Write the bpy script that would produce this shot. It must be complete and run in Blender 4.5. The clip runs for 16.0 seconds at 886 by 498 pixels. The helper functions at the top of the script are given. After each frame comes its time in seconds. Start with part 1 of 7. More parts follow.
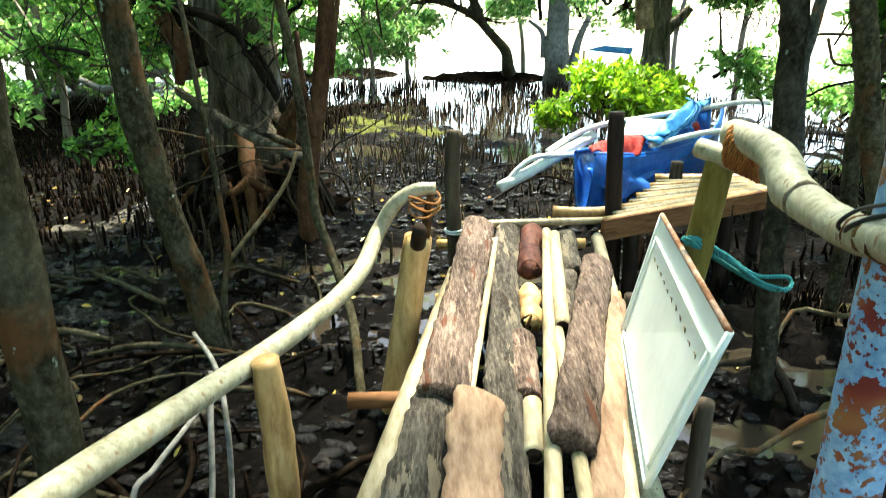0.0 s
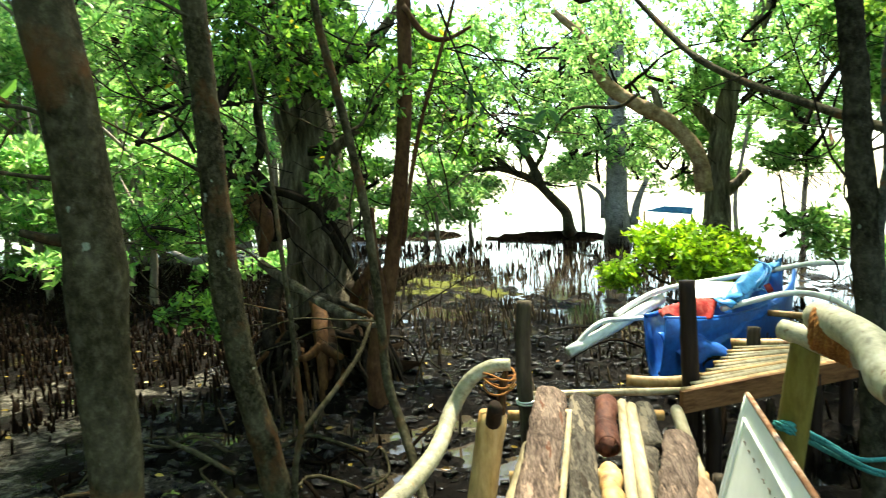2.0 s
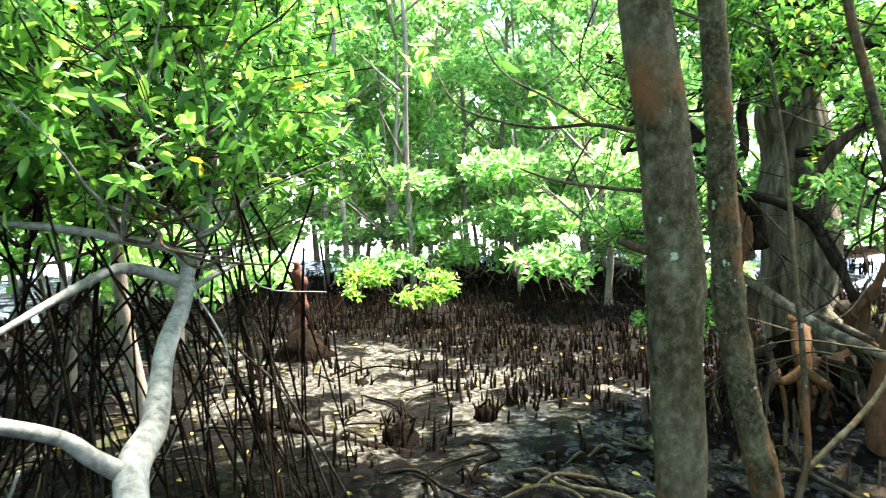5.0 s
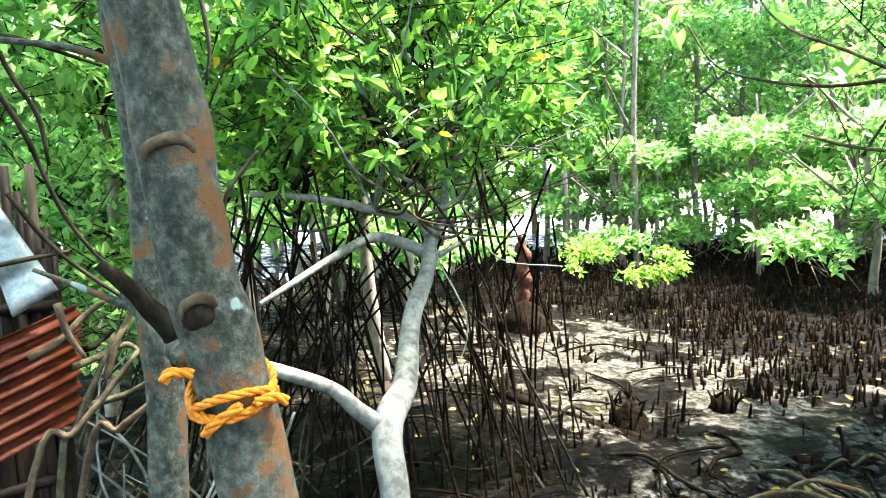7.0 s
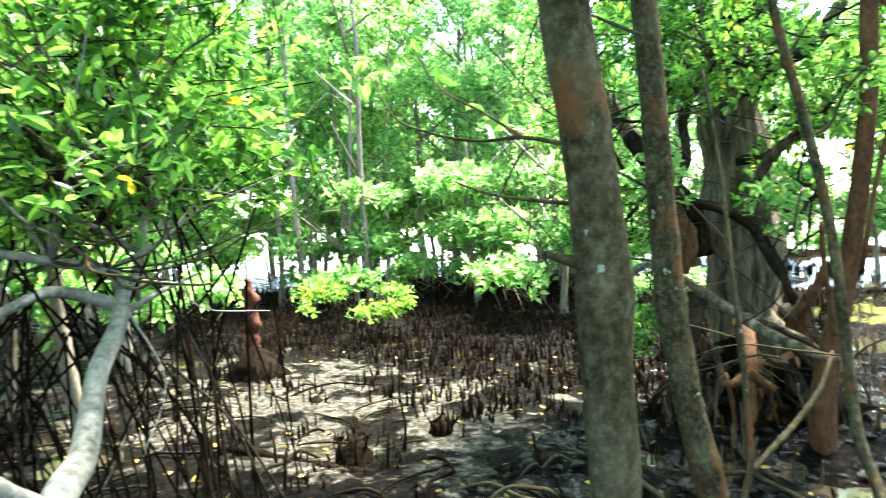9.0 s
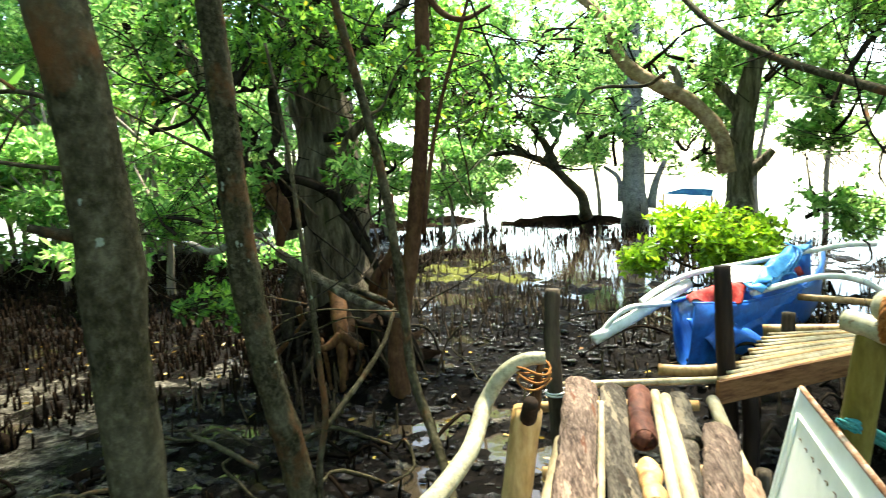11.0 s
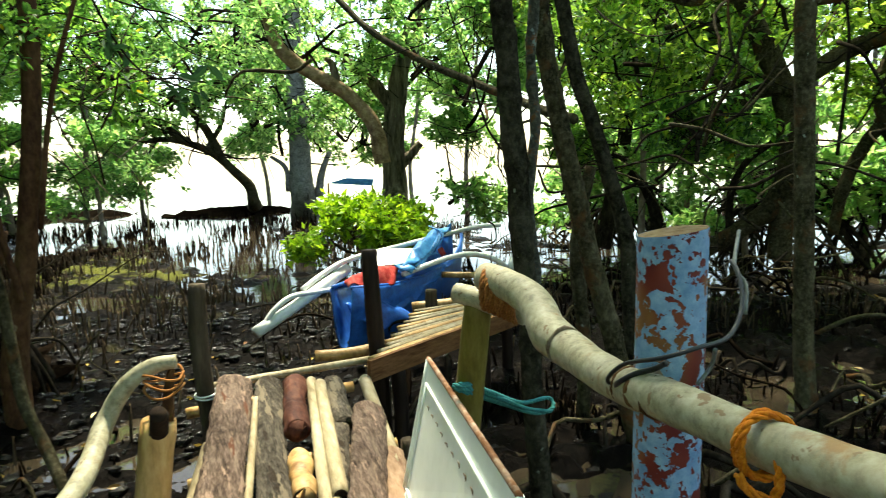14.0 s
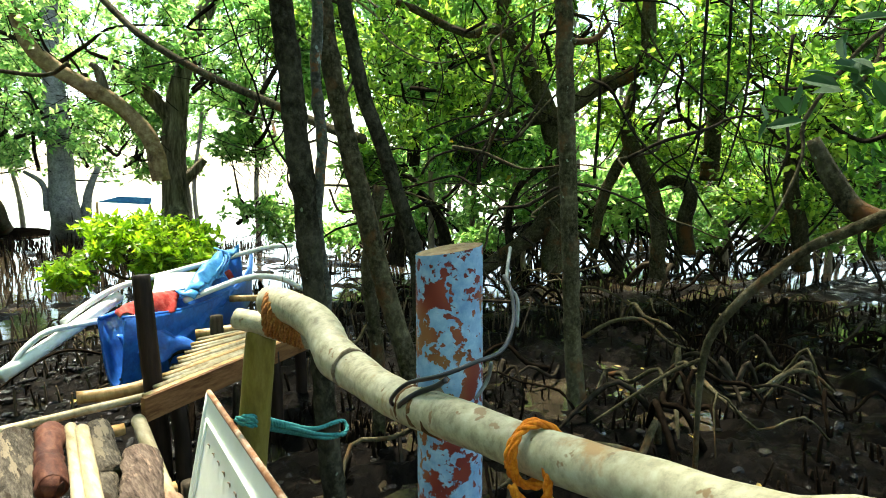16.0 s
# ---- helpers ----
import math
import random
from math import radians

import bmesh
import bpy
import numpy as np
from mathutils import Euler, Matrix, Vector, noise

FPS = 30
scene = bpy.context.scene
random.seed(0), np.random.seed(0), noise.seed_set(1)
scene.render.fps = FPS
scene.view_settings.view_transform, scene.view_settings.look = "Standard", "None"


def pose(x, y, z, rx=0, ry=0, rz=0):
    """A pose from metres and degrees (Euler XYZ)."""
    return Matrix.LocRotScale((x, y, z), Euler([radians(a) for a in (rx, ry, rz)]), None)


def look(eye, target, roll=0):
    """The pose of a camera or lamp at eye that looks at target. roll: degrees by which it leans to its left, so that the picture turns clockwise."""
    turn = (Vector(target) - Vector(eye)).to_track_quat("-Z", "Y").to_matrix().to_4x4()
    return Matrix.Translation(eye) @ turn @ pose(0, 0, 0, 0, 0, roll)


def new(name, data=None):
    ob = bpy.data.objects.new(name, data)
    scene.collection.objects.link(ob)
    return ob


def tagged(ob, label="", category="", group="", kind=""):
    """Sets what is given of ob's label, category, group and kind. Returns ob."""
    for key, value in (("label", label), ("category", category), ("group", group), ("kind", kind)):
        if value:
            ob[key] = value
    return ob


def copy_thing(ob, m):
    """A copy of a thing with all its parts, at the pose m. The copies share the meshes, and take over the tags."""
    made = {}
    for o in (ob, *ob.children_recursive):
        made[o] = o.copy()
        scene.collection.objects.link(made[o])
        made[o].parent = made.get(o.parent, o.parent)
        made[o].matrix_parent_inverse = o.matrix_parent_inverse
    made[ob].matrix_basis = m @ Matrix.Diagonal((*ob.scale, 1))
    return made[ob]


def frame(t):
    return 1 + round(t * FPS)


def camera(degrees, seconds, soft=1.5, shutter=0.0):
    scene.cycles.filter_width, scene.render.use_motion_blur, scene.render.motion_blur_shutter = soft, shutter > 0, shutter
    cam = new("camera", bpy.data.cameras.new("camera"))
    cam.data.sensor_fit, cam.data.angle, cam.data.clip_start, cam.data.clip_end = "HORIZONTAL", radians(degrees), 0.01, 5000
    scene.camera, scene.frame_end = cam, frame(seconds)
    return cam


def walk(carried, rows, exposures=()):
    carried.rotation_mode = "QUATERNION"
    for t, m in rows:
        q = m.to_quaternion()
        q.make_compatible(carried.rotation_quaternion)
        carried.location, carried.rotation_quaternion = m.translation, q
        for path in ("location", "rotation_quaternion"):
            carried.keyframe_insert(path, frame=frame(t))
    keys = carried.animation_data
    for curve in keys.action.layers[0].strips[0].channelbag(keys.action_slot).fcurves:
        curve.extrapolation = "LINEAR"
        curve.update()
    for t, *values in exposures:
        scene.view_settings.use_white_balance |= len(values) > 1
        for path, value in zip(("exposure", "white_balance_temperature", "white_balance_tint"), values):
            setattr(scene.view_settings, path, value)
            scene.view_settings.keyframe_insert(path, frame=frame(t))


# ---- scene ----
cam = camera(68.2, 16.0, soft=0.9, shutter=0.3)
# seconds, eye in metres, turn in degrees
ROWS = [
    (0.0, -0.010, -0.035, 1.932, 70.98, -0.04, -0.02),
    (0.5, -0.006, -0.034, 1.961, 76.61, 0.51, -1.11),
    (1.0, -0.006, -0.038, 1.986, 80.33, 0.85, -1.19),
    (1.5, -0.015, -0.048, 2.009, 82.63, 1.29, 0.58),
    (2.0, -0.061, -0.070, 2.034, 84.59, 1.40, 5.20),
    (2.5, -0.123, -0.092, 2.048, 85.84, 1.27, 12.67),
    (3.0, -0.211, -0.098, 2.064, 86.17, 0.89, 19.74),
    (3.5, -0.279, -0.104, 2.063, 86.02, 1.56, 26.27),
    (4.0, -0.330, -0.117, 2.063, 86.09, 1.73, 32.24),
    (4.5, -0.381, -0.141, 2.064, 86.05, 1.62, 37.12),
    (5.0, -0.419, -0.175, 2.062, 85.94, 1.59, 41.84),
    (5.2, -0.429, -0.189, 2.063, 85.69, 1.54, 43.61),
    (7.3, -0.547, -0.238, 2.058, 84.65, 2.62, 62.01),
    (7.5, -0.548, -0.237, 2.059, 85.07, 3.39, 62.14),
    (8.0, -0.528, -0.219, 2.070, 86.86, 3.65, 58.68),
    (8.5, -0.462, -0.171, 2.078, 87.39, 3.40, 50.25),
    (9.0, -0.373, -0.093, 2.069, 86.85, 2.70, 38.29),
    (9.5, -0.309, -0.052, 2.060, 86.11, 2.89, 31.65),
    (10.0, -0.242, -0.028, 2.044, 85.02, 2.88, 24.02),
    (10.2, -0.220, -0.006, 2.044, 84.59, 2.73, 19.98),
    (12.3, -0.072, 0.106, 2.018, 82.76, 2.19, -6.76),
    (12.5, -0.067, 0.104, 2.019, 82.57, 2.22, -7.93),
    (13.0, -0.041, 0.127, 2.014, 82.37, 2.11, -11.81),
    (13.5, -0.013, 0.139, 2.010, 82.06, 1.62, -16.72),
    (14.0, 0.030, 0.179, 2.000, 81.67, 1.28, -21.67),
    (14.5, 0.053, 0.203, 1.995, 81.81, 0.50, -28.12),
    (15.0, 0.062, 0.202, 1.996, 82.49, -0.01, -32.92),
    (15.5, 0.075, 0.202, 1.996, 83.26, 0.06, -36.67),
    (16.0, 0.081, 0.202, 1.996, 83.11, 0.29, -39.42),
]
EXPOSURES = [(0.0, 2.75, 6700.0, 0.0), (1.0, 2.55, 6900.0, -1.0), (2.5, 2.45, 7400.0, -4.0), (3.5, 2.9, 7100.0, 1.0), (4.5, 3.62, 6400.0, 6.0), (5.0, 3.82, 6350.0, 8.0), (7.5, 4.05, 6350.0, 8.0), (8.5, 3.95, 6300.0, 4.0),
             (10.0, 3.6, 6500.0, 3.0), (12.5, 1.95, 7600.0, -1.0), (14.5, 2.05, 7400.0, -1.0), (16.0, 2.5, 7200.0, 0.0)]
walk(cam, [(t, pose(x, y, z, rx, ry, rz)) for t, x, y, z, rx, ry, rz in ROWS], EXPOSURES)

# ---- light ----
SUN_EL, SUN_AZ = 66.0, 20.0          # degrees; azimuth from +y towards +x
world = bpy.data.worlds.new("world")
scene.world = world
world.use_nodes = True
wn = world.node_tree.nodes
sky = wn.new("ShaderNodeTexSky")
sky.sky_type = "NISHITA"
sky.sun_disc = False
sky.sun_elevation, sky.sun_rotation = radians(SUN_EL), radians(SUN_AZ)
sky.air_density, sky.dust_density, sky.ozone_density = 1.0, 1.2, 1.0
wn["Background"].inputs["Strength"].default_value = 0.14
world.node_tree.links.new(sky.outputs["Color"], wn["Background"].inputs["Color"])
sun = new("sun", bpy.data.lights.new("sun", "SUN"))
sun.data.energy, sun.data.angle, sun.data.color = 4.0, radians(4), (1.0, 0.95, 0.86)
az, el = radians(SUN_AZ), radians(SUN_EL)
sun_dir = Vector((math.sin(az) * math.cos(el), math.cos(az) * math.cos(el), math.sin(el)))
sun.matrix_world = look(sun_dir * 60, (0, 0, 0))


# ---- materials ----
def nodes_of(m):
    m.use_nodes = True
    return m.node_tree.nodes, m.node_tree.links, m.node_tree.nodes["Principled BSDF"]


def noise_node(n, l, co, scale, detail=6.0, rough=0.6):
    t = n.new("ShaderNodeTexNoise")
    t.inputs["Scale"].default_value = scale
    t.inputs["Detail"].default_value = detail
    t.inputs["Roughness"].default_value = rough
    l.new(co, t.inputs["Vector"])
    return t.outputs["Fac"]


def ramp_node(n, l, fac, stops):
    r = n.new("ShaderNodeValToRGB")
    l.new(fac, r.inputs["Fac"])
    e = r.color_ramp.elements
    while len(e) < len(stops):
        e.new(0.5)
    for k, (p, c) in zip(e, stops):
        k.position, k.color = p, (*c, 1) if len(c) == 3 else c
    return r.outputs["Color"]


def mix_node(n, l, fac, a, b, mode="MIX"):
    m = n.new("ShaderNodeMix")
    m.data_type, m.blend_type = "RGBA", mode
    for sock, v in ((m.inputs[0], fac), (m.inputs[6], a), (m.inputs[7], b)):
        if hasattr(v, "is_linked"):
            l.new(v, sock)
        else:
            sock.default_value = v if isinstance(v, float) else (*v, 1)
    return m.outputs[2]


def surface(name, dark, mid, light, fine=30.0, coarse=3.0, stretch=(1, 1, 1), rough=0.8, bump=0.4, depth=0.01, patch=None,
            patch_scale=5.0, patch_at=0.56, metal=0.0, spec=0.12, by_object=0.0, spots=None, spots_at=0.64, spots_scale=14.0, edge=0.09):
    """A surface with grain and larger stains; patch is the colour of lichen, rust or peeled places."""
    m = bpy.data.materials.new(name)
    n, l, b = nodes_of(m)
    tc = n.new("ShaderNodeTexCoord")
    mp = n.new("ShaderNodeMapping")
    mp.inputs["Scale"].default_value = stretch
    l.new(tc.outputs["Object"], mp.inputs["Vector"])
    info = n.new("ShaderNodeObjectInfo")
    add = n.new("ShaderNodeVectorMath")
    add.operation = "MULTIPLY_ADD"
    add.inputs[1].default_value = (37.0, 17.0, 23.0)
    l.new(info.outputs["Random"], add.inputs[0])
    l.new(mp.outputs["Vector"], add.inputs[2])
    co = add.outputs["Vector"]
    f1 = noise_node(n, l, co, fine, 8.0, 0.7)
    f2 = noise_node(n, l, co, coarse, 5.0, 0.6)
    c1 = ramp_node(n, l, f1, ((0.37, dark), (0.5, mid), (0.64, light)))
    c2 = ramp_node(n, l, f2, ((0.36, dark), (0.5, mid), (0.66, light)))
    col = mix_node(n, l, 0.42, c1, c2)
    if patch:
        f3 = noise_node(n, l, co, patch_scale, 7.0, 0.65)
        k = ramp_node(n, l, f3, ((patch_at, (0, 0, 0)), (patch_at + edge, (1, 1, 1))))
        col = mix_node(n, l, k, col, patch)
    if spots:
        f4 = noise_node(n, l, co, spots_scale, 3.0, 0.5)
        col = mix_node(n, l, ramp_node(n, l, f4, ((spots_at, (0, 0, 0)), (spots_at + 0.03, (1, 1, 1)))), col, spots)
    if by_object:
        hs = n.new("ShaderNodeHueSaturation")
        mr = n.new("ShaderNodeMapRange")
        mr.inputs[3].default_value, mr.inputs[4].default_value = 1 - by_object, 1 + by_object
        l.new(info.outputs["Random"], mr.inputs[0])
        l.new(mr.outputs[0], hs.inputs["Value"])
        l.new(col, hs.inputs["Color"])
        col = hs.outputs["Color"]
    l.new(col, b.inputs["Base Color"])
    b.inputs["Roughness"].default_value = rough
    b.inputs["Metallic"].default_value = metal
    b.inputs["Specular IOR Level"].default_value = spec
    bp = n.new("ShaderNodeBump")
    bp.inputs["Strength"].default_value, bp.inputs["Distance"].default_value = bump, depth
    l.new(f1, bp.inputs["Height"])
    l.new(bp.outputs["Normal"], b.inputs["Normal"])
    return m


def leafy(name, stops, glow, through_part=0.5, rough=0.4):
    """Leaf: varied by leaf, light passes through it."""
    m = bpy.data.materials.new(name)
    n, l, b = nodes_of(m)
    g = n.new("ShaderNodeNewGeometry")
    col = ramp_node(n, l, g.outputs["Random Per Island"], stops)
    l.new(col, b.inputs["Base Color"])
    b.inputs["Roughness"].default_value = rough
    tr = n.new("ShaderNodeBsdfTranslucent")
    c2 = mix_node(n, l, 1.0, col, glow, "MULTIPLY")
    l.new(c2, tr.inputs["Color"])
    mx = n.new("ShaderNodeMixShader")
    mx.inputs[0].default_value = through_part
    l.new(b.outputs[0], mx.inputs[1])
    l.new(tr.outputs[0], mx.inputs[2])
    l.new(mx.outputs[0], n["Material Output"].inputs["Surface"])
    return m


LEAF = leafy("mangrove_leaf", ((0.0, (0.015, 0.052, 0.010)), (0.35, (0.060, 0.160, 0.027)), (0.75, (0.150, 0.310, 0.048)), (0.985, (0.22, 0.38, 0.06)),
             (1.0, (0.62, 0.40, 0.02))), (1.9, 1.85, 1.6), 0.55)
# paler leaf for bright crowns: haze and overexposed glare are put into its colour
LEAF_GLARE = leafy("glare_pale_leaf", ((0.0, (0.045, 0.15, 0.032)), (0.5, (0.165, 0.33, 0.082)), (1.0, (0.38, 0.53, 0.18))), (1.8, 1.7, 1.7), 0.6)
# leaf lightened for the bush; the sun on it is part of this colour
LEAF_BUSH = leafy("sunlit_bush_leaf", ((0.0, (0.07, 0.17, 0.010)), (0.4, (0.20, 0.36, 0.02)), (1.0, (0.42, 0.58, 0.05))), (1.7, 1.65, 1.2), 0.45)
# mangrove leaf again, with sunlight painted in as a yellower, lighter tone
LEAF_SUNLIT = leafy("sunlit_leaf", ((0.0, (0.030, 0.085, 0.016)), (0.45, (0.115, 0.25, 0.035)), (1.0, (0.36, 0.50, 0.09))), (1.9, 1.8, 1.4), 0.58)
# shaded copy of the mangrove leaf: silhouette darkness is put into its colour
LEAF_SHADE = leafy("shaded_leaf", ((0.0, (0.012, 0.045, 0.012)), (1.0, (0.035, 0.10, 0.028))), (1, 1, 1), 0.25, 0.75)
LEAF_FALLEN = leafy("fallen_leaf", ((0.0, (0.30, 0.17, 0.04)), (0.5, (0.50, 0.36, 0.06)), (1.0, (0.22, 0.10, 0.04))), (1, 1, 1), 0.2)
BARK_GREY = surface("grey_green_bark", (0.0068, 0.006, 0.003), (0.044, 0.037, 0.020), (0.125, 0.108, 0.068), 34, 5, (1, 1, 0.8), 0.8, 0.9, 0.014,
                    patch=(0.105, 0.047, 0.019), patch_scale=3.2, patch_at=0.55, edge=0.12, by_object=0.2, spots=(0.22, 0.24, 0.19), spots_at=0.71, spots_scale=21.0, spec=0.03)
BARK_ROPE = surface("mottled_bark", (0.011, 0.012, 0.008), (0.052, 0.052, 0.040), (0.15, 0.15, 0.125), 48, 11, (1, 1, 0.9), 0.8, 0.9, 0.010,
                    patch=(0.13, 0.060, 0.025), patch_scale=11.0, patch_at=0.545, edge=0.05, spots=(0.20, 0.25, 0.23), spots_at=0.66, spots_scale=14.0)
BARK_RED = surface("red_brown_bark", (0.0259, 0.0096, 0.0052), (0.0777, 0.0348, 0.0163), (0.1347, 0.0718, 0.0355), 28, 4, (1, 1, 0.5), 0.8, 0.5, 0.008)
BARK_OLD = surface("old_furrowed_bark", (0.008, 0.0064, 0.004), (0.145, 0.116, 0.078), (0.42, 0.35, 0.255), 15, 9.0, (1, 1, 0.16), 0.9, 1.0, 0.22,
                   patch=(0.05, 0.055, 0.018), patch_scale=3.0, patch_at=0.60)
BARK_PALE = surface("pale_bark", (0.0553, 0.0511, 0.0441), (0.168, 0.1575, 0.1365), (0.2891, 0.2716, 0.2429), 22, 5, (1, 1, 1), 0.8, 0.4, 0.006,
                    patch=(0.09, 0.085, 0.07), patch_scale=6, patch_at=0.57)
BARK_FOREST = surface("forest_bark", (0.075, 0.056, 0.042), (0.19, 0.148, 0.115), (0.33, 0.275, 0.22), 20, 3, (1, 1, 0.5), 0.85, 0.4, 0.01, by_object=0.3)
# dark matte bark without specular, its tone varied by object
BARK_DARK = surface("dark_bark", (0.0044, 0.0037, 0.0022), (0.0185, 0.0148, 0.0111), (0.0488, 0.0407, 0.0303), 24, 5, (1, 1, 0.6), 0.7, 0.6, 0.01, by_object=0.3, spec=0.0)
# grey bark in a darker copy; the thicket's shade is put into the colour
BARK_SHADE = surface("shaded_grey_bark", (0.005, 0.0045, 0.003), (0.027, 0.024, 0.016), (0.075, 0.068, 0.048), 30, 6, (1, 1, 0.8), 0.85, 0.8, 0.012, spots=(0.14, 0.15, 0.12), spots_at=0.70, spots_scale=19.0, spec=0.0)
# orange-brown limb bark, lightened: direct sun is painted into the tone
BARK_SUNLIT = surface("sunlit_orange_bark", (0.072, 0.0405, 0.0198), (0.234, 0.144, 0.081), (0.45, 0.324, 0.207), 10, 2, (1, 1, 1), 0.85, 0.7, 0.03)
ROOT_BROWN = surface("stripped_root", (0.022, 0.0095, 0.0034), (0.080, 0.036, 0.0125), (0.150, 0.076, 0.030), 24, 5, (1, 1, 0.4), 0.75, 0.6, 0.01)
POLE = surface("debarked_pole", (0.115, 0.098, 0.055), (0.285, 0.258, 0.165), (0.42, 0.39, 0.285), 38, 6, (1, 1, 1), 0.6, 0.25, 0.003,
               patch=(0.24, 0.14, 0.055), patch_scale=10, patch_at=0.585, spots=(0.16, 0.10, 0.045), spots_at=0.66, spots_scale=30.0, spec=0.4)
BAMBOO = surface("dry_bamboo", (0.17, 0.085, 0.023), (0.41, 0.235, 0.085), (0.57, 0.38, 0.175), 26, 6, (1, 1, 0.25), 0.5, 0.3, 0.004, by_object=0.12, spec=0.4,
                 patch=(0.17, 0.075, 0.022), patch_scale=7, patch_at=0.58)
BAMBOO_Y = surface("yellow_green_bamboo", (0.074, 0.0518, 0.0089), (0.1406, 0.1073, 0.0222), (0.2072, 0.1702, 0.0481), 22, 4, (1, 1, 0.3), 0.5, 0.2, 0.003)
BAMBOO_PALE = surface("bleached_bamboo", (0.145, 0.105, 0.055), (0.31, 0.25, 0.15), (0.45, 0.39, 0.28), 26, 6, (1, 0.2, 1), 0.55, 0.2, 0.003, by_object=0.12)
LOG_BROWN = surface("brown_slab_bark", (0.014, 0.008, 0.0055), (0.150, 0.100, 0.077), (0.35, 0.258, 0.20), 80, 16, (1, 0.16, 1), 0.85, 1.0, 0.03,
                    patch=(0.40, 0.27, 0.20), patch_scale=28, patch_at=0.57, edge=0.07, by_object=0.15, spots=(0.15, 0.062, 0.036), spots_at=0.64, spots_scale=15.0)
SLAB_BARE = surface("bare_tan_slab", (0.11, 0.062, 0.034), (0.25, 0.155, 0.098), (0.38, 0.265, 0.18), 30, 5, (1, 0.2, 1), 0.8, 0.6, 0.008, patch=(0.12, 0.062, 0.036), patch_scale=9, patch_at=0.58)
LOG_GREY = surface("grey_slab_bark", (0.010, 0.008, 0.0055), (0.068, 0.056, 0.043), (0.185, 0.158, 0.125), 80, 14, (1, 0.16, 1), 0.9, 1.0, 0.03,
                   patch=(0.21, 0.17, 0.12), patch_scale=18, patch_at=0.55, edge=0.03, by_object=0.15, spots=(0.035, 0.024, 0.016), spots_at=0.62, spots_scale=20.0)
LOG_RED = surface("red_brown_log", (0.0185, 0.0052, 0.0037), (0.0629, 0.0207, 0.0133), (0.1406, 0.0592, 0.037), 20, 6, (1, 0.3, 1), 0.7, 0.5, 0.006)
# near-black fill that paints the darkness inside hollow ends and knot holes
HOLLOW_SHADE = surface("hollow_shade", (0.0044, 0.003, 0.0022), (0.0163, 0.0096, 0.0059), (0.0444, 0.0266, 0.0148), 40, 12, (1, 1, 1), 0.9, 0.5, 0.005)
POST_WOOD = surface("weathered_post", (0.0155, 0.0111, 0.0067), (0.0533, 0.04, 0.0266), (0.1073, 0.0829, 0.0585), 26, 5, (1, 1, 0.15), 0.85, 0.6, 0.008)
POST_DARK = surface("dark_post", (0.0037, 0.0022, 0.0015), (0.0126, 0.0074, 0.0052), (0.0296, 0.0178, 0.0118), 26, 5, (1, 1, 0.15), 0.6, 0.5, 0.006)
BOARD = surface("orange_board", (0.0577, 0.0215, 0.0081), (0.1554, 0.0673, 0.0259), (0.239, 0.1251, 0.057), 22, 5, (0.3, 0.3, 2), 0.7, 0.4, 0.005)
WHITE_PANEL = surface("white_enamel", (0.5984, 0.6424, 0.5896), (0.6688, 0.7128, 0.66), (0.7216, 0.7568, 0.7128), 10, 3, (1, 1, 1), 0.35, 0.05, 0.002, spec=0.4)
RUST = surface("rusty_edge", (0.0888, 0.0333, 0.0148), (0.222, 0.1036, 0.0518), (0.407, 0.333, 0.2664), 30, 9, (1, 1, 1), 0.85, 0.6, 0.004)
STAIN = surface("brown_stain", (0.074, 0.0444, 0.0222), (0.148, 0.111, 0.074), (0.2516, 0.222, 0.1776), 60, 20, (1, 1, 1), 0.9, 0.3, 0.002)


def peeling_paint():
    """Pale blue paint, flaked off in ragged chips and larger sheets to dark red and rust undercoats."""
    m = surface("peeling_blue_paint", (0.085, 0.19, 0.36), (0.18, 0.31, 0.48), (0.32, 0.45, 0.58), 34, 9, (1, 1, 1), 0.6, 0.2, 0.002, spec=0.4)
    n, l, b = nodes_of(m)
    co = n.new("ShaderNodeTexCoord").outputs["Object"]
    paint = b.inputs["Base Color"].links[0].from_socket
    big = noise_node(n, l, co, 13.0, 9.0, 0.62)
    chip = noise_node(n, l, co, 46.0, 3.0, 0.5)
    tone = noise_node(n, l, co, 5.0, 2.0, 0.5)
    under = ramp_node(n, l, tone, ((0.47, (0.12, 0.009, 0.006)), (0.52, (0.17, 0.024, 0.010)), (0.60, (0.22, 0.085, 0.026))))
    k1 = ramp_node(n, l, big, ((0.530, (0, 0, 0)), (0.538, (1, 1, 1))))
    k2 = ramp_node(n, l, chip, ((0.585, (0, 0, 0)), (0.60, (1, 1, 1))))
    off = mix_node(n, l, 1.0, k1, k2, "LIGHTEN")
    l.new(mix_node(n, l, off, paint, under), b.inputs["Base Color"])
    bp = n.new("ShaderNodeBump")
    bp.invert = True
    bp.inputs["Strength"].default_value, bp.inputs["Distance"].default_value = 0.8, 0.0025
    l.new(off, bp.inputs["Height"])
    l.new(bp.outputs["Normal"], b.inputs["Normal"])
    return m


PILLAR = peeling_paint()
PILLAR_TOP = surface("mossy_concrete", (0.1184, 0.074, 0.037), (0.222, 0.148, 0.0814), (0.3108, 0.2368, 0.148), 40, 9, (1, 1, 1), 0.9, 0.5, 0.005)
PVC = surface("white_pvc", (0.468, 0.486, 0.45), (0.648, 0.666, 0.63), (0.738, 0.747, 0.72), 14, 4, (1, 1, 1), 0.4, 0.1, 0.002, spec=0.4)
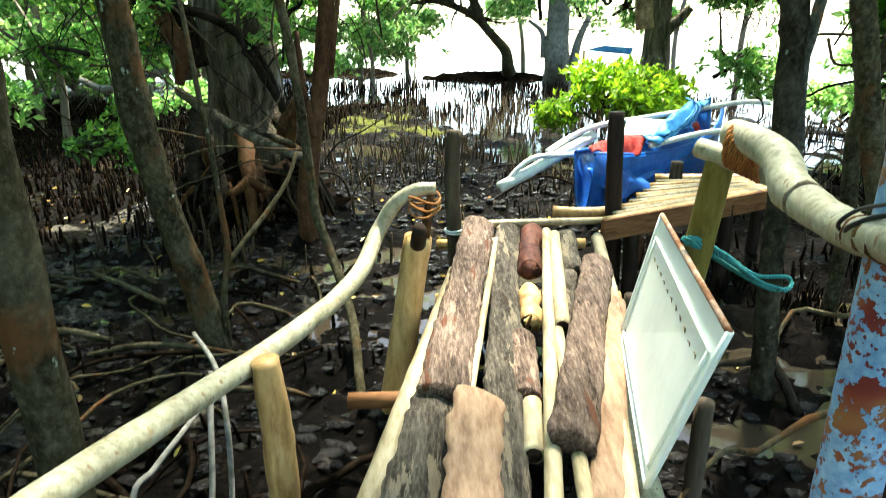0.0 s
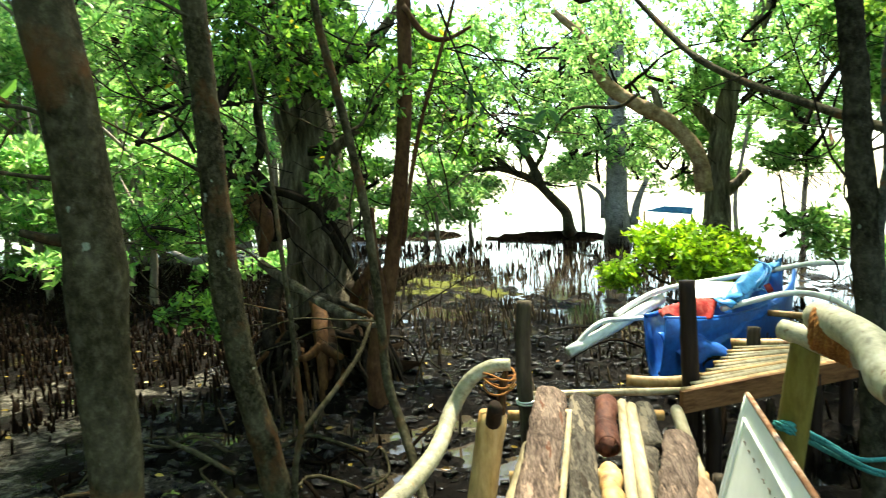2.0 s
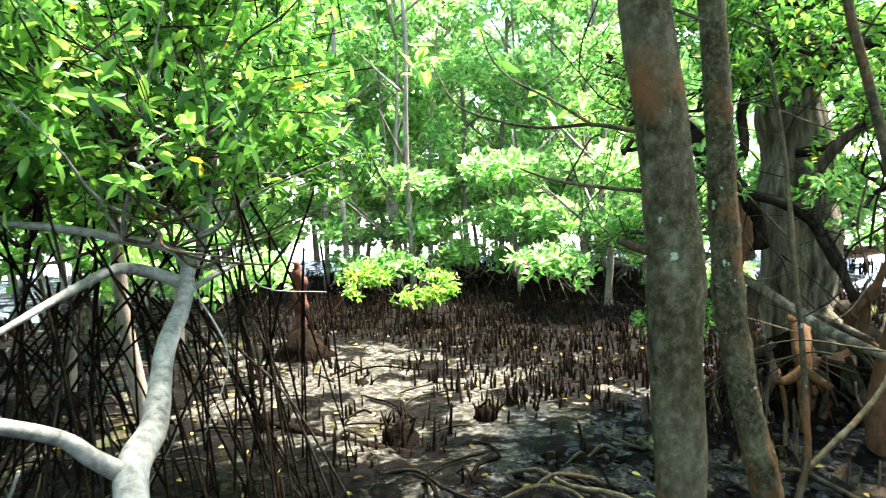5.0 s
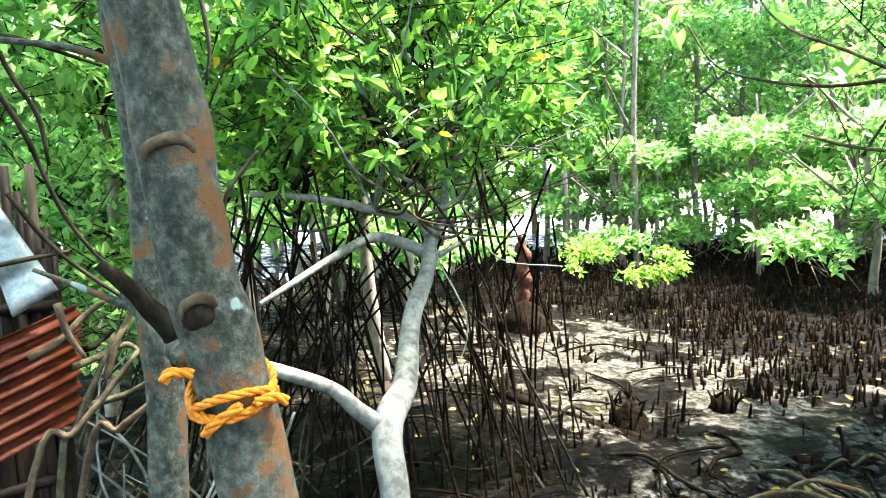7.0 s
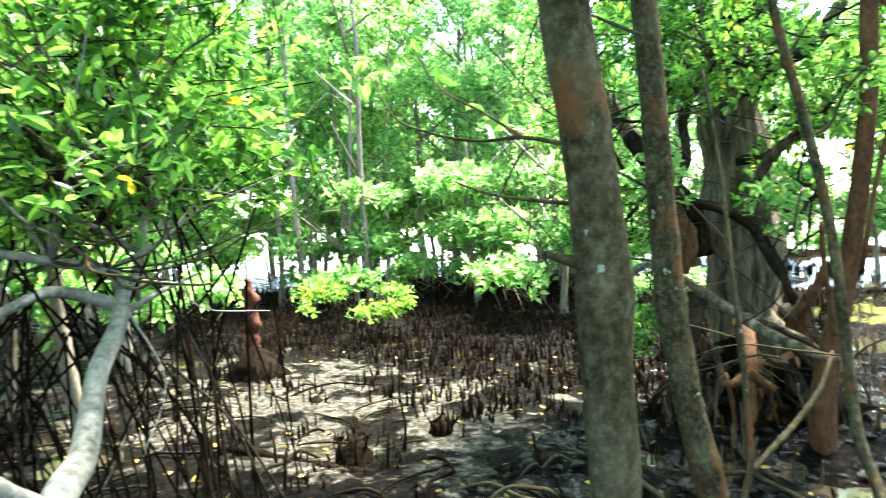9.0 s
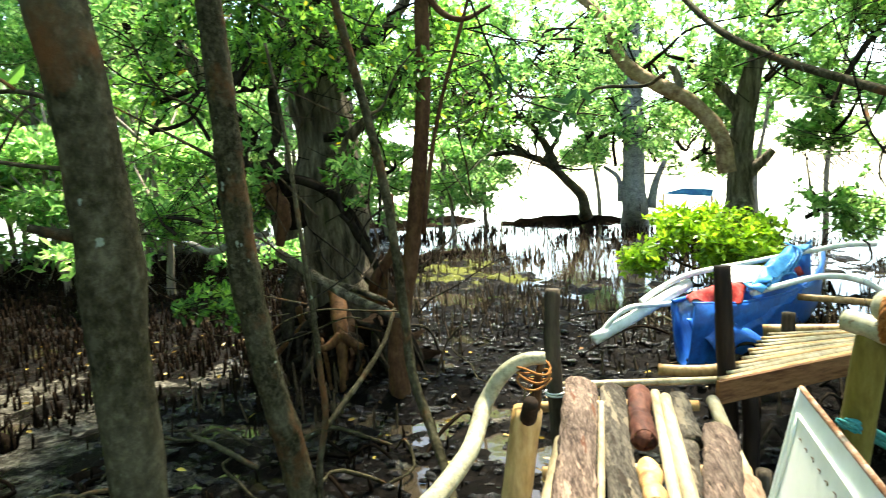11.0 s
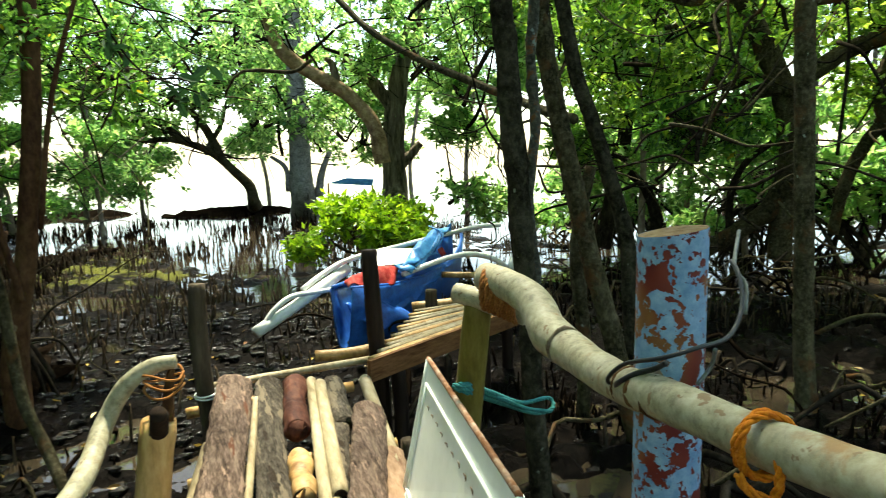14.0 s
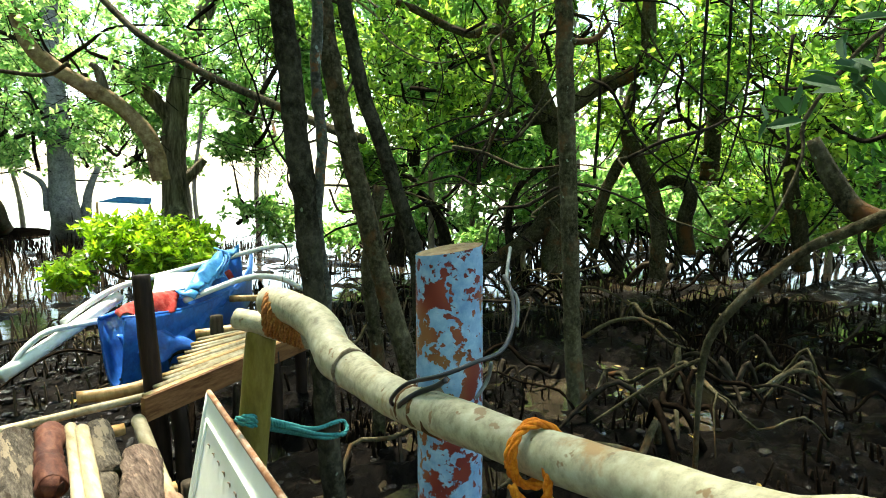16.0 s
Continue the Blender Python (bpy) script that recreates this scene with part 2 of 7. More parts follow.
HULL = surface("blue_hull_paint", (0.006, 0.048, 0.22), (0.009, 0.085, 0.36), (0.018, 0.13, 0.48), 16, 4, (1, 1, 1), 0.4, 0.15, 0.003, spec=0.4)
TARP = surface("blue_tarp", (0.018, 0.108, 0.306), (0.0315, 0.198, 0.468), (0.09, 0.342, 0.63), 14, 5, (1, 1, 1), 0.45, 0.3, 0.006, spec=0.4)
CLOTH_RED = surface("red_cloth", (0.252, 0.0198, 0.018), (0.45, 0.045, 0.0405), (0.558, 0.135, 0.108), 24, 7, (1, 1, 1), 0.8, 0.4, 0.006)
ROPE_ORANGE = surface("orange_rope", (0.306, 0.072, 0.0054), (0.54, 0.153, 0.0108), (0.666, 0.252, 0.027), 120, 30, (1, 1, 1), 0.7, 0.6, 0.003)
ROPE_RUST = surface("rust_cord", (0.1184, 0.037, 0.0089), (0.2368, 0.0888, 0.0222), (0.333, 0.1628, 0.0518), 120, 30, (1, 1, 1), 0.8, 0.6, 0.003)
ROPE_TEAL = surface("teal_rope", (0.0148, 0.0962, 0.0962), (0.037, 0.1924, 0.185), (0.0888, 0.296, 0.2738), 120, 30, (1, 1, 1), 0.8, 0.6, 0.003)
WIRE_BLACK = surface("black_wire", (0.0059, 0.0059, 0.0074), (0.0111, 0.0118, 0.0148), (0.0222, 0.0222, 0.0259), 60, 10, (1, 1, 1), 0.45, 0.1, 0.001, spec=0.4)
WIRE_GREY = surface("grey_wire", (0.074, 0.0814, 0.0814), (0.1332, 0.148, 0.1406), (0.2072, 0.222, 0.2146), 60, 10, (1, 1, 1), 0.5, 0.1, 0.001, spec=0.4)
TIN_RED = surface("rusted_red_tin", (0.016, 0.0025, 0.001), (0.066, 0.011, 0.004), (0.14, 0.032, 0.010), 12, 2.5, (1, 1, 1), 0.6, 0.3, 0.004,
                  patch=(0.06, 0.03, 0.018), patch_scale=4, patch_at=0.60)
TIN_GREY = surface("galvanised_tin", (0.1005, 0.1132, 0.126), (0.252, 0.276, 0.294), (0.396, 0.4155, 0.429), 12, 3, (1, 1, 1), 0.4, 0.15, 0.003, metal=0.5,
                   patch=(0.30, 0.15, 0.05), patch_scale=9, patch_at=0.64, spec=0.4)
# one near-black tone for muddy roots, humps, sunken logs and stilt roots
SNAG = surface("near_black_root", (0.0018, 0.0012, 0.0009), (0.0066, 0.0045, 0.003), (0.0192, 0.0138, 0.0096), 40, 8, (1, 1, 1), 0.55, 0.7, 0.01, spec=0.0)
# darker than wet mud is: shade on the banks is put into the colour
BANK_MUD = surface("shaded_bank_mud", (0.0012, 0.0009, 0.0006), (0.004, 0.003, 0.0022), (0.012, 0.009, 0.006), 9, 2, (1, 1, 1), 1.0, 0.8, 0.05, spec=0.0)
WET_CLOD = surface("wet_clod", (0.0018, 0.0014, 0.0009), (0.0063, 0.0045, 0.0036), (0.0198, 0.0153, 0.0117), 40, 8, (1, 1, 1), 0.22, 0.9, 0.02, spec=0.22)
PENCIL = surface("brown_pencil_root", (0.0026, 0.0018, 0.0012), (0.0115, 0.0075, 0.0048), (0.034, 0.0225, 0.0145), 40, 8, (1, 1, 1), 0.7, 0.7, 0.01, spec=0.0)
ROOT_TAN = surface("tan_snorkel_root", (0.0192, 0.012, 0.0072), (0.0616, 0.0416, 0.0256), (0.1232, 0.0896, 0.0552), 40, 8, (1, 1, 1), 0.7, 0.5, 0.006, spec=0.06)


def mud_material():
    """Dark wet mud with paler sandy silt in one part of the flat, its paleness partly painted sky reflection."""
    m = bpy.data.materials.new("wet_mud")
    n, l, b = nodes_of(m)
    tc = n.new("ShaderNodeTexCoord")
    co = tc.outputs["Object"]
    f1 = noise_node(n, l, co, 14.0, 10.0, 0.75)
    f2 = noise_node(n, l, co, 1.3, 6.0, 0.65)
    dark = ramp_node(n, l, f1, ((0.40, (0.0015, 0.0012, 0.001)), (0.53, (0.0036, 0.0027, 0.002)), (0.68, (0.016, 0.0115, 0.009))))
    # silt colour; also stands for sky mirrored in the film of water
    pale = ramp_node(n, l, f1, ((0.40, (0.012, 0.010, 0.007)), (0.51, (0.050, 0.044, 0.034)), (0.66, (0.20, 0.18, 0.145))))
    sep = n.new("ShaderNodeSeparateXYZ")
    l.new(co, sep.inputs[0])
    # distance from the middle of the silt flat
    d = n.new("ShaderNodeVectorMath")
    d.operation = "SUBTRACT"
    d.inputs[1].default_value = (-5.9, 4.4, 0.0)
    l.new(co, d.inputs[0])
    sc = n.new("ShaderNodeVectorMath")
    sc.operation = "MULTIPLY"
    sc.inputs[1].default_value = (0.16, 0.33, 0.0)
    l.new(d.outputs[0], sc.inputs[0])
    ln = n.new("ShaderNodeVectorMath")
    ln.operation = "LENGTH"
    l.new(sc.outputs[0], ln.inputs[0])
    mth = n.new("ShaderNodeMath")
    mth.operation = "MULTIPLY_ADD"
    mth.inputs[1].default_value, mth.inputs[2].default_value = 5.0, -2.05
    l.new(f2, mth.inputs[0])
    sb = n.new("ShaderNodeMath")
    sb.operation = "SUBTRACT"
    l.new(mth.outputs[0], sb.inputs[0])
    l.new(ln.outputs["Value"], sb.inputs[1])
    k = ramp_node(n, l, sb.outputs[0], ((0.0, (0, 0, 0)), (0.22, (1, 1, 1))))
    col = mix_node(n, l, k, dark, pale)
    moss = noise_node(n, l, co, 0.9, 4.0, 0.6)
    mk = ramp_node(n, l, moss, ((0.62, (0, 0, 0)), (0.74, (0.45, 0.45, 0.45))))
    col = mix_node(n, l, mk, col, (0.075, 0.065, 0.022))
    # yellow-green tint on the raised shoal in the shallows
    da = n.new("ShaderNodeVectorMath")
    da.operation = "SUBTRACT"
    da.inputs[1].default_value = (-1.2, 13.2, 0.0)
    l.new(co, da.inputs[0])
    sa = n.new("ShaderNodeVectorMath")
    sa.operation = "MULTIPLY"
    sa.inputs[1].default_value = (0.55, 0.32, 0.0)
    l.new(da.outputs[0], sa.inputs[0])
    la = n.new("ShaderNodeVectorMath")
    la.operation = "LENGTH"
    l.new(sa.outputs[0], la.inputs[0])
    ma = n.new("ShaderNodeMath")
    ma.operation = "SUBTRACT"
    l.new(mth.outputs[0], ma.inputs[0])
    l.new(la.outputs["Value"], ma.inputs[1])
    col = mix_node(n, l, ramp_node(n, l, ma.outputs[0], ((0.0, (0, 0, 0)), (0.4, (0.9, 0.9, 0.9)))), col, (0.085, 0.088, 0.018))
    l.new(col, b.inputs["Base Color"])
    f5 = noise_node(n, l, co, 2.4, 5.0, 0.6)
    rr = ramp_node(n, l, f5, ((0.42, (0.14, 0.14, 0.14)), (0.60, (0.75, 0.75, 0.75))))
    l.new(rr, b.inputs["Roughness"])
    bp = n.new("ShaderNodeBump")
    b.inputs["Specular IOR Level"].default_value = 0.03
    bp.inputs["Strength"].default_value, bp.inputs["Distance"].default_value = 1.0, 0.04
    l.new(f1, bp.inputs["Height"])
    l.new(bp.outputs["Normal"], b.inputs["Normal"])
    return m


def water_material():
    m = bpy.data.materials.new("still_water")
    n, l, b = nodes_of(m)
    b.inputs["Base Color"].default_value = (0.030, 0.023, 0.015, 1)
    b.inputs["Roughness"].default_value = 0.06
    b.inputs["IOR"].default_value = 1.33
    tc = n.new("ShaderNodeTexCoord")
    f = noise_node(n, l, tc.outputs["Object"], 3.0, 3.0, 0.5)
    bp = n.new("ShaderNodeBump")
    bp.inputs["Strength"].default_value, bp.inputs["Distance"].default_value = 0.12, 0.03
    l.new(f, bp.inputs["Height"])
    l.new(bp.outputs["Normal"], b.inputs["Normal"])
    return m


MUD, WATER = mud_material(), water_material()


# ---- building helpers ----
def thing(name, at, label, category, group="", kind=""):
    ob = new(name)
    ob.location = at
    ob.empty_display_size = 0.1
    return tagged(ob, label, category, group, kind)


def solid(name, geo, material, parent=None, label="", smooth=True):
    """ONE mesh object from (verts, faces), under a thing; verts are in world metres."""
    v, fc = geo
    off = np.zeros(3)
    p = parent
    while p is not None:
        off += np.array(p.location)
        p = p.parent
    me = bpy.data.meshes.new(name)
    me.from_pydata((np.asarray(v, float) - off).tolist(), [], fc if isinstance(fc, list) else fc.tolist())
    me.materials.append(material)
    if smooth:
        me.polygons.foreach_set("use_smooth", [True] * len(me.polygons))
    ob = new(name, me)
    if parent is not None:
        ob.parent = parent
    if label:
        ob["label"] = label
    return ob


def join(*geos):
    vs, fs, k = [], [], 0
    for v, fc in geos:
        vs.append(np.asarray(v, float))
        fs += [tuple(int(i) + k for i in face) for face in fc]
        k += len(v)
    return np.concatenate(vs), fs


def spline(pts, per=5):
    p = [Vector(q) for q in pts]
    p = [2 * p[0] - p[1]] + p + [2 * p[-1] - p[-2]]
    out = []
    for i in range(1, len(p) - 2):
        a, b, c, d = p[i - 1:i + 3]
        for k in range(per):
            u = k / per
            out.append(0.5 * ((2 * b) + (c - a) * u + (2 * a - 5 * b + 4 * c - d) * u * u + (3 * b - a - 3 * c + d) * u ** 3))
    return out + [p[-2]]


def tube(pts, radii, segs=8, per=5, wob=0.0, freq=6.0, nodes=0.0, node_every=0.3, lobes=0, flat=1.0):
    """A tapered tube along a smooth path; radii are spread evenly over it. wob: uneven girth; nodes: swollen rings as on bamboo."""
    path = spline(pts, per) if per > 1 else [Vector(q) for q in pts]
    n = len(path)
    rad = np.interp(np.linspace(0, 1, n), np.linspace(0, 1, len(radii)), radii)
    t = (path[1] - path[0]).normalized()
    x = t.cross(Vector((0.31, 0.17, 0.93))).normalized()
    if x.length < 0.1:
        x = t.cross(Vector((1, 0, 0))).normalized()
    verts, run = [], 0.0
    for i, c in enumerate(path):
        t = (path[min(i + 1, n - 1)] - path[max(i - 1, 0)]).normalized()
        x = (x - t * x.dot(t)).normalized()
        y = t.cross(x)
        if i:
            run += (c - path[i - 1]).length
        for k in range(segs):
            a = 2 * math.pi * k / segs
            r = rad[i]
            w = x * math.cos(a) + y * math.sin(a)
            if wob:
                r *= 1 + wob * noise.noise((c + w * rad[i]) * freq)
            if lobes:
                r *= 1 + 0.05 * math.sin(lobes * a + 0.5 * c.z) + 0.03 * math.sin(2.3 * lobes * a + 0.9 * c.z)
            if nodes and (run % node_every) < node_every * 0.12:
                r *= 1 + nodes
            q = x * math.cos(a) * r + y * math.sin(a) * r * flat
            verts.append(tuple(c + q))
    faces = [(i * segs + k, i * segs + (k + 1) % segs, (i + 1) * segs + (k + 1) % segs, (i + 1) * segs + k) for i in range(n - 1) for k in range(segs)]
    faces += [tuple(range(segs - 1, -1, -1)), tuple((n - 1) * segs + k for k in range(segs))]
    return np.array(verts), faces


def rope(pts, rad, per=8, pitch=9.0):
    """Three strands laid round one another along a path."""
    path = spline(pts, per)
    strands = []
    for s in range(3):
        line, x, run = [], None, 0.0
        for i, c in enumerate(path):
            t = (path[min(i + 1, len(path) - 1)] - path[max(i - 1, 0)]).normalized()
            if x is None:
                x = t.cross(Vector((0.31, 0.17, 0.93))).normalized()
            x = (x - t * x.dot(t)).normalized()
            y = t.cross(x)
            if i:
                run += (c - path[i - 1]).length
            a = run / (rad * pitch) * 2 * math.pi + s * 2.094
            line.append(c + (x * math.cos(a) + y * math.sin(a)) * rad * 0.55)
        strands.append(tube(line, [rad * 0.58] * 2, 6, 1))
    return join(*strands)


def slab(p, q, width, thick, segs=16, wob=0.05, flat=0.6, seed=0):
    """A log or slab between two points, with uneven bark and bevelled ends."""
    p, q = Vector(p), Vector(q)
    d = (q - p)
    pts = [p + d * u for u in (0, 0.012, 0.25, 0.5, 0.75, 0.988, 1)]
    rng_l = random.Random(seed)
    pts = [pts[0], pts[1]] + [c + Vector((rng_l.uniform(-1, 1), 0, rng_l.uniform(-1, 1))) * 0.006 for c in pts[2:5]] + pts[5:]
    return tube(pts, [width * k for k in (0.40, 0.5, 0.52, 0.47, 0.5, 0.5, 0.40)], segs, 9, wob, 16.0, flat=flat)


def box(corners, thick):
    """A plate: four corners and a thickness along its normal, with bevelled rim."""
    c = [Vector(k) for k in corners]
    nrm = (c[1] - c[0]).cross(c[3] - c[0]).normalized()
    mid = sum(c, Vector()) / 4
    rings = []
    for off, inset in ((0, 0.012), (0.08, 0.0), (0.92, 0.0), (1, 0.012)):
        rings.append([k + (mid - k).normalized() * inset * 0.5 + nrm * thick * off for k in c])
    verts = [tuple(k) for r in rings for k in r]
    faces = [(0, 3, 2, 1), (12, 13, 14, 15)]
    for r in range(3):
        faces += [(4 * r + k, 4 * r + (k + 1) % 4, 4 * r + 4 + (k + 1) % 4, 4 * r + 4 + k) for k in range(4)]
    return np.array(verts), faces


def unit(v):
    return v / np.maximum(np.linalg.norm(v, axis=1, keepdims=True), 1e-9)


def leaves(rs, at, way, length, ratio=0.42, simple=False):
    """Folded pointed-oval leaves, two quads each; simple: one folded quad."""
    n = len(at)
    length = np.broadcast_to(length, (n,))[:, None]
    way = unit(way)
    side = unit(np.cross(way, unit(rs.normal(size=(n, 3)) * (1, 1, 0.5) + (0, 0, 1.1))))
    up = np.cross(side, way)
    w = length * ratio * 0.5
    droop = -up * length * 0.06
    v = np.stack([at, at + way * length * 0.3 + side * w * 0.9 + up * w * 0.3, at + way * length * 0.7 + side * w * 0.85 + up * w * 0.25, at + way * length + droop,
                  at + way * length * 0.7 - side * w * 0.85 + up * w * 0.25, at + way * length * 0.3 - side * w * 0.9 + up * w * 0.3], axis=1)
    if simple:
        v = np.stack([at, at + way * length * 0.45 + side * w * 1.1 + up * w * 0.3, at + way * length + droop, at + way * length * 0.45 - side * w * 1.1 + up * w * 0.3], axis=1)
        b4 = np.arange(n)[:, None] * 4
        return v.reshape(-1, 3), b4 + np.array([[0, 1, 2, 3]])
    base = np.arange(n)[:, None] * 6
    f = np.concatenate([base + np.array([[0, 1, 2, 3]]), base + np.array([[0, 3, 4, 5]])])
    return v.reshape(-1, 3), f


def sprigs(rs, tips, ways, per, length, spread=0.9, simple=False):
    """Rosettes of leaves round twig tips."""
    n = len(tips)
    at = np.repeat(tips, per, axis=0)
    way = np.repeat(unit(ways), per, axis=0) * rs.uniform(0.1, 0.8, (n * per, 1)) + rs.normal(size=(n * per, 3)) * spread * 0.7
    at = at - np.repeat(unit(ways), per, axis=0) * rs.uniform(0, 1.6, (n * per, 1)) * length + rs.normal(size=at.shape) * length * 0.12
    return leaves(rs, at, way, rs.uniform(0.65, 1.15, n * per) * length, simple=simple)


def cloud(rs, centre, radii, n, gaps=0.45, freq=1.2):
    """Points through an uneven crown with holes in it."""
    out = []
    ph = rs.uniform(0, 50, 3)
    for step in range(n * 14):
        if len(out) >= n:
            break
        p = rs.normal(size=3)
        p = p / np.linalg.norm(p) * rs.uniform(0.25, 1.0) ** 0.45
        q = np.array(centre) + p * np.array(radii)
        if noise.noise(Vector(q * freq + ph)) * 0.5 + 0.5 > gaps * (0.6 + 0.75 * np.linalg.norm(p)) or step < 4:
            out.append(q)
    return np.array(out)


def twig_bits(rs, tips, ways, reach, r=0.004):
    """Thin three-sided twigs that run back from the tips."""
    n = len(tips)
    ways = unit(ways)
    a = tips
    b = tips - ways * reach * rs.uniform(0.7, 1.3, (n, 1)) + rs.normal(size=(n, 3)) * reach * 0.18
    x = unit(np.cross(ways, rs.normal(size=(n, 3))))
    y = np.cross(ways, x)
    v = []
    for c, k in ((a, 0.45), (b, 1.0)):
        for ang in (0, 2.094, 4.189):
            v.append(c + (x * math.cos(ang) + y * math.sin(ang)) * r * k)
    v = np.stack(v, axis=1).reshape(-1, 3)
    base = np.arange(n)[:, None] * 6
    f = np.concatenate([base + np.array([[k, (k + 1) % 3, 3 + (k + 1) % 3, 3 + k]]) for k in range(3)])
    return v, f


def crown(parent, seed, centre, radii, tips, per=9, length=0.09, gaps=0.45, material=None, twig_mat=None, reach=0.35, freq=1.2, r=0.004, lift=0.35):
    """Leaves and twigs of one crown, as two parts of its tree."""
    rs = np.random.RandomState(seed)
    p = cloud(rs, centre, radii, tips, gaps, freq)
    way = unit((p - np.array(centre)) / np.array(radii)) + rs.normal(size=p.shape) * 0.6 + (0, 0, lift)
    lv = sprigs(rs, p, way, per, length, simple=length > 0.115)
    tagged(solid("crown", lv, material or LEAF, parent, smooth=False), kind="stuff")
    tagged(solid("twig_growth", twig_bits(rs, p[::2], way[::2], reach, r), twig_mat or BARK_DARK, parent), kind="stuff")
    foot = Vector(centre) - Vector((0, 0, radii[2] * 0.75))
    for k in range(max(3, tips // 55)):
        e = Vector(p[rs.randint(len(p))])
        s = foot + Vector((rs.normal() * radii[0] * 0.25, rs.normal() * radii[1] * 0.25, rs.uniform(0, 0.6) * radii[2]))
        m = s.lerp(e, 0.5) + Vector(rs.normal(size=3) * 0.12 * max(radii))
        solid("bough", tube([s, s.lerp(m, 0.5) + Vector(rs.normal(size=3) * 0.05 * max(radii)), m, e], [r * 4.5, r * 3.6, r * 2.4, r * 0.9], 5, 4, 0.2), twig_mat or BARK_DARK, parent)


# ---- ground and water ----
def lattice(seed):
    return np.random.RandomState(seed).rand(128, 128)


def vnoise(x, y, lat):
    xi, yi = np.floor(x).astype(int), np.floor(y).astype(int)
    u, w = x - xi, y - yi
    u, w = u * u * (3 - 2 * u), w * w * (3 - 2 * w)
    g = lambda a, b: lat[a % 128, b % 128]
    return (g(xi, yi) * (1 - u) + g(xi + 1, yi) * u) * (1 - w) + (g(xi, yi + 1) * (1 - u) + g(xi + 1, yi + 1) * u) * w


LAT = [lattice(s) for s in (3, 5, 7, 9, 11)]


def bump01(x, lo, hi):
    u = np.clip((x - lo) / (hi - lo), 0, 1)
    return u * u * (3 - 2 * u)


def height(x, y):
    """The mud flat: lumps round the walkway, shallow pools on the flats, sinking under the sea."""
    broad = vnoise(x * 0.45, y * 0.45, LAT[0]) - 0.5
    lump = vnoise(x * 2.2, y * 2.2, LAT[1]) - 0.45
    clod = vnoise(x * 6.5, y * 6.5, LAT[2]) - 0.5
    fine = vnoise(x * 15, y * 15, LAT[3]) - 0.5
    flat = bump01(-x, 2.2, 3.6) * bump01(9.5 - y, 0, 2.5)
    rough = 1 - 0.72 * flat
    far = bump01(np.hypot(x, y - 3), 14, 20)
    z = 0.05 + 0.10 * broad + (0.15 * lump + 0.12 * clod + 0.05 * fine) * rough * (1 - 0.8 * far)
    z = z - 0.022 * flat
    sea = bump01(y + 0.25 * x, 7.2, 10.5) * bump01(x, -6.0, -2.6)
    z = z - 0.10 * sea - 0.6 * bump01(np.hypot(x, y), 23, 40)
    z = z + 0.07 * np.exp(-((x + 2.9) ** 2 + (y - 4.2) ** 2) / 0.9) - 0.015 * bump01(x, 2.0, 3.2) * (1 - sea)
    z = z + 0.11 * np.exp(-(((x + 1.2) / 1.3) ** 2 + ((y - 13.2) / 2.2) ** 2))
    return z


def ground_mesh():
    def axis(lo, hi, step, reach):
        a = list(np.arange(lo, hi, step))
        s = step
        while a[-1] < reach:
            s *= 1.22
            a.append(a[-1] + s)
        s = step
        while a[0] > -reach:
            s *= 1.22
            a.insert(0, a[0] - s)
        return np.array(a)
    xs, ys = axis(-9.5, 7.0, 0.07, 2500), axis(-1.0, 12.0, 0.07, 2500)
    gx, gy = np.meshgrid(xs, ys)
    z = height(gx, gy)
    v = np.stack([gx, gy, z], -1).reshape(-1, 3)
    nx, ny = len(xs), len(ys)
    i = (np.arange(ny - 1)[:, None] * nx + np.arange(nx - 1)[None]).reshape(-1)
    return v, np.stack([i, i + 1, i + nx + 1, i + nx], 1)


tagged(solid("ground", ground_mesh(), MUD), "dark wet lumpy mangrove mud with paler sandy silt and painted sky reflection", "ground", kind="structure")
tagged(solid("water", (np.array([(-2500, -2500, 0.0), (2500, -2500, 0.0), (2500, 2500, 0.0), (-2500, 2500, 0.0)]), [(0, 1, 2, 3)]), WATER),
       "shallow still tidal water in pools and out to sea", "water", kind="structure")


def zat(x, y):
    return float(height(np.array([x]), np.array([y]))[0])


def cones(rs, xy, hgt, r, lean=0.15, segs=4):
    """Pencil roots: blunt tapering stubs standing in the mud."""
    n = len(xy)
    z = height(xy[:, 0], xy[:, 1])
    base = np.column_stack([xy, z - 0.02])
    tilt = rs.normal(size=(n, 2)) * lean
    rings = []
    for u, k in ((0, 1.0), (0.55, 0.85), (0.92, 0.55)):
        c = base + np.column_stack([tilt * hgt[:, None] * u, (hgt + 0.02) * u])
        for s in range(segs):
            a = 2 * math.pi * s / segs
            rings.append(c + np.column_stack([math.cos(a) * r * k, math.sin(a) * r * k, np.zeros(n)]))
    rings.append(base + np.column_stack([tilt * hgt[:, None], hgt + 0.02]))
    m = len(rings)
    v = np.stack(rings, 1).reshape(-1, 3)
    b = np.arange(n)[:, None] * m
    f = []
    for q in range(2):
        for s in range(segs):
            f += (b + np.array([[q * segs + s, q * segs + (s + 1) % segs, (q + 1) * segs + (s + 1) % segs, (q + 1) * segs + s]])).tolist()
    for s in range(segs):
        f += (b + np.array([[2 * segs + s, 2 * segs + (s + 1) % segs, m - 1]])).tolist()
    return v, f


def scatter(rs, n, x0, x1, y0, y1, keep):
    p = np.column_stack([rs.uniform(x0, x1, n), rs.uniform(y0, y1, n)])
    return p[rs.rand(n) < keep(p[:, 0], p[:, 1])]


rs = np.random.RandomState(21)
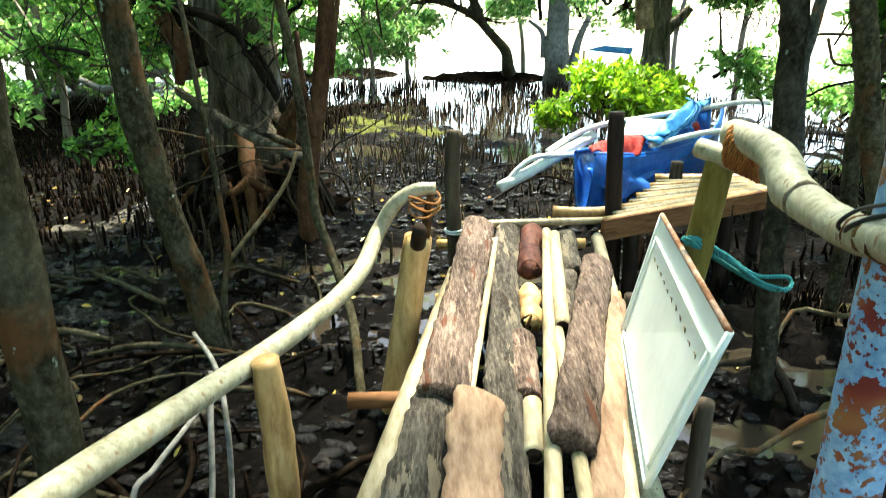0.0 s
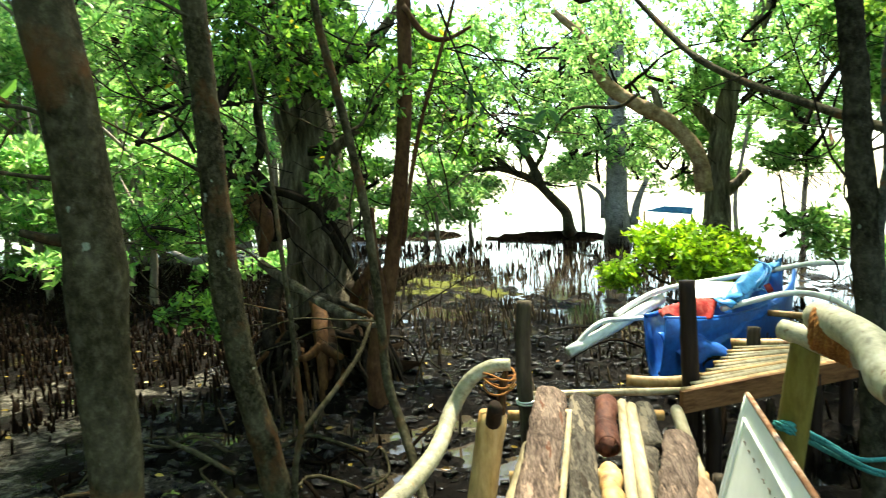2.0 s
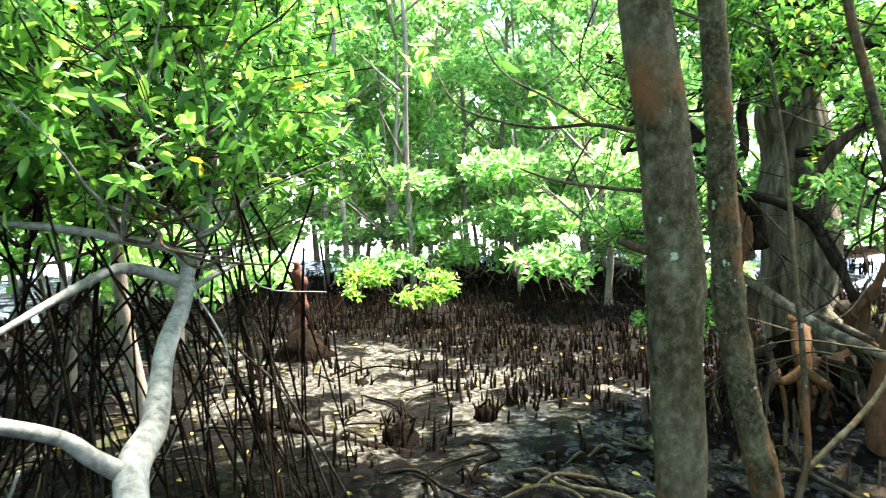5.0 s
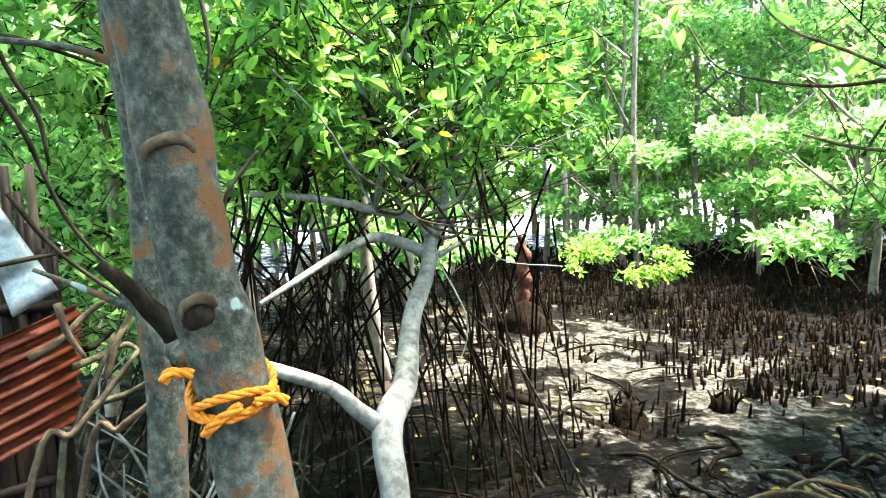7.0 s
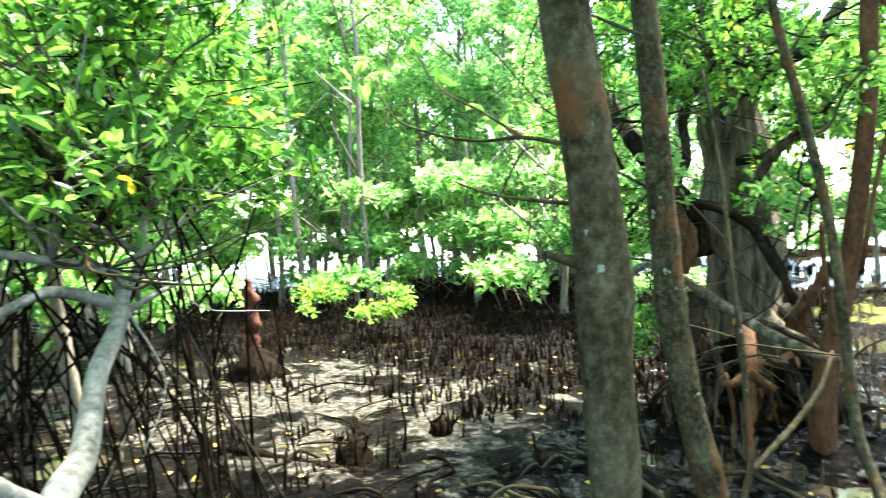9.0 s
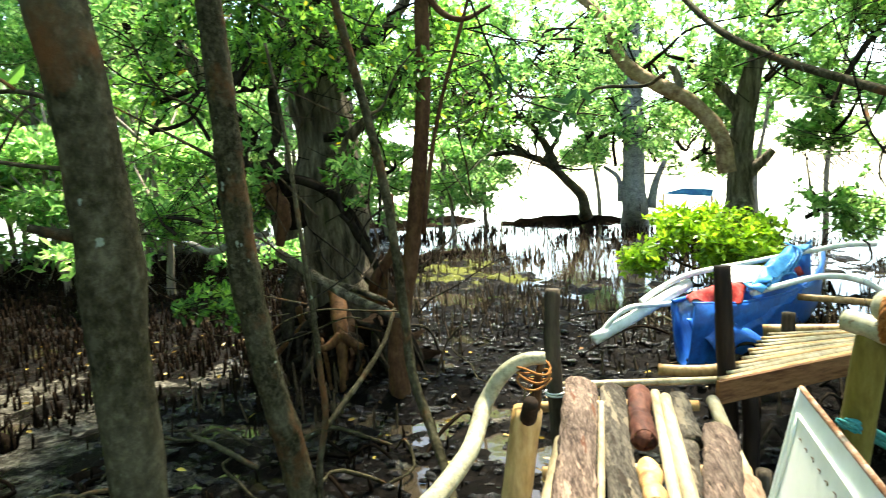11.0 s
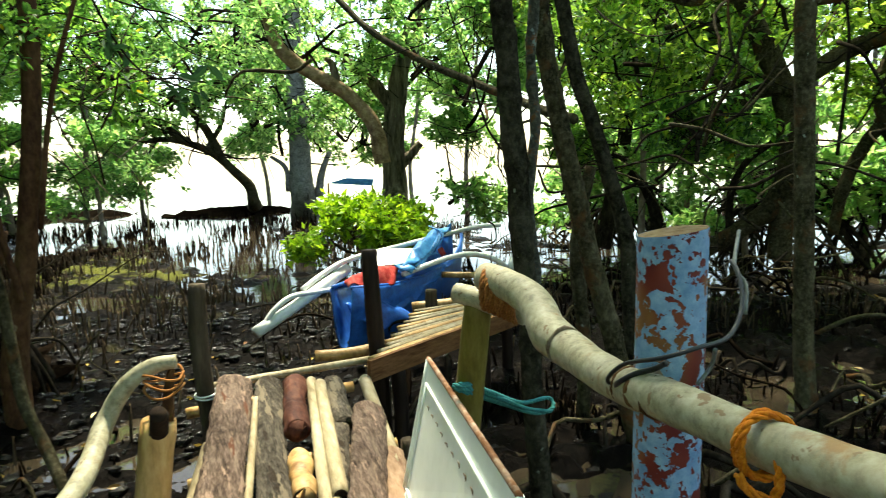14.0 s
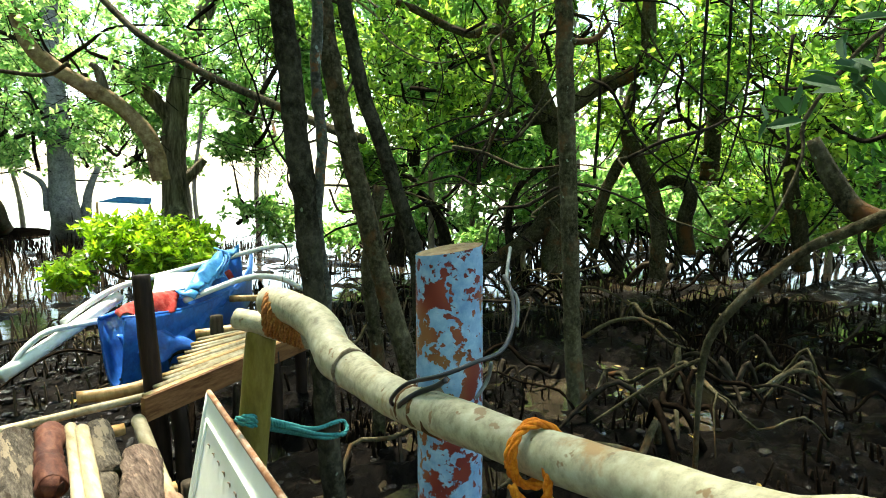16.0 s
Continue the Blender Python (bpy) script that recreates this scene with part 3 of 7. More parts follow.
DENSE = lambda x, y: np.clip((vnoise(x * 0.9, y * 0.9, LAT[4]) - 0.32) * 2.6, 0.03, 1) * np.clip((vnoise(x * 4, y * 4, LAT[1]) - 0.2) * 2, 0, 1)
# left flat: thick stands behind, sparse in front
p = scatter(rs, 19000, -15, -2.0, 2.0, 16, lambda x, y: np.maximum(DENSE(x, y), 0.75 * (y > 6.2)) * np.clip((y - 0.35 * (-x) - 0.6) / 2.6, 0.24, 1))
tagged(solid("pencil_roots", cones(rs, p, (0.05 + 0.24 * rs.rand(len(p)) ** 1.6) * (0.55 + 0.9 * vnoise(p[:, 0] * 1.7, p[:, 1] * 1.7, LAT[2])), rs.uniform(0.010, 0.023, len(p)), 0.10), PENCIL), "dark pencil roots crowded on the mud flat", "roots", kind="stuff")
p = scatter(rs, 7000, -3.0, 7.5, 5.0, 17, lambda x, y: DENSE(x, y) * 0.9)
tagged(solid("pencil_roots", cones(rs, p, rs.uniform(0.10, 0.32, len(p)), rs.uniform(0.009, 0.017, len(p))), ROOT_TAN), "tan pencil roots in the shallow water", "roots", kind="stuff")
p = scatter(rs, 4200, -5.0, 6.0, 14.5, 23, lambda x, y: DENSE(x, y) * 0.9)
tagged(solid("pencil_roots", cones(rs, p, rs.uniform(0.12, 0.36, len(p)), rs.uniform(0.012, 0.024, len(p))), PENCIL), "dark pencil roots standing far out in the shallows", "roots", kind="stuff")
p = scatter(rs, 5000, -4.5, 9, 0.8, 8, lambda x, y: DENSE(x, y) * np.where((x > -0.4) & (x < 1.1) & (y < 5), 0.1, 0.8))
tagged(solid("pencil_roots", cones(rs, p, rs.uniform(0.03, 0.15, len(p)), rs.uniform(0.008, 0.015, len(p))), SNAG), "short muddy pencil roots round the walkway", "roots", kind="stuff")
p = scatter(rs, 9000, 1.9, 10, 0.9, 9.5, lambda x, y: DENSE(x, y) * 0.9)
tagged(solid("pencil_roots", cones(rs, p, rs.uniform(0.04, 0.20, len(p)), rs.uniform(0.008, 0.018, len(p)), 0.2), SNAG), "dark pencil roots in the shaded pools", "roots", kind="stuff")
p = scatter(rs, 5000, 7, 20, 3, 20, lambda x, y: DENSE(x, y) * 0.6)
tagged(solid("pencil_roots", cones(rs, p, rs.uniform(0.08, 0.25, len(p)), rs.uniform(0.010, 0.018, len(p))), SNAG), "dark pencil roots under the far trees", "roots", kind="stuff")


# ---- walkway ----
DECK = 0.66
walkway = thing("walkway", (0.4, 2.5, DECK), "narrow footbridge of rough slab logs and bamboo over mud", "walkway")


def plank(name, ends, width, material, flat=0.55, wob=0.20, lift=0.0, dark_end=False, segs=18, nodes=0.0, label=""):
    a, b = [Vector(k) + Vector((0, 0, lift - width * 0.5 * flat)) for k in ends]
    d = (b - a)
    if nodes:
        geo = tube([a, a + d * 0.33, a + d * 0.66, b], [width / 2] * 4, 12, 10, 0.04, 18, nodes, 0.28, flat=flat)
    else:
        geo = slab(a, b, width, width, segs, wob, flat, seed=int(abs(a.x) * 1000))
    ob = solid(name, geo, material, walkway, label)
    if dark_end:
        near = a if a.y < b.y else b
        out = (near - (b if near is a else a)).normalized()
        solid("end_grain", tube([near + out * 0.001, near + out * 0.004], [width * 0.40, width * 0.36], segs, 1, flat=flat), HOLLOW_SHADE, ob)
    return ob


# slab logs, far end first
plank("log_plank", [(0.234, 4.152, 0.680), (-0.008, 2.035, 0.680)], 0.20, LOG_BROWN, lift=0.04)
plank("log_plank", [(-0.010, 2.158, 0.660), (-0.118, 1.228, 0.660)], 0.24, LOG_GREY)
plank("log_plank", [(0.123, 1.963, 0.690), (0.043, 1.198, 0.690)], 0.19, SLAB_BARE, flat=0.35, lift=0.035, label="pale worn slab with a broken corner")
plank("log_plank", [(0.437, 4.260, 0.660), (0.237, 2.281, 0.660)], 0.165, LOG_GREY)
plank("log_plank", [(0.237, 2.328, 0.660), (0.160, 1.228, 0.660)], 0.155, LOG_GREY)
plank("log_plank", [(0.570, 4.062, 0.680), (0.473, 3.357, 0.680)], 0.13, LOG_RED, lift=0.02, flat=0.95, dark_end=True, label="short dark red-brown log")
plank("log_plank", [(0.438, 3.075, 0.670), (0.397, 2.709, 0.670)], 0.105, BAMBOO, flat=0.95, lift=0.01, dark_end=True)
plank("log_plank", [(0.340, 2.568, 0.670), (0.310, 2.076, 0.670)], 0.11, LOG_BROWN, flat=0.85, dark_end=True)
plank("bamboo_plank", [(0.315, 2.030, 0.660), (0.283, 1.729, 0.660)], 0.068, BAMBOO_PALE, flat=1, dark_end=True, nodes=0.05)
plank("bamboo_plank", [(0.669, 4.057, 0.670), (0.270, 1.218, 0.670)], 0.058, BAMBOO_PALE, flat=1, nodes=0.06)
plank("bamboo_plank", [(0.700, 3.932, 0.690), (0.525, 2.612, 0.690)], 0.070, BAMBOO_PALE, flat=1, dark_end=True, nodes=0.06)
plank("bamboo_plank", [(0.514, 2.707, 0.660), (0.378, 1.228, 0.660)], 0.050, BAMBOO_PALE, flat=1, nodes=0.05)
plank("log_plank", [(0.792, 4.000, 0.680), (0.714, 3.340, 0.680)], 0.115, LOG_GREY, flat=0.8)
plank("log_plank", [(0.722, 3.515, 0.660), (0.553, 2.646, 0.660)], 0.085, LOG_GREY, flat=0.7)
plank("log_plank", [(0.847, 3.358, 0.700), (0.402, 1.726, 0.700)], 0.165, LOG_BROWN, lift=0.03)
plank("bamboo_plank", [(0.989, 3.979, 0.660), (0.816, 2.802, 0.660)], 0.075, BAMBOO_PALE, flat=1, nodes=0.05)
plank("log_plank", [(0.839, 2.937, 0.660), (0.384, 1.228, 0.660)], 0.125, SLAB_BARE, flat=0.7)
plank("bamboo_plank", [(0.621, 1.988, 0.640), (0.487, 1.248, 0.640)], 0.06, BAMBOO_PALE, flat=1, nodes=0.05)
plank("bamboo_plank", [(0.062, 3.375, 0.660), (-0.264, 1.228, 0.660)], 0.085, BAMBOO_PALE, flat=1, nodes=0.06)
plank("bamboo_plank", [(0.327, 3.884, 0.660), (0.086, 2.030, 0.660)], 0.035, BAMBOO_PALE, flat=1, nodes=0.06)
plank("log_plank", [(0.701, 2.168, 0.600), (0.568, 1.288, 0.600)], 0.10, POLE, flat=1)
# crosswise bearers
for y in (1.0, 2.2, 3.2, 4.12):
    solid("bearer", tube([(-0.38 if y < 3 else -0.05, y, DECK - 0.13), (0.4, y + 0.02, DECK - 0.12), (0.95, y + 0.03, DECK - 0.13)], [0.035] * 3, 8, 4, 0.1), BOARD if y == 2.2 else BAMBOO, walkway)
solid("bearer", tube([(0.1, 4.22, DECK - 0.02), (0.6, 4.24, DECK - 0.01), (1.25, 4.27, DECK)], [0.025] * 3, 8, 3, 0.1), BAMBOO_PALE, walkway)
for x, y in ((-0.18, 3.25), (1.0, 3.2), (1.0, 2.15), (-0.3, 1.05), (0.95, 1.0)):
    solid("stilt", tube([(x, y, -0.3), (x, y, 0.2), (x, y, DECK - 0.1)], [0.04, 0.038, 0.036], 8, 3, 0.1), POST_WOOD, walkway)

# the plain rest of the walkway behind the eye
for k in range(6):
    x = -0.28 + 0.2 * k
    plank("log_plank", [(x, 1.1 if k in (0, 5) else 0.95, DECK - 0.01), (x + 0.02, -1.9, DECK - 0.01)], 0.17, LOG_GREY if k % 2 else LOG_BROWN)

# ---- posts and rails ----


def post(name, label, pts, radii, material, segs=10, wob=0.06, nodes=0.0, category="post", every=0.35):
    t = thing(name, (pts[0][0], pts[0][1], min(k[2] for k in pts)), label, category)
    solid("shaft", tube(pts, radii, segs, 8, wob, 14, nodes, every), material, t)
    return t


p0 = (-0.12, 2.76, 1.03)
bpost = post("bamboo_post", "thick dry bamboo post beside the walkway, frayed at the top", [(-0.30, 2.75, -0.3), (-0.25, 2.75, 0.15), (-0.19, 2.76, 0.55), p0], [0.072, 0.07, 0.066, 0.062], BAMBOO, 14, 0.03, 0.05, every=0.42)
solid("broken_splinter", tube([(-0.09, 2.75, 1.03), (-0.07, 2.76, 1.18), (-0.05, 2.78, 1.24)], [0.022, 0.018, 0.008], 6, 4, 0.2), ROOT_BROWN, bpost, "brown split sliver")
solid("stub", tube([(-0.12, 2.70, 1.01), (-0.11, 2.62, 1.09), (-0.11, 2.58, 1.12)], [0.034, 0.034, 0.030], 10, 3, 0.1), HOLLOW_SHADE, bpost, "dark cut peg end")
post("tree_post", "short bark-covered post under the rail pole", [(-0.52, 1.67, 0.09), (-0.51, 1.67, 0.55), (-0.52, 1.67, 0.88), (-0.53, 1.67, 1.00)], [0.052, 0.05, 0.047, 0.043], BAMBOO, 12, 0.15)
post("wooden_post", "weathered brown post at the end of the walkway", [(0.09, 4.02, -0.3), (0.085, 4.02, 0.3), (0.05, 4.01, 0.96), (0.06, 4.01, 1.31)], [0.053, 0.052, 0.05, 0.046], POST_WOOD, 10, 0.08)
post("wooden_post", "dark wet square-topped post by the bamboo platform", [(1.17, 4.25, -0.3), (1.17, 4.25, 0.3), (1.14, 4.26, 0.90), (1.12, 4.27, 1.39)], [0.062, 0.06, 0.055, 0.052], POST_DARK, 8, 0.06)

cord = thing("cord", (0.085, 4.02, 0.62), "white cord tied round the weathered post", "rope")
for k in range(2):
    solid("cord_turn", tube([(0.068 + 0.060 * math.cos(a), 4.015 + 0.060 * math.sin(a), 0.66 + 0.014 * k + 0.006 * math.sin(a + k)) for a in np.linspace(0, 6.28, 14)], [0.007] * 14, 6, 2), PVC, cord)
left_rail = thing("rail_pole", (-0.4, 2.0, 1.1), "bent pale debarked rail pole lashed to bamboo", "handrail")
solid("pole", tube([(-0.04, 2.76, 1.25), (-0.13, 2.76, 1.24), (-0.22, 2.76, 1.18), (-0.30, 2.75, 1.05), (-0.34, 2.49, 0.98), (-0.41, 2.28, 0.94), (-0.48, 2.06, 0.94), (-0.57, 1.80, 0.95), (-0.65, 1.45, 1.01), (-0.70, 1.16, 1.07), (-0.72, 0.96, 1.12), (-0.74, 0.76, 1.16), (-0.75, 0.56, 1.21)], [0.026, 0.030, 0.033, 0.035, 0.036, 0.036, 0.036, 0.036, 0.036, 0.036, 0.036, 0.037, 0.038], 14, 6, 0.06, 12), POLE, left_rail)
for k in range(3):
    c = Vector((-0.09, 2.75, 1.21)) + Vector((0, 0, -0.03 * k))
    ring = [c + Vector((0.07 * math.cos(a), 0.07 * math.sin(a), 0.015 * math.sin(2 * a + k))) for a in np.linspace(0, 6.28, 10)]
    solid("lashing", tube(ring, [0.005] * 10, 5, 3), ROPE_RUST, left_rail, "brown cord lashing")

right_rail = thing("rail_pole", (0.8, 1.2, 1.65), "thick knobbly pale debarked rail pole tied to pillar and bamboo", "handrail")
RR = [(0.94, 2.11, 1.59), (0.95, 2.01, 1.59), (0.95, 1.82, 1.57), (0.91, 1.65, 1.52), (0.89, 1.51, 1.51), (0.83, 1.25, 1.53), (0.78, 1.02, 1.57), (0.76, 0.81, 1.59), (0.72, 0.61, 1.63), (0.67, 0.44, 1.67), (0.63, 0.31, 1.70)] + [(0.60, 0.05, 1.50), (0.58, -0.6, 1.44)]
solid("pole", tube(RR, [0.048, 0.050, 0.050, 0.055, 0.048, 0.041, 0.037, 0.035, 0.034, 0.033, 0.033, 0.034, 0.035], 16, 7, 0.10, 11), POLE, right_rail)
for px in ([(0.81, 1.12, 1.57), (0.81, 1.10, 1.56)],):
    solid("branch_scar", tube([Vector(px[0]) + Vector((0, 0, 0.012)), Vector(px[1]) + Vector((0, 0, 0.02))], [0.022, 0.014], 10, 1, 0.2), STAIN, right_rail, "brown knot scar")
pa, pb = Vector(RR[5]), Vector(RR[6])
for u, w_, k in ((0.25, 0.010, 1.04), (0.52, 0.016, 1.05), (0.74, 0.006, 1.03)):
    c, d = pa.lerp(pb, u), (pb - pa).normalized()
    solid("scar_ring", tube([c - d * w_, c - d * w_ * 0.4, c + d * w_ * 0.4, c + d * w_], [0.036, 0.0395 * k, 0.0395 * k, 0.035], 16, 3, 0.14, 60), ROOT_BROWN, right_rail, "brown torn bark ring")
pa, pb = Vector(RR[3]), Vector(RR[4])
c, d = pa.lerp(pb, 0.7), (pb - pa).normalized()
solid("scar_ring", tube([c - d * 0.005, c, c + d * 0.005], [0.0495, 0.0525, 0.0495], 16, 3, 0.12, 60), STAIN, right_rail, "brown crease ring")
stub = thing("log_stub", (0.89, 2.15, 1.54), "short pale log lashed beneath the rail end", "log")
solid("log", tube([(0.87, 2.20, 1.53), (0.91, 2.14, 1.52), (0.97, 2.05, 1.50), (1.02, 1.98, 1.48)], [0.034, 0.037, 0.037, 0.034], 12, 5, 0.1), POLE, stub)
for k in range(7):
    c = Vector((0.94, 2.07, 1.57)) + Vector((0.012 * k - 0.02, -0.012 * k, -0.006 * k))
    ring = [c + Vector((0.055 * math.cos(a) * 0.3 + 0.02 * math.cos(a), 0.045 * math.cos(a), 0.062 * math.sin(a) - 0.012)) for a in np.linspace(0, 6.28, 12)]
    solid("lashing", rope(ring, 0.0085, 6), ROPE_RUST, right_rail, "rust-orange cord lashing")
post("bamboo_post", "yellow-green bamboo post holding the rail end", [(0.87, 2.19, 0.82), (0.90, 2.18, 1.14), (0.92, 2.15, 1.42), (0.93, 2.15, 1.50)], [0.05, 0.05, 0.048, 0.046], BAMBOO_Y, 14, 0.02, 0.04)

# teal rope loop between the bamboo post and the thin trunk
teal = thing("rope", (1.07, 2.27, 1.11), "teal rope looped round post and tree", "rope")
solid("rope_loop", rope([(0.84, 2.17, 1.21), (0.88, 2.13, 1.22), (1.05, 2.28, 1.11), (1.43, 2.76, 0.84), (1.66, 2.92, 0.77), (1.66, 2.88, 0.73), (1.53, 2.82, 0.75), (1.22, 2.53, 0.95), (0.92, 2.16, 1.17), (0.85, 2.17, 1.20)], 0.010, 30), ROPE_TEAL, teal)
solid("rope_loop", rope([(0.84, 2.16, 1.21), (0.90, 2.14, 1.20), (1.12, 2.36, 1.05), (1.45, 2.75, 0.81), (1.64, 2.87, 0.72)], 0.010, 30), ROPE_TEAL, teal)

# painted pillar
PX, PY, PR = 0.883, 1.16, 0.065
pillar = thing("pillar", (PX, PY, 0), "round pillar with peeling light blue paint over dark red", "pillar")
ring_n, vs, fs = 20, [], []
for i in range(40):
    zz = -0.2 + (2.045 * (i / 39))
    for k in range(ring_n):
        a = 2 * math.pi * k / ring_n
        w = 1 + 0.02 * noise.noise(Vector((math.cos(a) * 2, math.sin(a) * 2, zz * 8)))
        top = 0.010 * math.cos(a + 0.66) * (i == 39)
        vs.append((PX + PR * w * math.cos(a), PY + PR * w * math.sin(a), zz + top))
fs = [(i * ring_n + k, i * ring_n + (k + 1) % ring_n, (i + 1) * ring_n + (k + 1) % ring_n, (i + 1) * ring_n + k) for i in range(39) for k in range(ring_n)]
solid("shaft", (np.array(vs), fs), PILLAR, pillar)
capv = [(PX + PR * 0.99 * q * math.cos(2 * math.pi * k / ring_n), PY + PR * 0.99 * q * math.sin(2 * math.pi * k / ring_n), 1.845 + 0.010 * q * math.cos(2 * math.pi * k / ring_n + 0.66) + (0.004 if q < 1 else 0)) for q in (1.0, 0.6) for k in range(ring_n)]
solid("top", (np.array(capv), [(k, (k + 1) % ring_n, ring_n + (k + 1) % ring_n, ring_n + k) for k in range(ring_n)] + [tuple(ring_n + k for k in range(ring_n))]), PILLAR_TOP, pillar, "worn earthy orange top")

wires = thing("cable", (0.81, 1.14, 1.60), "black and grey wire tied round rail and pillar", "cable")
solid("black_wire", tube([(0.80, 1.22, 1.53), (0.77, 1.20, 1.56), (0.78, 1.16, 1.60), (0.78, 1.06, 1.64), (0.83, 1.03, 1.66), (0.93, 1.06, 1.66), (1.00, 1.10, 1.70), (1.04, 1.15, 1.75), (1.06, 1.19, 1.77)], [0.0045] * 9, 6, 6), WIRE_BLACK, wires)
solid("black_wire", tube([(0.80, 1.21, 1.53), (0.77, 1.17, 1.56), (0.78, 1.13, 1.59), (0.79, 1.09, 1.61), (0.79, 1.06, 1.63)], [0.0055] * 5, 6, 6), WIRE_BLACK, wires)
solid("grey_wire", tube([(1.02, 1.11, 1.68), (1.05, 1.14, 1.73), (1.06, 1.18, 1.76), (1.14, 1.25, 1.82)], [0.0038] * 4, 6, 6), WIRE_GREY, wires)
solid("grey_wire", tube([(0.88, 1.08, 1.57), (0.91, 1.08, 1.60), (0.90, 1.06, 1.64)], [0.0038] * 3, 6, 6), WIRE_GREY, wires)

orope = thing("rope", (0.73, 0.80, 1.63), "orange plastic rope tied round the rail pole", "rope")


def hoop(c, ax, r, n=14, rad=0.006, tilt=0.0):
    ax = Vector(ax).normalized()
    x = ax.cross(Vector((0, 0, 1))).normalized()
    y = ax.cross(x)
    return rope([Vector(c) + (x * math.cos(a) + y * math.sin(a)) * r + ax * tilt * math.cos(a) for a in np.linspace(0, 6.5, n)], rad, 12)


ax = Vector(RR[7]) - Vector(RR[6])
cc = Vector((0.75, 0.82, 1.59))
solid("rope_turn", hoop(cc, ax, 0.044, tilt=0.012), ROPE_ORANGE, orope)
solid("rope_turn", hoop(cc + ax.normalized() * 0.012, ax, 0.044, tilt=-0.01), ROPE_ORANGE, orope)
solid("rope_end", rope([(0.73, 0.78, 1.61), (0.72, 0.76, 1.58), (0.72, 0.77, 1.54), (0.71, 0.80, 1.54), (0.70, 0.81, 1.56)], 0.0065, 24), ROPE_ORANGE, orope)

# white enamel panel leaning on the walkway edge
PL, PB, PT, PRR = Vector((0.78, 2.58, 0.64)), Vector((0.59, 1.56, 0.64)), Vector((0.89, 2.55, 1.19)), Vector((0.71, 1.45, 1.20))
panel = thing("panel", tuple(PL), "white enamelled sheet panel with rusty rim leaning on walkway", "panel")
solid("sheet", box([PL, PB, PRR, PT], -0.014), WHITE_PANEL, panel, smooth=False)
pn = (PB - PL).cross(PT - PL).normalized()
if pn.x > 0:
    pn = -pn
for a, b, m, r in ((PT, PRR, RUST, 0.010), (PRR, PB, WHITE_PANEL, 0.009), (PB, PL, WHITE_PANEL, 0.009), (PL, PT, WHITE_PANEL, 0.009)):
    solid("rim", tube([a, (a + b) / 2, b], [r] * 3, 6, 3, 0.1, 30), m, panel)
bil = lambda u, w: (PL * (1 - u) + PB * u) * (1 - w) + (PT * (1 - u) + PRR * u) * w
for u0, w0, u1, w1 in ((0.04, 0.84, 0.96, 0.84), (0.04, 0.06, 0.96, 0.06), (0.05, 0.06, 0.05, 0.84), (0.95, 0.06, 0.95, 0.84)):
    solid("pressed_ridge", tube([bil(u0, w0) + pn * 0.002, bil((u0 + u1) / 2, (w0 + w1) / 2) + pn * 0.002, bil(u1, w1) + pn * 0.002], [0.006] * 3, 6, 3), WHITE_PANEL, panel)
rl = random.Random(4)
for k in range(11):
    u = 0.12 + 0.075 * k
    q = bil(u, 0.74 + rl.uniform(-0.015, 0.015)) + pn * 0.003
    d = (bil(u + 0.03, 0.74) - q)
    solid("stain", tube([q, q + d * 0.5, q + d * 0.6 + Vector((0, 0, -0.012))], [0.0022, 0.003, 0.0015], 5, 2), STAIN, panel, "brown rust fleck")

# ---- bamboo platform ----
PA, PBB, PC, PD = [Vector(k) for k in [(1.042, 4.016, 0.740), (2.406, 4.773, 0.740), (2.577, 5.192, 0.740), (1.687, 5.069, 0.740)]]
platform = thing("platform", tuple(PA), "bamboo slat landing on a timber edge board", "platform")
for k in range(11):
    u = k / 10
    a, b = PA.lerp(PD, u), PBB.lerp(PC, u)
    d = b - a
    solid("slat", tube([a + d * 0.02 * (k % 3), a.lerp(b, 0.5) + Vector((0, 0, 0.006 * (k % 2))), b + d * 0.03 * ((k * 7) % 4)], [0.030, 0.031, 0.029], 8, 6, 0.05, 20, 0.08, 0.35, flat=0.5), BAMBOO_PALE if k % 3 else BAMBOO, platform)
dn = (PBB - PA)
solid("edge_board", box([PA + Vector((-0.04, -0.04, -0.13)), PBB + Vector((0.3, 0.15, -0.13)), PBB + Vector((0.3, 0.15, 0.01)), PA + Vector((-0.04, -0.04, 0.01))], 0.035), BOARD, platform, "orange-brown sawn board", smooth=False)
solid("pole", tube([(0.779, 4.488, 0.660), (1.021, 4.444, 0.660), (1.322, 4.519, 0.660)], [0.04, 0.042, 0.04], 10, 5, 0.05, 12, 0.06, 0.4), BAMBOO, platform)
solid("pole", tube([(1.94, 5.85, 0.58), (2.39, 5.68, 0.62), (2.74, 5.52, 0.66)], [0.05, 0.05, 0.048], 10, 5, 0.05, 12, 0.06, 0.4), BAMBOO, platform)
solid("peg", tube([(1.91, 5.23, 0.67), (1.90, 5.23, 0.77), (1.90, 5.23, 0.87)], [0.05, 0.05, 0.048], 8, 3, 0.1), POST_WOOD, platform)
for c in (PA.lerp(PBB, 0.15), PA.lerp(PBB, 0.75), PC):
    solid("stilt", tube([c + Vector((0, 0, -1.1)), c + Vector((0.02, 0, -0.5)), c + Vector((0, 0, -0.05))], [0.05] * 3, 8, 3, 0.15), POST_DARK, platform)

# ---- outrigger boat ----
boat = thing("outrigger_boat", (2.04, 6.83, 0.10), "small blue outrigger boat with white pipe floats and tarps", "boat")


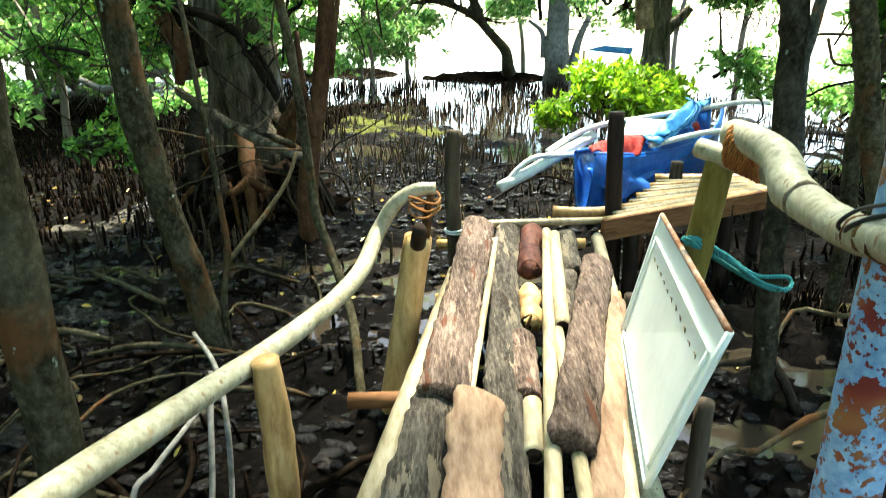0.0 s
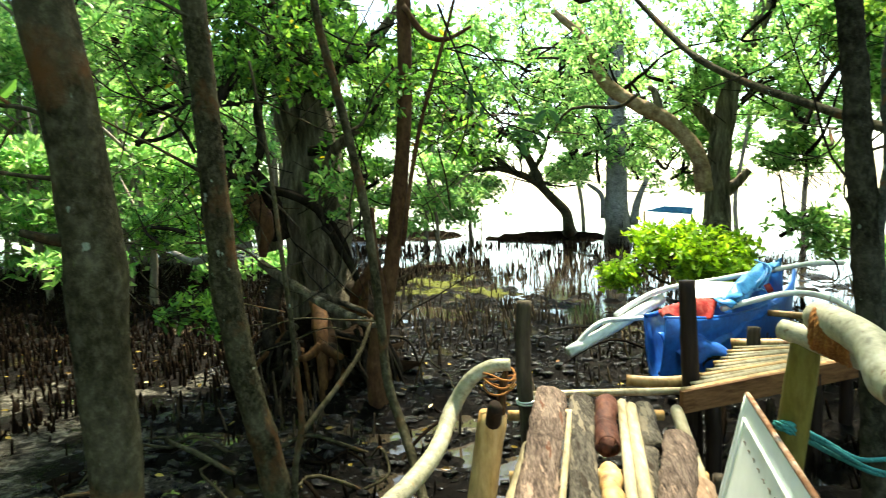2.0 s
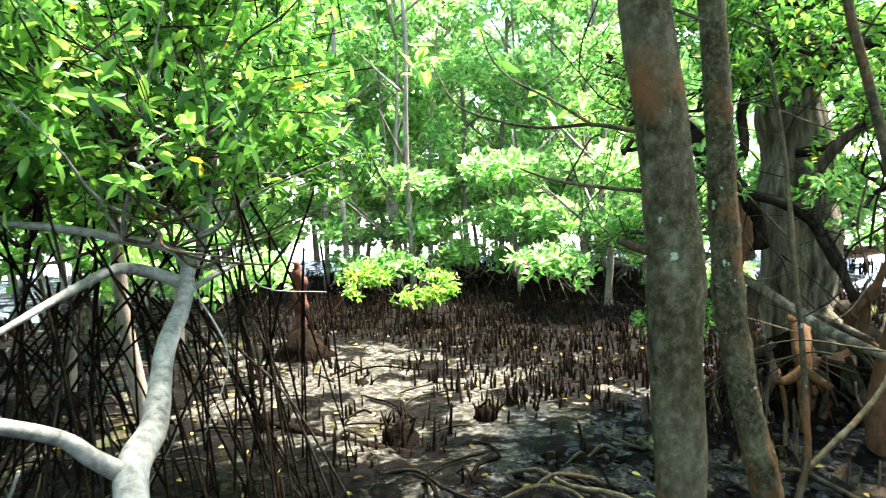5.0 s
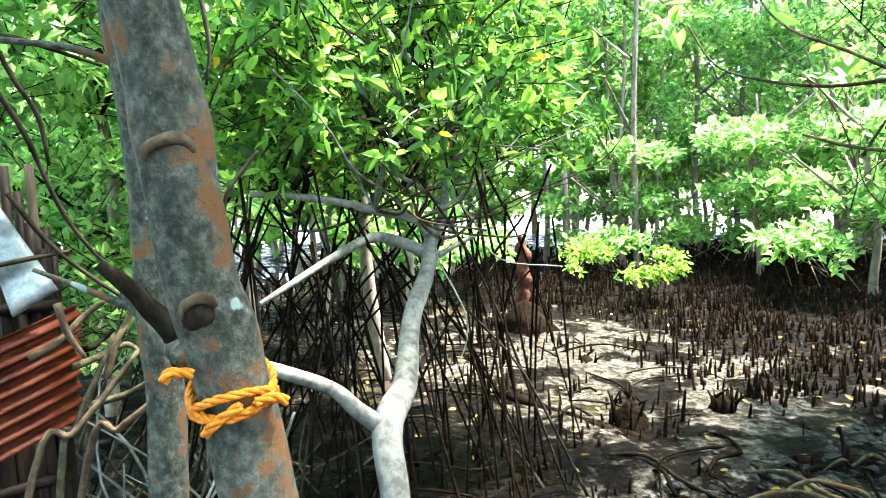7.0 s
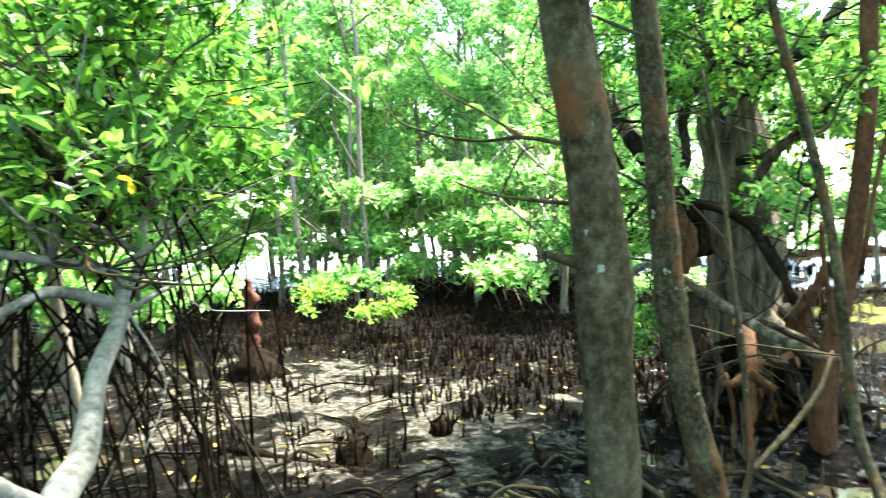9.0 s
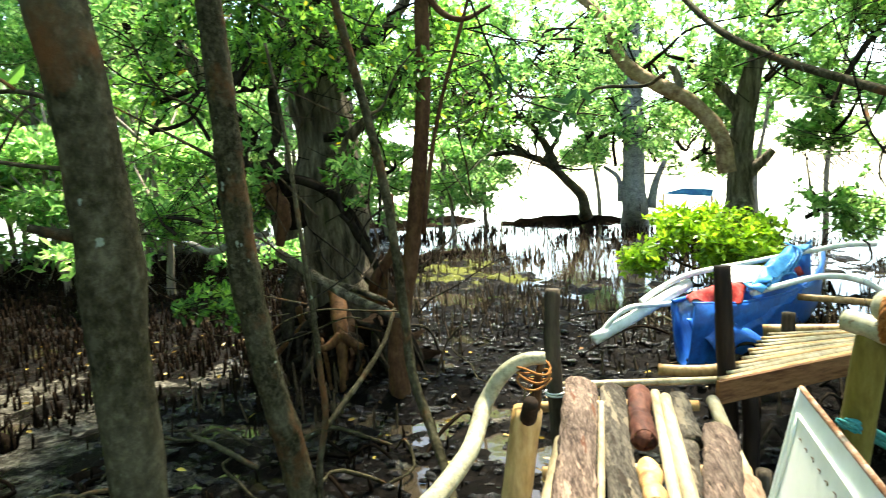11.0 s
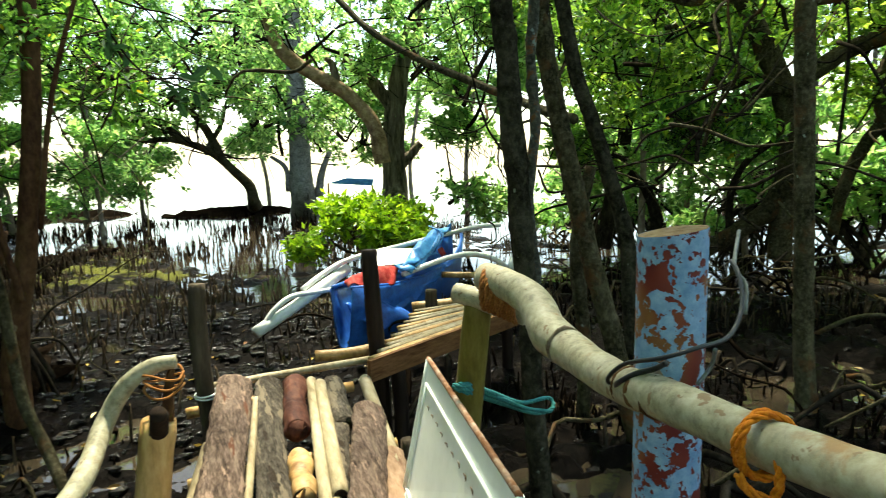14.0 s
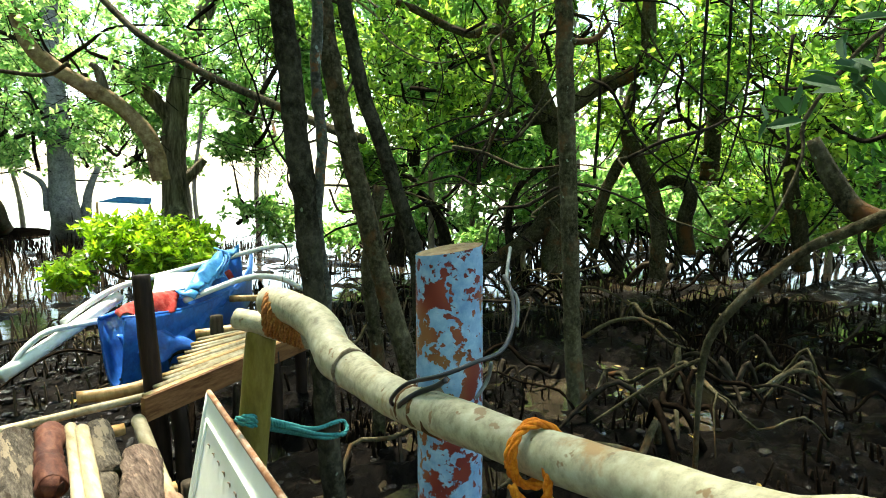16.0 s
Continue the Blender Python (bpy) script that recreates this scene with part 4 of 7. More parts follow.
def hull(parent):
    """A narrow double-ended hull lofted from sections along its keel."""
    a, b = Vector((1.34, 6.10, 0.58)), Vector((3.65, 8.83, 0.67))
    a.z, b.z = 0.62, 0.72
    d = b - a
    s = Vector((d.y, -d.x, 0)).normalized()
    vs, fs, n, m = [], [], 15, 9
    for i in range(n):
        u = i / (n - 1)
        half = 0.36 * math.sin(math.pi * min(max(u * 0.92 + 0.05, 0), 1)) ** 0.7
        sheer = 0.16 * (2 * u - 1) ** 2
        keel = 0.02 + 0.16 * (2 * u - 1) ** 4
        c = a + d * u
        for k in range(m):
            v = k / (m - 1) * 2 - 1
            zz = keel + (c.z + sheer - keel) * abs(v) ** 1.8
            vs.append(tuple(Vector((c.x, c.y, zz)) + s * half * math.copysign(abs(v) ** 0.7, v)))
    fs = [(i * m + k, i * m + k + 1, (i + 1) * m + k + 1, (i + 1) * m + k) for i in range(n - 1) for k in range(m - 1)]
    ob = solid("hull", (np.array(vs), fs), HULL, parent)
    md = ob.modifiers.new("thick", "SOLIDIFY")
    md.thickness = 0.025
    for side in (0, m - 1):
        solid("gunwale", tube([vs[i * m + side] for i in range(0, n, 2)], [0.02] * 8, 6, 2), HULL, parent)
    return a, b, s


ha, hb, hs = hull(boat)


def drape(name, pts, rise, material, seed, label=""):
    """A crumpled sheet over four corners."""
    c = [Vector(k) for k in pts]
    n = 14
    vs = []
    for i in range(n):
        for k in range(n):
            u, w = i / (n - 1), k / (n - 1)
            p = (c[0] * (1 - u) + c[1] * u) * (1 - w) + (c[3] * (1 - u) + c[2] * u) * w
            q = Vector((p.x * 7 + seed, p.y * 7, p.z * 7))
            p = p + Vector((noise.noise(q) * 0.05, noise.noise(q + Vector((9, 0, 0))) * 0.05, rise * math.sin(math.pi * u) * math.sin(math.pi * w) + 0.07 * noise.noise(q + Vector((0, 5, 0)))))
            vs.append(tuple(p))
    fs = [(i * n + k, i * n + k + 1, (i + 1) * n + k + 1, (i + 1) * n + k) for i in range(n - 1) for k in range(n - 1)]
    ob = solid(name, (np.array(vs), fs), material, boat, label)
    md = ob.modifiers.new("thick", "SOLIDIFY")
    md.thickness = 0.008


drape("bow_cover", [(1.35, 6.15, 0.59), (1.63, 6.09, 0.31), (2.13, 6.30, 0.39), (1.76, 6.31, 0.62)], 0.02, HULL, 1, "blue painted bow side")
drape("bow_cover", [(1.56, 6.26, 0.63), (1.70, 6.12, 0.32), (2.90, 7.30, 0.65), (2.91, 7.61, 0.96)], 0.03, HULL, 8)
drape("red_cloth", [(1.42, 6.39, 0.78), (1.44, 6.24, 0.73), (1.94, 6.36, 0.72), (2.09, 6.63, 0.82)], 0.10, CLOTH_RED, 3, "crumpled red cloth")
drape("tarp", [(2.03, 6.54, 0.83), (2.24, 6.58, 0.83), (2.96, 7.38, 1.12), (2.76, 7.46, 1.05)], 0.10, TARP, 5, "crumpled blue tarp")
drape("tarp", [(2.00, 6.55, 0.88), (2.13, 6.51, 0.77), (2.70, 7.05, 0.90), (2.58, 7.31, 1.01)], 0.06, TARP, 11)
drape("tarp", [(2.90, 7.40, 0.99), (3.00, 7.47, 1.04), (3.02, 7.46, 1.16), (2.96, 7.49, 1.14)], 0.02, TARP, 15)
solid("white_board", box([(1.81, 6.61, 0.83), (2.11, 6.62, 0.84), (2.31, 6.87, 0.95), (1.92, 6.89, 0.97)], 0.04), PVC, boat, "white foam board", smooth=False)
solid("red_float", tube([(2.80, 7.33, 0.83), (2.85, 7.31, 0.86)], [0.05, 0.05], 10, 3), CLOTH_RED, boat)
solid("float_pipe", tube([(0.55, 6.23, 0.41), (1.01, 6.47, 0.60), (1.57, 6.87, 0.82)], [0.058, 0.058, 0.058], 14, 4), PVC, boat, "thick white pipe float")
solid("arm", tube([(0.62, 6.27, 0.45), (0.73, 6.31, 0.58), (0.91, 6.39, 0.68), (1.19, 6.54, 0.67), (1.49, 6.69, 0.66)], [0.026] * 5, 8, 4), PVC, boat)
solid("arm", tube([(1.05, 6.57, 0.70), (1.29, 6.73, 0.81), (1.61, 6.86, 0.92), (2.23, 7.11, 0.98), (2.99, 7.47, 1.04), (3.44, 7.61, 1.08), (3.77, 7.68, 1.07)], [0.03] * 7, 8, 4), PVC, boat)
solid("arm", tube([(2.08, 6.53, 0.77), (2.32, 6.66, 0.80), (2.80, 6.90, 0.85), (3.15, 7.08, 0.82), (3.44, 7.17, 0.73), (3.61, 7.19, 0.62)], [0.032] * 6, 8, 4), PVC, boat)
solid("float_pipe", tube([(3.71, 7.27, 0.57), (3.88, 7.41, 0.83), (4.10, 7.63, 1.06)], [0.05, 0.05, 0.05], 12, 4), PVC, boat)
solid("mast_pole", tube([(2.72, 7.07, 0.62), (3.19, 6.97, 0.59), (3.60, 6.87, 0.56)], [0.035] * 3, 8, 3), BAMBOO, boat)
for k in range(5):
    solid("tarp_tie", tube([(2.24, 6.58, 0.83), (2.53, 7.01, 0.94), (2.94, 7.39, 1.09)], [0.014] * 3, 5, 4, 0.5) if k == 0 else tube([Vector((2.19, 6.60, 0.87)) + Vector((0.1 * k, 0.1 * k, 0.0)), Vector((2.56, 7.00, 0.97)) + Vector((0.04 * k, 0, 0.03 * k)), Vector((2.90, 7.40, 1.07)) + Vector((-0.05 * k, 0, 0.02 * k))], [0.012] * 3, 5, 4, 0.5), TARP, boat)

# ---- trees close by ----


def tree(label, trunk, radii, bark, limbs=(), name="tree", segs=12, wob=0.08, freq=8.0, per=6, lobes=0, category="tree", group="", rings=0.0):
    """A tree with its trunk and limbs as parts; trunk runs from the ground up."""
    trunk = [tuple(k) for k in trunk]
    if trunk[0][2] > -0.1:
        trunk, radii = [(trunk[0][0], trunk[0][1], -0.15)] + trunk, [radii[0]] + list(radii)
    t = thing(name, (trunk[0][0], trunk[0][1], 0.0), label, category, group)
    solid("trunk", tube(trunk, radii, segs, per, wob, freq, rings, 0.31, lobes=lobes), bark, t)
    for pts, r in limbs:
        solid("limb", tube(pts, r, 7 if r[0] > 0.02 else 5, 5, 0.12, 10), bark, t)
    return t


def sprig_of(parent, seed, tips, per, length, material=None, way=None):
    rs_l = np.random.RandomState(seed)
    tp = np.array(tips, float)
    wy = np.array([way] * len(tips), float) if way else rs_l.normal(size=tp.shape) * 0.6 + (0, 0, 0.2)
    for c, w in zip(tp, wy):
        for _ in range(per):
            solid("leaf", sprigs(rs_l, c[None], w[None], 1, length), material or LEAF, parent, smooth=False)


def mass(centre, r, h, seed):
    """A rough dark hump of mud and roots."""
    vs, n = [], 30
    for i in range(10):
        rr = math.cos(i / 9 * math.pi / 2)
        for j in range(n):
            a = 2 * math.pi * j / n
            w = 1 + 0.5 * noise.noise(Vector((math.cos(a) * 4 * rr, math.sin(a) * 4 * rr, i * 0.7 + seed)))
            vs.append((centre[0] + r * rr * w * math.cos(a), centre[1] + r * rr * w * math.sin(a), -0.05 + h * i / 9 * w))
    fs = [(i * n + j, i * n + (j + 1) % n, (i + 1) * n + (j + 1) % n, (i + 1) * n + j) for i in range(9) for j in range(n)]
    return np.array(vs), fs


# trunk with the knot, close to the eye
A = tree("slim straight grey-brown mangrove trunk with a knot", [(-1.10, 1.54, 0.75), (-1.11, 1.54, 1.08), (-1.11, 1.54, 1.35), (-1.12, 1.53, 1.61), (-1.12, 1.53, 1.81), (-1.13, 1.53, 2.00), (-1.15, 1.52, 2.24), (-1.18, 1.50, 2.50), (-1.20, 1.49, 2.71), (-1.26, 1.45, 3.21), (-1.29, 1.43, 3.77)],
         [0.066, 0.066, 0.068, 0.069, 0.078, 0.072, 0.070, 0.068, 0.067, 0.06, 0.05], BARK_GREY, [
    ([(-1.17, 1.50, 1.92), (-1.19, 1.45, 1.93), (-1.22, 1.40, 1.95)], [0.02, 0.014, 0.009]),
    ([(-1.22, 1.55, 2.24), (-1.48, 1.74, 2.30), (-1.84, 1.97, 2.34), (-2.23, 2.17, 2.43), (-2.54, 2.30, 2.55), (-2.75, 2.37, 2.78)], [0.008, 0.007, 0.006, 0.006, 0.005, 0.004]),
    ([(-1.22, 1.54, 2.08), (-1.43, 1.65, 2.10), (-1.64, 1.75, 2.13), (-1.84, 1.85, 2.18)], [0.007, 0.006, 0.005, 0.004]),
    ([(-1.48, 1.74, 2.30), (-1.70, 1.83, 2.42), (-1.92, 1.91, 2.53), (-2.10, 2.02, 2.66), (-2.25, 2.15, 2.82)], [0.006, 0.005, 0.005, 0.004, 0.003]),
    ([(-1.61, 1.77, 2.10), (-1.54, 1.82, 2.25), (-1.50, 1.85, 2.28)], [0.005, 0.004, 0.003])], segs=16)
sprig_of(A, 3, [(-2.76, 2.37, 2.80), (-2.80, 2.32, 2.84), (-2.72, 2.40, 2.85), (-2.84, 2.28, 2.77)], 3, 0.13, LEAF)
sprig_of(A, 4, [(-2.25, 2.15, 2.80), (-2.18, 2.22, 2.63), (-2.02, 2.34, 2.47), (-2.08, 2.30, 2.53)], 3, 0.10)
B = tree("slim leaning grey-green trunk standing in mud", [(-1.30, 3.51, -0.27), (-1.37, 3.48, 0.17), (-1.45, 3.46, 0.61), (-1.52, 3.43, 0.94), (-1.57, 3.42, 1.27), (-1.60, 3.41, 1.45), (-1.62, 3.40, 1.83), (-1.64, 3.39, 2.25), (-1.66, 3.38, 2.69), (-1.69, 3.37, 3.19), (-1.72, 3.36, 3.80), (-1.75, 3.35, 4.69)],
         [0.085, 0.08, 0.082, 0.078, 0.080, 0.086, 0.078, 0.072, 0.070, 0.068, 0.06, 0.05], BARK_GREY, [
    ([(-1.67, 3.32, 2.15), (-1.87, 3.24, 2.28), (-1.98, 3.18, 2.35), (-2.14, 3.21, 2.43)], [0.010, 0.008, 0.006, 0.004]),
    ([(-1.68, 3.32, 2.95), (-1.82, 3.26, 3.03), (-2.00, 3.28, 3.14)], [0.012, 0.01, 0.006])], segs=14, per=9, rings=0.07)
C = tree("slender red-brown trunk rising from the mud", [(-1.23, 5.71, 0.44), (-1.17, 5.72, 0.88), (-1.08, 5.74, 1.31), (-1.02, 5.75, 1.76), (-0.96, 5.75, 2.21), (-0.91, 5.76, 2.84), (-0.90, 5.76, 3.52), (-0.89, 5.76, 4.37), (-0.87, 5.76, 5.65)],
         [0.10, 0.082, 0.074, 0.07, 0.068, 0.066, 0.064, 0.06, 0.05], BARK_RED, [
    ([(-0.95, 5.65, 1.52), (-0.85, 5.67, 2.20), (-0.74, 5.68, 2.68), (-0.58, 5.69, 3.19), (-0.45, 5.70, 3.64), (-0.32, 5.70, 4.17)], [0.022, 0.02, 0.019, 0.017, 0.014, 0.012]),
    ([(-0.89, 5.66, 3.59), (-0.72, 5.68, 3.36), (-0.53, 5.69, 3.30), (-0.31, 5.70, 3.40)], [0.03, 0.028, 0.022, 0.012]),
    ([(-1.12, 5.63, 1.00), (-1.14, 5.63, 1.17), (-1.19, 5.62, 1.47), (-1.21, 5.61, 1.87)], [0.03, 0.028, 0.024, 0.02])])
D = tree("thin twisting sapling stem", [(-0.38, 2.66, -0.04), (-0.40, 2.79, 0.01), (-0.45, 3.03, 0.11), (-0.55, 3.52, 0.28)] + [(-0.71, 3.87, 0.53), (-0.81, 3.96, 0.79), (-0.86, 4.05, 1.13), (-0.89, 4.05, 1.49), (-0.94, 4.04, 1.92), (-1.01, 4.02, 2.31), (-1.09, 4.01, 2.67), (-1.17, 3.99, 3.02), (-1.22, 3.98, 3.37), (-1.28, 3.96, 3.85)],
         [0.022, 0.024, 0.026, 0.027, 0.029, 0.03, 0.03, 0.03, 0.029, 0.028, 0.027, 0.026, 0.024, 0.02], BARK_GREY, [
    ([(-1.04, 4.02, 2.39), (-0.93, 4.04, 2.45), (-0.85, 4.05, 2.63), (-0.71, 4.07, 2.79)], [0.012, 0.01, 0.008, 0.005]),
    ([(-0.89, 4.05, 1.18), (-1.13, 4.00, 1.20), (-1.38, 3.94, 1.22), (-1.59, 3.87, 1.16), (-1.69, 3.83, 1.07)], [0.006, 0.006, 0.005, 0.004, 0.003])], segs=10)
S = tree("bare thin forked stem with a slanting branch", [(-1.29, 3.49, 0.35), (-1.27, 3.50, 0.52), (-1.24, 3.51, 0.69), (-1.25, 3.50, 0.96), (-1.27, 3.50, 1.29), (-1.30, 3.49, 1.62), (-1.33, 3.48, 2.01), (-1.37, 3.47, 2.39), (-1.42, 3.45, 2.74)],
         [0.02, 0.019, 0.017, 0.016, 0.015, 0.014, 0.012, 0.010, 0.008], BARK_GREY, [
    ([(-1.25, 3.50, 0.62), (-1.16, 3.63, 0.74), (-1.06, 3.81, 0.87), (-0.99, 4.03, 1.00), (-0.96, 4.24, 1.16)], [0.018, 0.018, 0.017, 0.015, 0.012]),
    ([(-1.30, 3.49, 1.35), (-1.44, 3.45, 1.39), (-1.53, 3.41, 1.42)], [0.005, 0.004, 0.003])], segs=8, name="sapling")

for pts in ([(-0.79, 1.70, 0.21), (-0.79, 1.80, 0.45), (-0.81, 1.91, 0.65), (-0.83, 2.01, 0.77)], [(-0.76, 1.82, 0.09), (-0.77, 1.92, 0.37), (-0.78, 1.97, 0.60), (-0.85, 2.11, 0.73), (-0.98, 2.27, 0.79)], [(-1.01, 1.69, 0.45), (-0.99, 1.82, 0.50), (-0.94, 1.96, 0.55), (-0.90, 2.19, 0.58)]):
    tree("thin pale bare stem beside the rail", pts, [0.011] * 3 + [0.008], BARK_PALE, segs=7, name="sapling", category="sapling")

# old big tree with stripped roots
big = tree("massive old mangrove with furrowed bark and torn roots", [(-2.04, 7.28, -0.59), (-2.07, 7.27, -0.11), (-2.11, 7.26, 0.43), (-2.16, 7.25, 1.03), (-2.18, 7.24, 1.68), (-2.23, 7.23, 2.47), (-2.28, 7.21, 3.24), (-2.32, 7.20, 4.00), (-2.33, 7.20, 5.12), (-2.37, 7.19, 6.83)],
           [0.56, 0.50, 0.40, 0.35, 0.33, 0.31, 0.29, 0.29, 0.30, 0.26], BARK_OLD, segs=56, wob=0.35, freq=2.5, lobes=13, per=8)
for pts, r in (
        ([(-2.56, 6.71, 1.40), (-2.61, 6.69, 1.71), (-2.70, 6.66, 1.96), (-2.89, 6.58, 2.46), (-3.11, 6.49, 2.89), (-3.43, 6.34, 3.43)], [0.13, 0.12, 0.11, 0.10, 0.09, 0.07]),
        ([(-1.99, 6.67, 3.08), (-1.78, 6.72, 3.31), (-1.55, 6.77, 3.48), (-1.33, 6.81, 3.61), (-1.10, 6.84, 3.91)], [0.101, 0.09, 0.08, 0.06, 0.04]),
        ([(-2.61, 6.05, 2.17), (-2.35, 6.14, 2.07), (-2.09, 6.23, 1.98), (-1.84, 6.30, 1.79), (-1.68, 6.34, 1.53), (-1.57, 6.36, 1.22), (-1.46, 6.38, 0.93)], [0.035, 0.045, 0.045, 0.044, 0.042, 0.04, 0.035]),
        ([(-2.08, 6.65, 2.44), (-1.82, 6.71, 2.46), (-1.67, 6.75, 2.57), (-1.53, 6.78, 2.78)], [0.05, 0.05, 0.04, 0.02])):
    solid("limb", tube(pts, r, 10, 6, 0.2, 5), BARK_OLD if r[0] > 0.1 else BARK_DARK, big)
for pts, r in (
        ([(-2.01, 6.56, 0.88), (-1.89, 6.18, 0.61), (-1.82, 5.99, 0.32), (-1.81, 5.89, 0.01)], [0.1, 0.075, 0.055, 0.03]),
        ([(-1.85, 6.04, 0.53), (-1.73, 6.02, 0.46), (-1.62, 5.94, 0.44)], [0.05, 0.045, 0.03]),
        ([(-1.85, 6.04, 0.53), (-1.94, 5.96, 0.45), (-1.99, 5.84, 0.45)], [0.05, 0.04, 0.03]),
        ([(-2.38, 6.45, 1.12), (-2.34, 6.04, 0.84), (-2.30, 5.84, 0.54)], [0.09, 0.07, 0.05]),
        ([(-1.66, 6.65, 1.00), (-1.44, 6.28, 0.89), (-1.30, 6.11, 0.77), (-1.26, 6.01, 0.57)], [0.09, 0.08, 0.06, 0.05]),
        ([(-2.29, 5.74, 1.38), (-1.91, 5.45, 1.22), (-1.55, 5.24, 1.07), (-1.22, 5.00, 0.99), (-1.01, 4.84, 0.98)], [0.041, 0.044, 0.041, 0.036, 0.025]),
        ([(-1.95, 5.75, 1.12), (-1.60, 5.64, 1.05), (-1.25, 5.40, 0.98)], [0.031, 0.031, 0.02]),
        ([(-1.46, 6.08, 0.82), (-1.41, 6.09, 0.98), (-1.39, 6.09, 1.20)], [0.05, 0.045, 0.03])):
    solid("root", tube(pts, r, 9, 6, 0.3, 6), (BARK_OLD if r[0] in (0.041, 0.031) else ROOT_BROWN if r[0] in (0.1, 0.05) else BARK_DARK), big)
rs = np.random.RandomState(5)
for k in range(60):
    a = rs.uniform(-3.0, 0.6)
    c = Vector((-1.96, 6.68, 0.37)) + Vector((math.cos(a) * 0.5, math.sin(a) * 0.5, 0))
    e = c + Vector((math.cos(a + rs.normal() * 0.8) * rs.uniform(0.1, 0.6), math.sin(a + rs.normal() * 0.8) * rs.uniform(0.1, 0.5), 0))
    w_ = rs.uniform(0.015, 0.04)
    solid("root", tube([(c.x, c.y, rs.uniform(0.2, 0.75)), ((c.x + e.x) / 2 + rs.normal() * 0.1, (c.y + e.y) / 2, rs.uniform(0.1, 0.5)), (e.x, e.y, -0.05)], [w_, w_, w_ * 0.6], 6, 5, 0.4), BARK_DARK if k % 9 else ROOT_BROWN, big)

for k, (c, rad, n, L) in enumerate((((-2.96, 5.90, 3.37), (1.3, 1.0, 0.9), 240, 0.10), ((-1.51, 6.58, 3.60), (1.1, 1.0, 0.7), 190, 0.10), ((-2.01, 6.25, 3.96), (1.2, 0.8, 0.5), 200, 0.10),
                                   ((-2.89, 5.94, 1.98), (0.7, 0.6, 0.45), 80, 0.09), ((-0.68, 7.29, 3.02), (0.9, 0.8, 0.9), 150, 0.10), ((-1.55, 6.16, 2.23), (0.5, 0.5, 0.6), 60, 0.09), ((-2.32, 6.57, 5.62), (3.0, 2.4, 1.0), 260, 0.12), ((-2.63, 4.95, 1.12), (0.35, 0.3, 0.18), 30, 0.10))):
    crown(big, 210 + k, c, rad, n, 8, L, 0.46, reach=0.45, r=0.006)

# root hump whose near-black colour also stands for the hollow's darkness
solid("root_mass", mass((-2.0, 6.80, 0.00), 0.90, 0.72, 9), SNAG, big, "tangled root mass with its dark hollow painted near-black")
# dead and living branches that twist across the trunk
for pts, r, m in (
        ([(-2.61, 6.10, 2.17), (-2.34, 6.10, 2.05), (-2.05, 6.02, 1.99), (-1.82, 6.02, 1.85), (-1.68, 6.05, 1.58), (-1.54, 6.08, 1.31), (-1.43, 6.10, 1.09)], [0.04, 0.04, 0.038, 0.036, 0.04, 0.036, 0.03], BARK_DARK),
        ([(-1.22, 5.9, 0.77), (-1.44, 5.86, 0.93), (-1.63, 5.84, 0.93), (-1.83, 5.9, 1.08)], [0.02, 0.03, 0.03, 0.02], ROOT_BROWN),
        ([(-3.36, 6.20, 1.44), (-3.10, 6.10, 1.36), (-2.84, 6.15, 1.45), (-2.59, 6.3, 1.51)], [0.025, 0.035, 0.035, 0.03], BARK_PALE),
        ([(-1.76, 6.40, 2.05), (-1.76, 6.30, 2.29), (-1.67, 6.20, 2.42), (-1.48, 6.15, 2.58), (-1.29, 6.10, 2.65), (-1.21, 6.10, 2.91)], [0.045, 0.05, 0.055, 0.05, 0.04, 0.03], BARK_OLD),
        ([(-2.38, 6.10, 3.36), (-2.32, 6.10, 3.08), (-2.39, 6.12, 2.81), (-2.36, 6.10, 2.48), (-2.46, 6.10, 2.20), (-2.52, 6.15, 1.8)], [0.04, 0.045, 0.045, 0.042, 0.04, 0.03], BARK_DARK),
        ([(-2.58, 6.20, 2.14), (-2.49, 6.15, 1.91), (-2.35, 6.10, 1.69), (-2.41, 6.10, 1.40)], [0.09, 0.10, 0.07, 0.04], BARK_RED),
        ([(-3.0, 6.3, 2.75), (-2.73, 6.25, 2.44), (-2.58, 6.25, 2.20), (-2.40, 6.35, 1.95), (-2.34, 6.45, 1.55)], [0.08, 0.11, 0.12, 0.11, 0.10], BARK_DARK),
        ([(-1.75, 6.4, 3.05), (-1.58, 6.20, 3.30), (-1.42, 6.10, 3.23), (-1.21, 6.10, 3.37)], [0.05, 0.05, 0.045, 0.03], BARK_DARK),
        ([(-1.55, 6.2, 0.85), (-1.49, 6.10, 1.06), (-1.35, 6.10, 1.26), (-1.27, 6.10, 1.48)], [0.05, 0.055, 0.045, 0.02], BARK_RED)):
    solid("branch", tube(pts, r, 9, 6, 0.3, 8), m, big)
